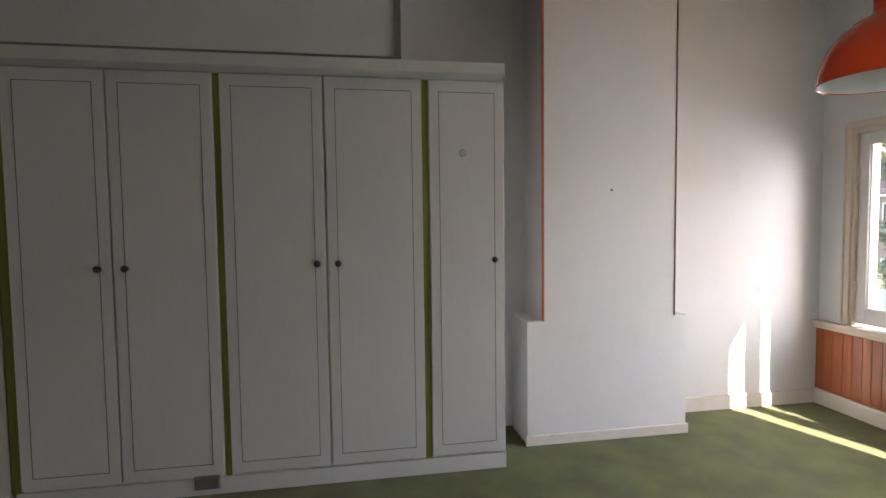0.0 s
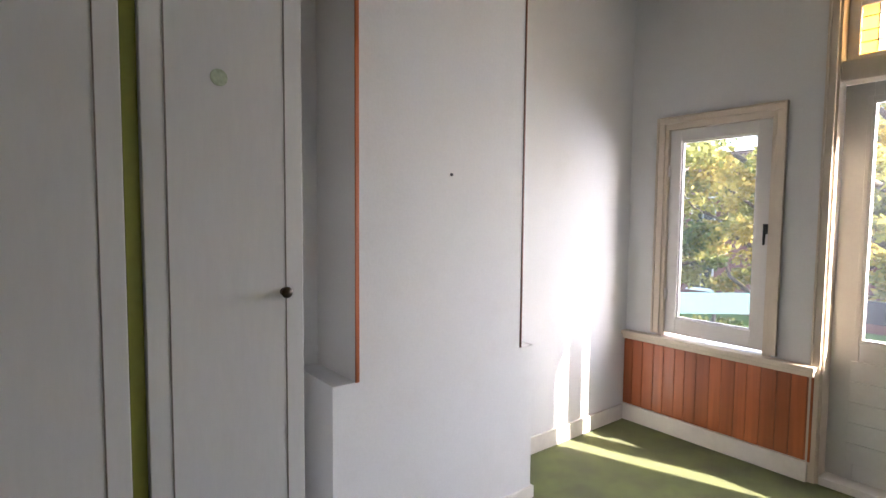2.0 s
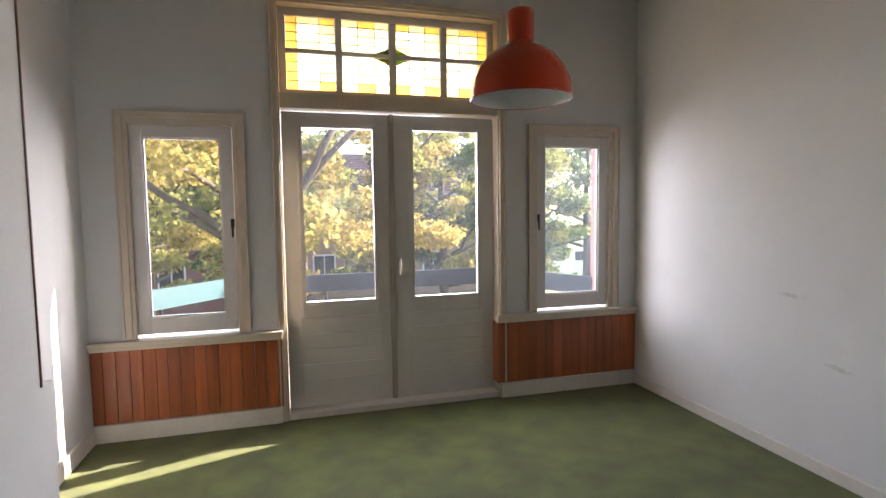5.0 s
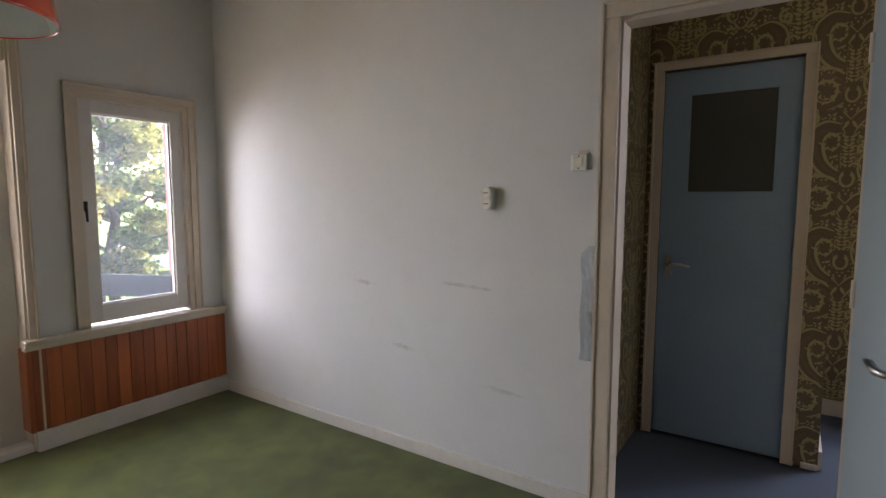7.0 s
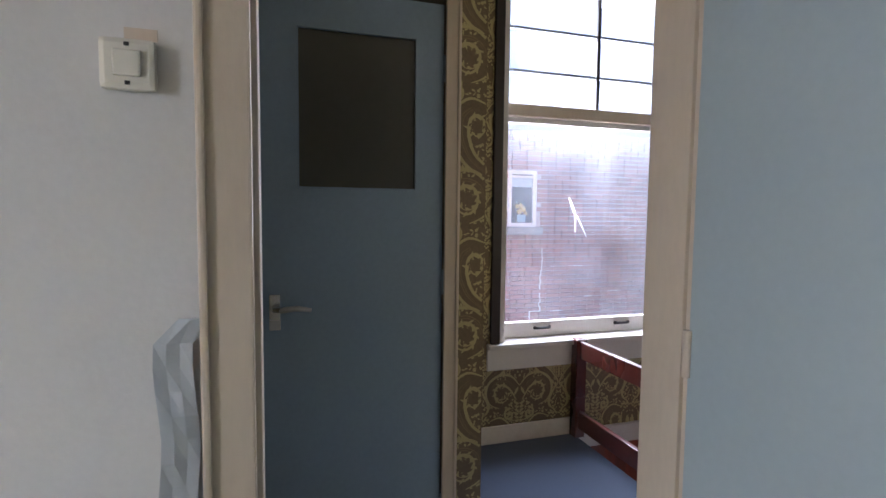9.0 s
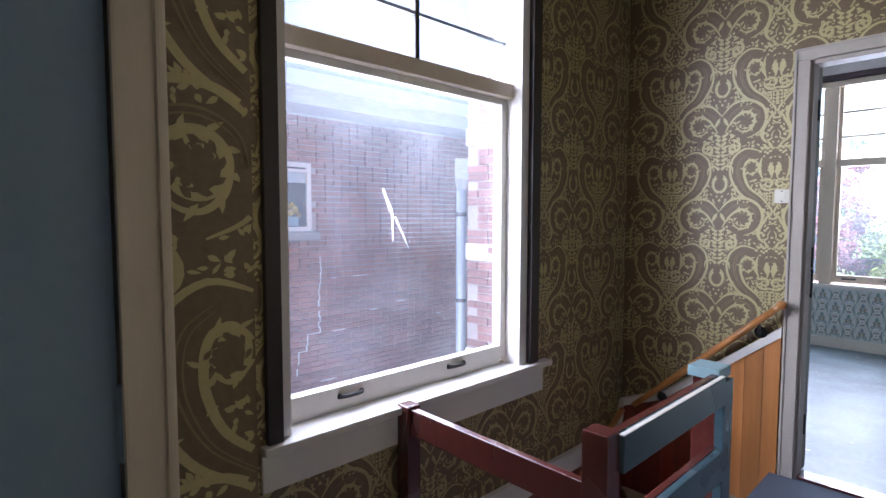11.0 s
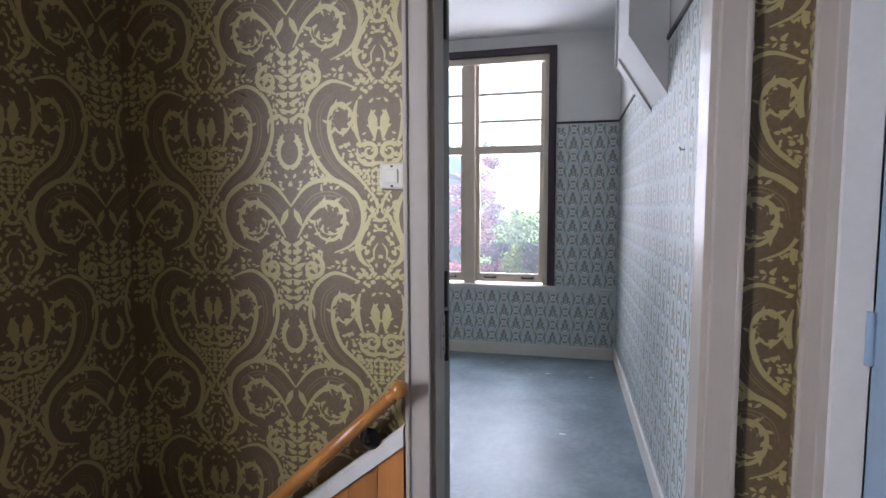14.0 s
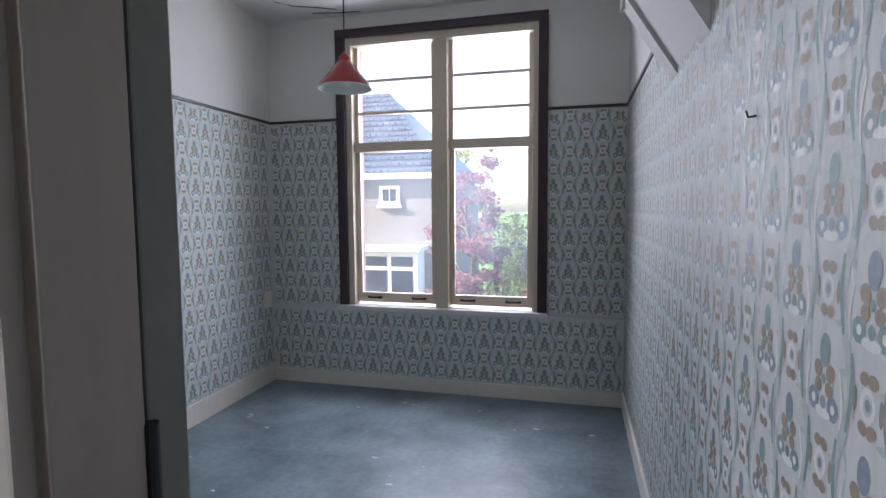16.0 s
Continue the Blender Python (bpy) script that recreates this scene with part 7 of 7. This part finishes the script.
# scuffs and crumbs on the blue floor
rnd = random.Random(9)
for k in range(26):
    x, y = rnd.uniform(4.1, 6.4), rnd.uniform(-9.3, -6.6)
    r = rnd.uniform(0.006, 0.02)
    bm = bmesh.new()
    n = 7
    ring = [bm.verts.new((x + r * rnd.uniform(0.5, 1.6) * math.cos(2 * math.pi * i / n), y + r * rnd.uniform(0.3, 0.8) * math.sin(2 * math.pi * i / n), 0.0008)) for i in range(n)]
    tip = bm.verts.new((x, y, 0.003))
    for i in range(n):
        bm.faces.new((ring[i], ring[(i + 1) % n], tip))
    bm.faces.new(list(reversed(ring)))
    single("paint_flake", bm, M_PRINT_WHITE, "small pale paint flake on the blue floor", "paint flake", "paint flakes on the floor")

# ---------------------------------------------------------------- brickwork
BL, BH, JT = 0.21, 0.052, 0.0105


def brick_mesh(name, length, axis, mat):
    """A brick with chamfered edges, proud of its wall; axis is the wall's normal."""
    bm = box(-0.012, 0.012, -length / 2, length / 2, -BH / 2, BH / 2) if axis == 'x' else box(-length / 2, length / 2, -0.012, 0.012, -BH / 2, BH / 2)
    return solid(name, bm, mat)


def brickwork(parent, axis, face, u0, u1, z0, z1, mat, near, holes=(), seed=1):
    """Stretcher courses with a random header here and there: bricks inside near are parts, the rest one joined mesh."""
    rnd = random.Random(seed)
    kinds = {L: brick_mesh("brick", L, axis, mat) for L in (BL, BL / 2 - JT / 2)}
    rest = []
    o = ORIGIN[parent]
    z, row = z0 + BH / 2, 0
    while z < z1:
        u = u0 - (BL / 2 if row % 2 else 0)
        while u < u1:
            L = BL if rnd.random() > 0.16 else BL / 2 - JT / 2
            c = u + L / 2
            zz = z + rnd.uniform(-0.0012, 0.0012)
            f = face + rnd.uniform(-0.003, 0.003)
            clash = any(h[0] < c < h[1] and h[2] < zz < h[3] for h in holes)
            if u0 <= c - L / 2 and c + L / 2 <= u1 and not clash:
                p = Vector((f, c, zz) if axis == 'x' else (c, f, zz)) - o
                if near[0] < c < near[1] and near[2] < zz < near[3]:
                    ob = new("brick", kinds[L])
                    ob.parent = parent
                    ob.location = p
                else:
                    rest.append((p, L))
            u += L + JT
        z += BH + JT
        row += 1
    verts, faces = [], []
    for p, L in rest:
        i = len(verts)
        ex = (0.012, L / 2, BH / 2) if axis == 'x' else (L / 2, 0.012, BH / 2)
        for sx in (-1, 1):
            for sy in (-1, 1):
                for sz in (-1, 1):
                    verts.append((p.x + sx * ex[0], p.y + sy * ex[1], p.z + sz * ex[2]))
        faces += [tuple(i + k for k in q) for q in ((0, 1, 3, 2), (4, 6, 7, 5), (0, 4, 5, 1), (2, 3, 7, 6), (0, 2, 6, 4), (1, 5, 7, 3))]
    me = bpy.data.meshes.new("brick_courses")
    me.from_pydata(verts, [], faces)
    me.materials.append(mat)
    ob = new("brick_courses", me)
    ob.parent = parent
    return tagged(ob, kind="stuff")


brickwork(nbw, 'x', NX, -9.6, -4.2, -1.6, 2.41, M_BRICK, (-7.2, -5.2, 0.6, 1.85), ((-6.17, -5.65, 1.02, 1.89),), 3)
quoins = []
for k, z in enumerate((0.1, 0.95, 1.85)):
    quoins.append((6.62, 6.96, z, z + 0.14))
    part("quoin_block", box(6.63, 6.958, -6.2, -6.176, z + 0.005, z + 0.135, 0.004), M_STONE, wall_own, "pale stone quoin block")
# pale repointed joints and a stepped crack below the neighbour's window
rp = bmesh.new()
rnd = random.Random(12)
for k in range(12):
    z = -1.6 + (BH + JT) * rnd.randrange(14, 40) - JT / 2
    y = -9.0 + 4.4 * rnd.random() ** 0.8
    if -6.35 < y < -5.6 and z > 0.9:
        continue
    bx(rp, NX - 0.0135, NX + 0.005, y, y + rnd.uniform(0.05, 0.24), z - 0.004, z + 0.004)
y = -6.22
for k in range(22):
    z = 0.84 - 0.0625 * k
    bx(rp, NX - 0.014, NX + 0.005, y - 0.005, y + 0.005, z - 0.0625, z)
    step = 0.16 if k == 13 else 0.1 if k == 16 else rnd.choice((-0.012, 0.0, 0.012))
    bx(rp, NX - 0.0145, NX + 0.005, min(y, y + step) - 0.004, max(y, y + step) + 0.004, z - 0.066, z - 0.0585)
    y += step
part("repointing", rp, M_STONE, nbw, "pale repointed joints")
brickwork(wall_own, 'y', -6.19, 5.95, 6.95, -0.8, 2.9, M_BRICK, (6.5, 6.96, 0.0, 2.2), quoins, 5)
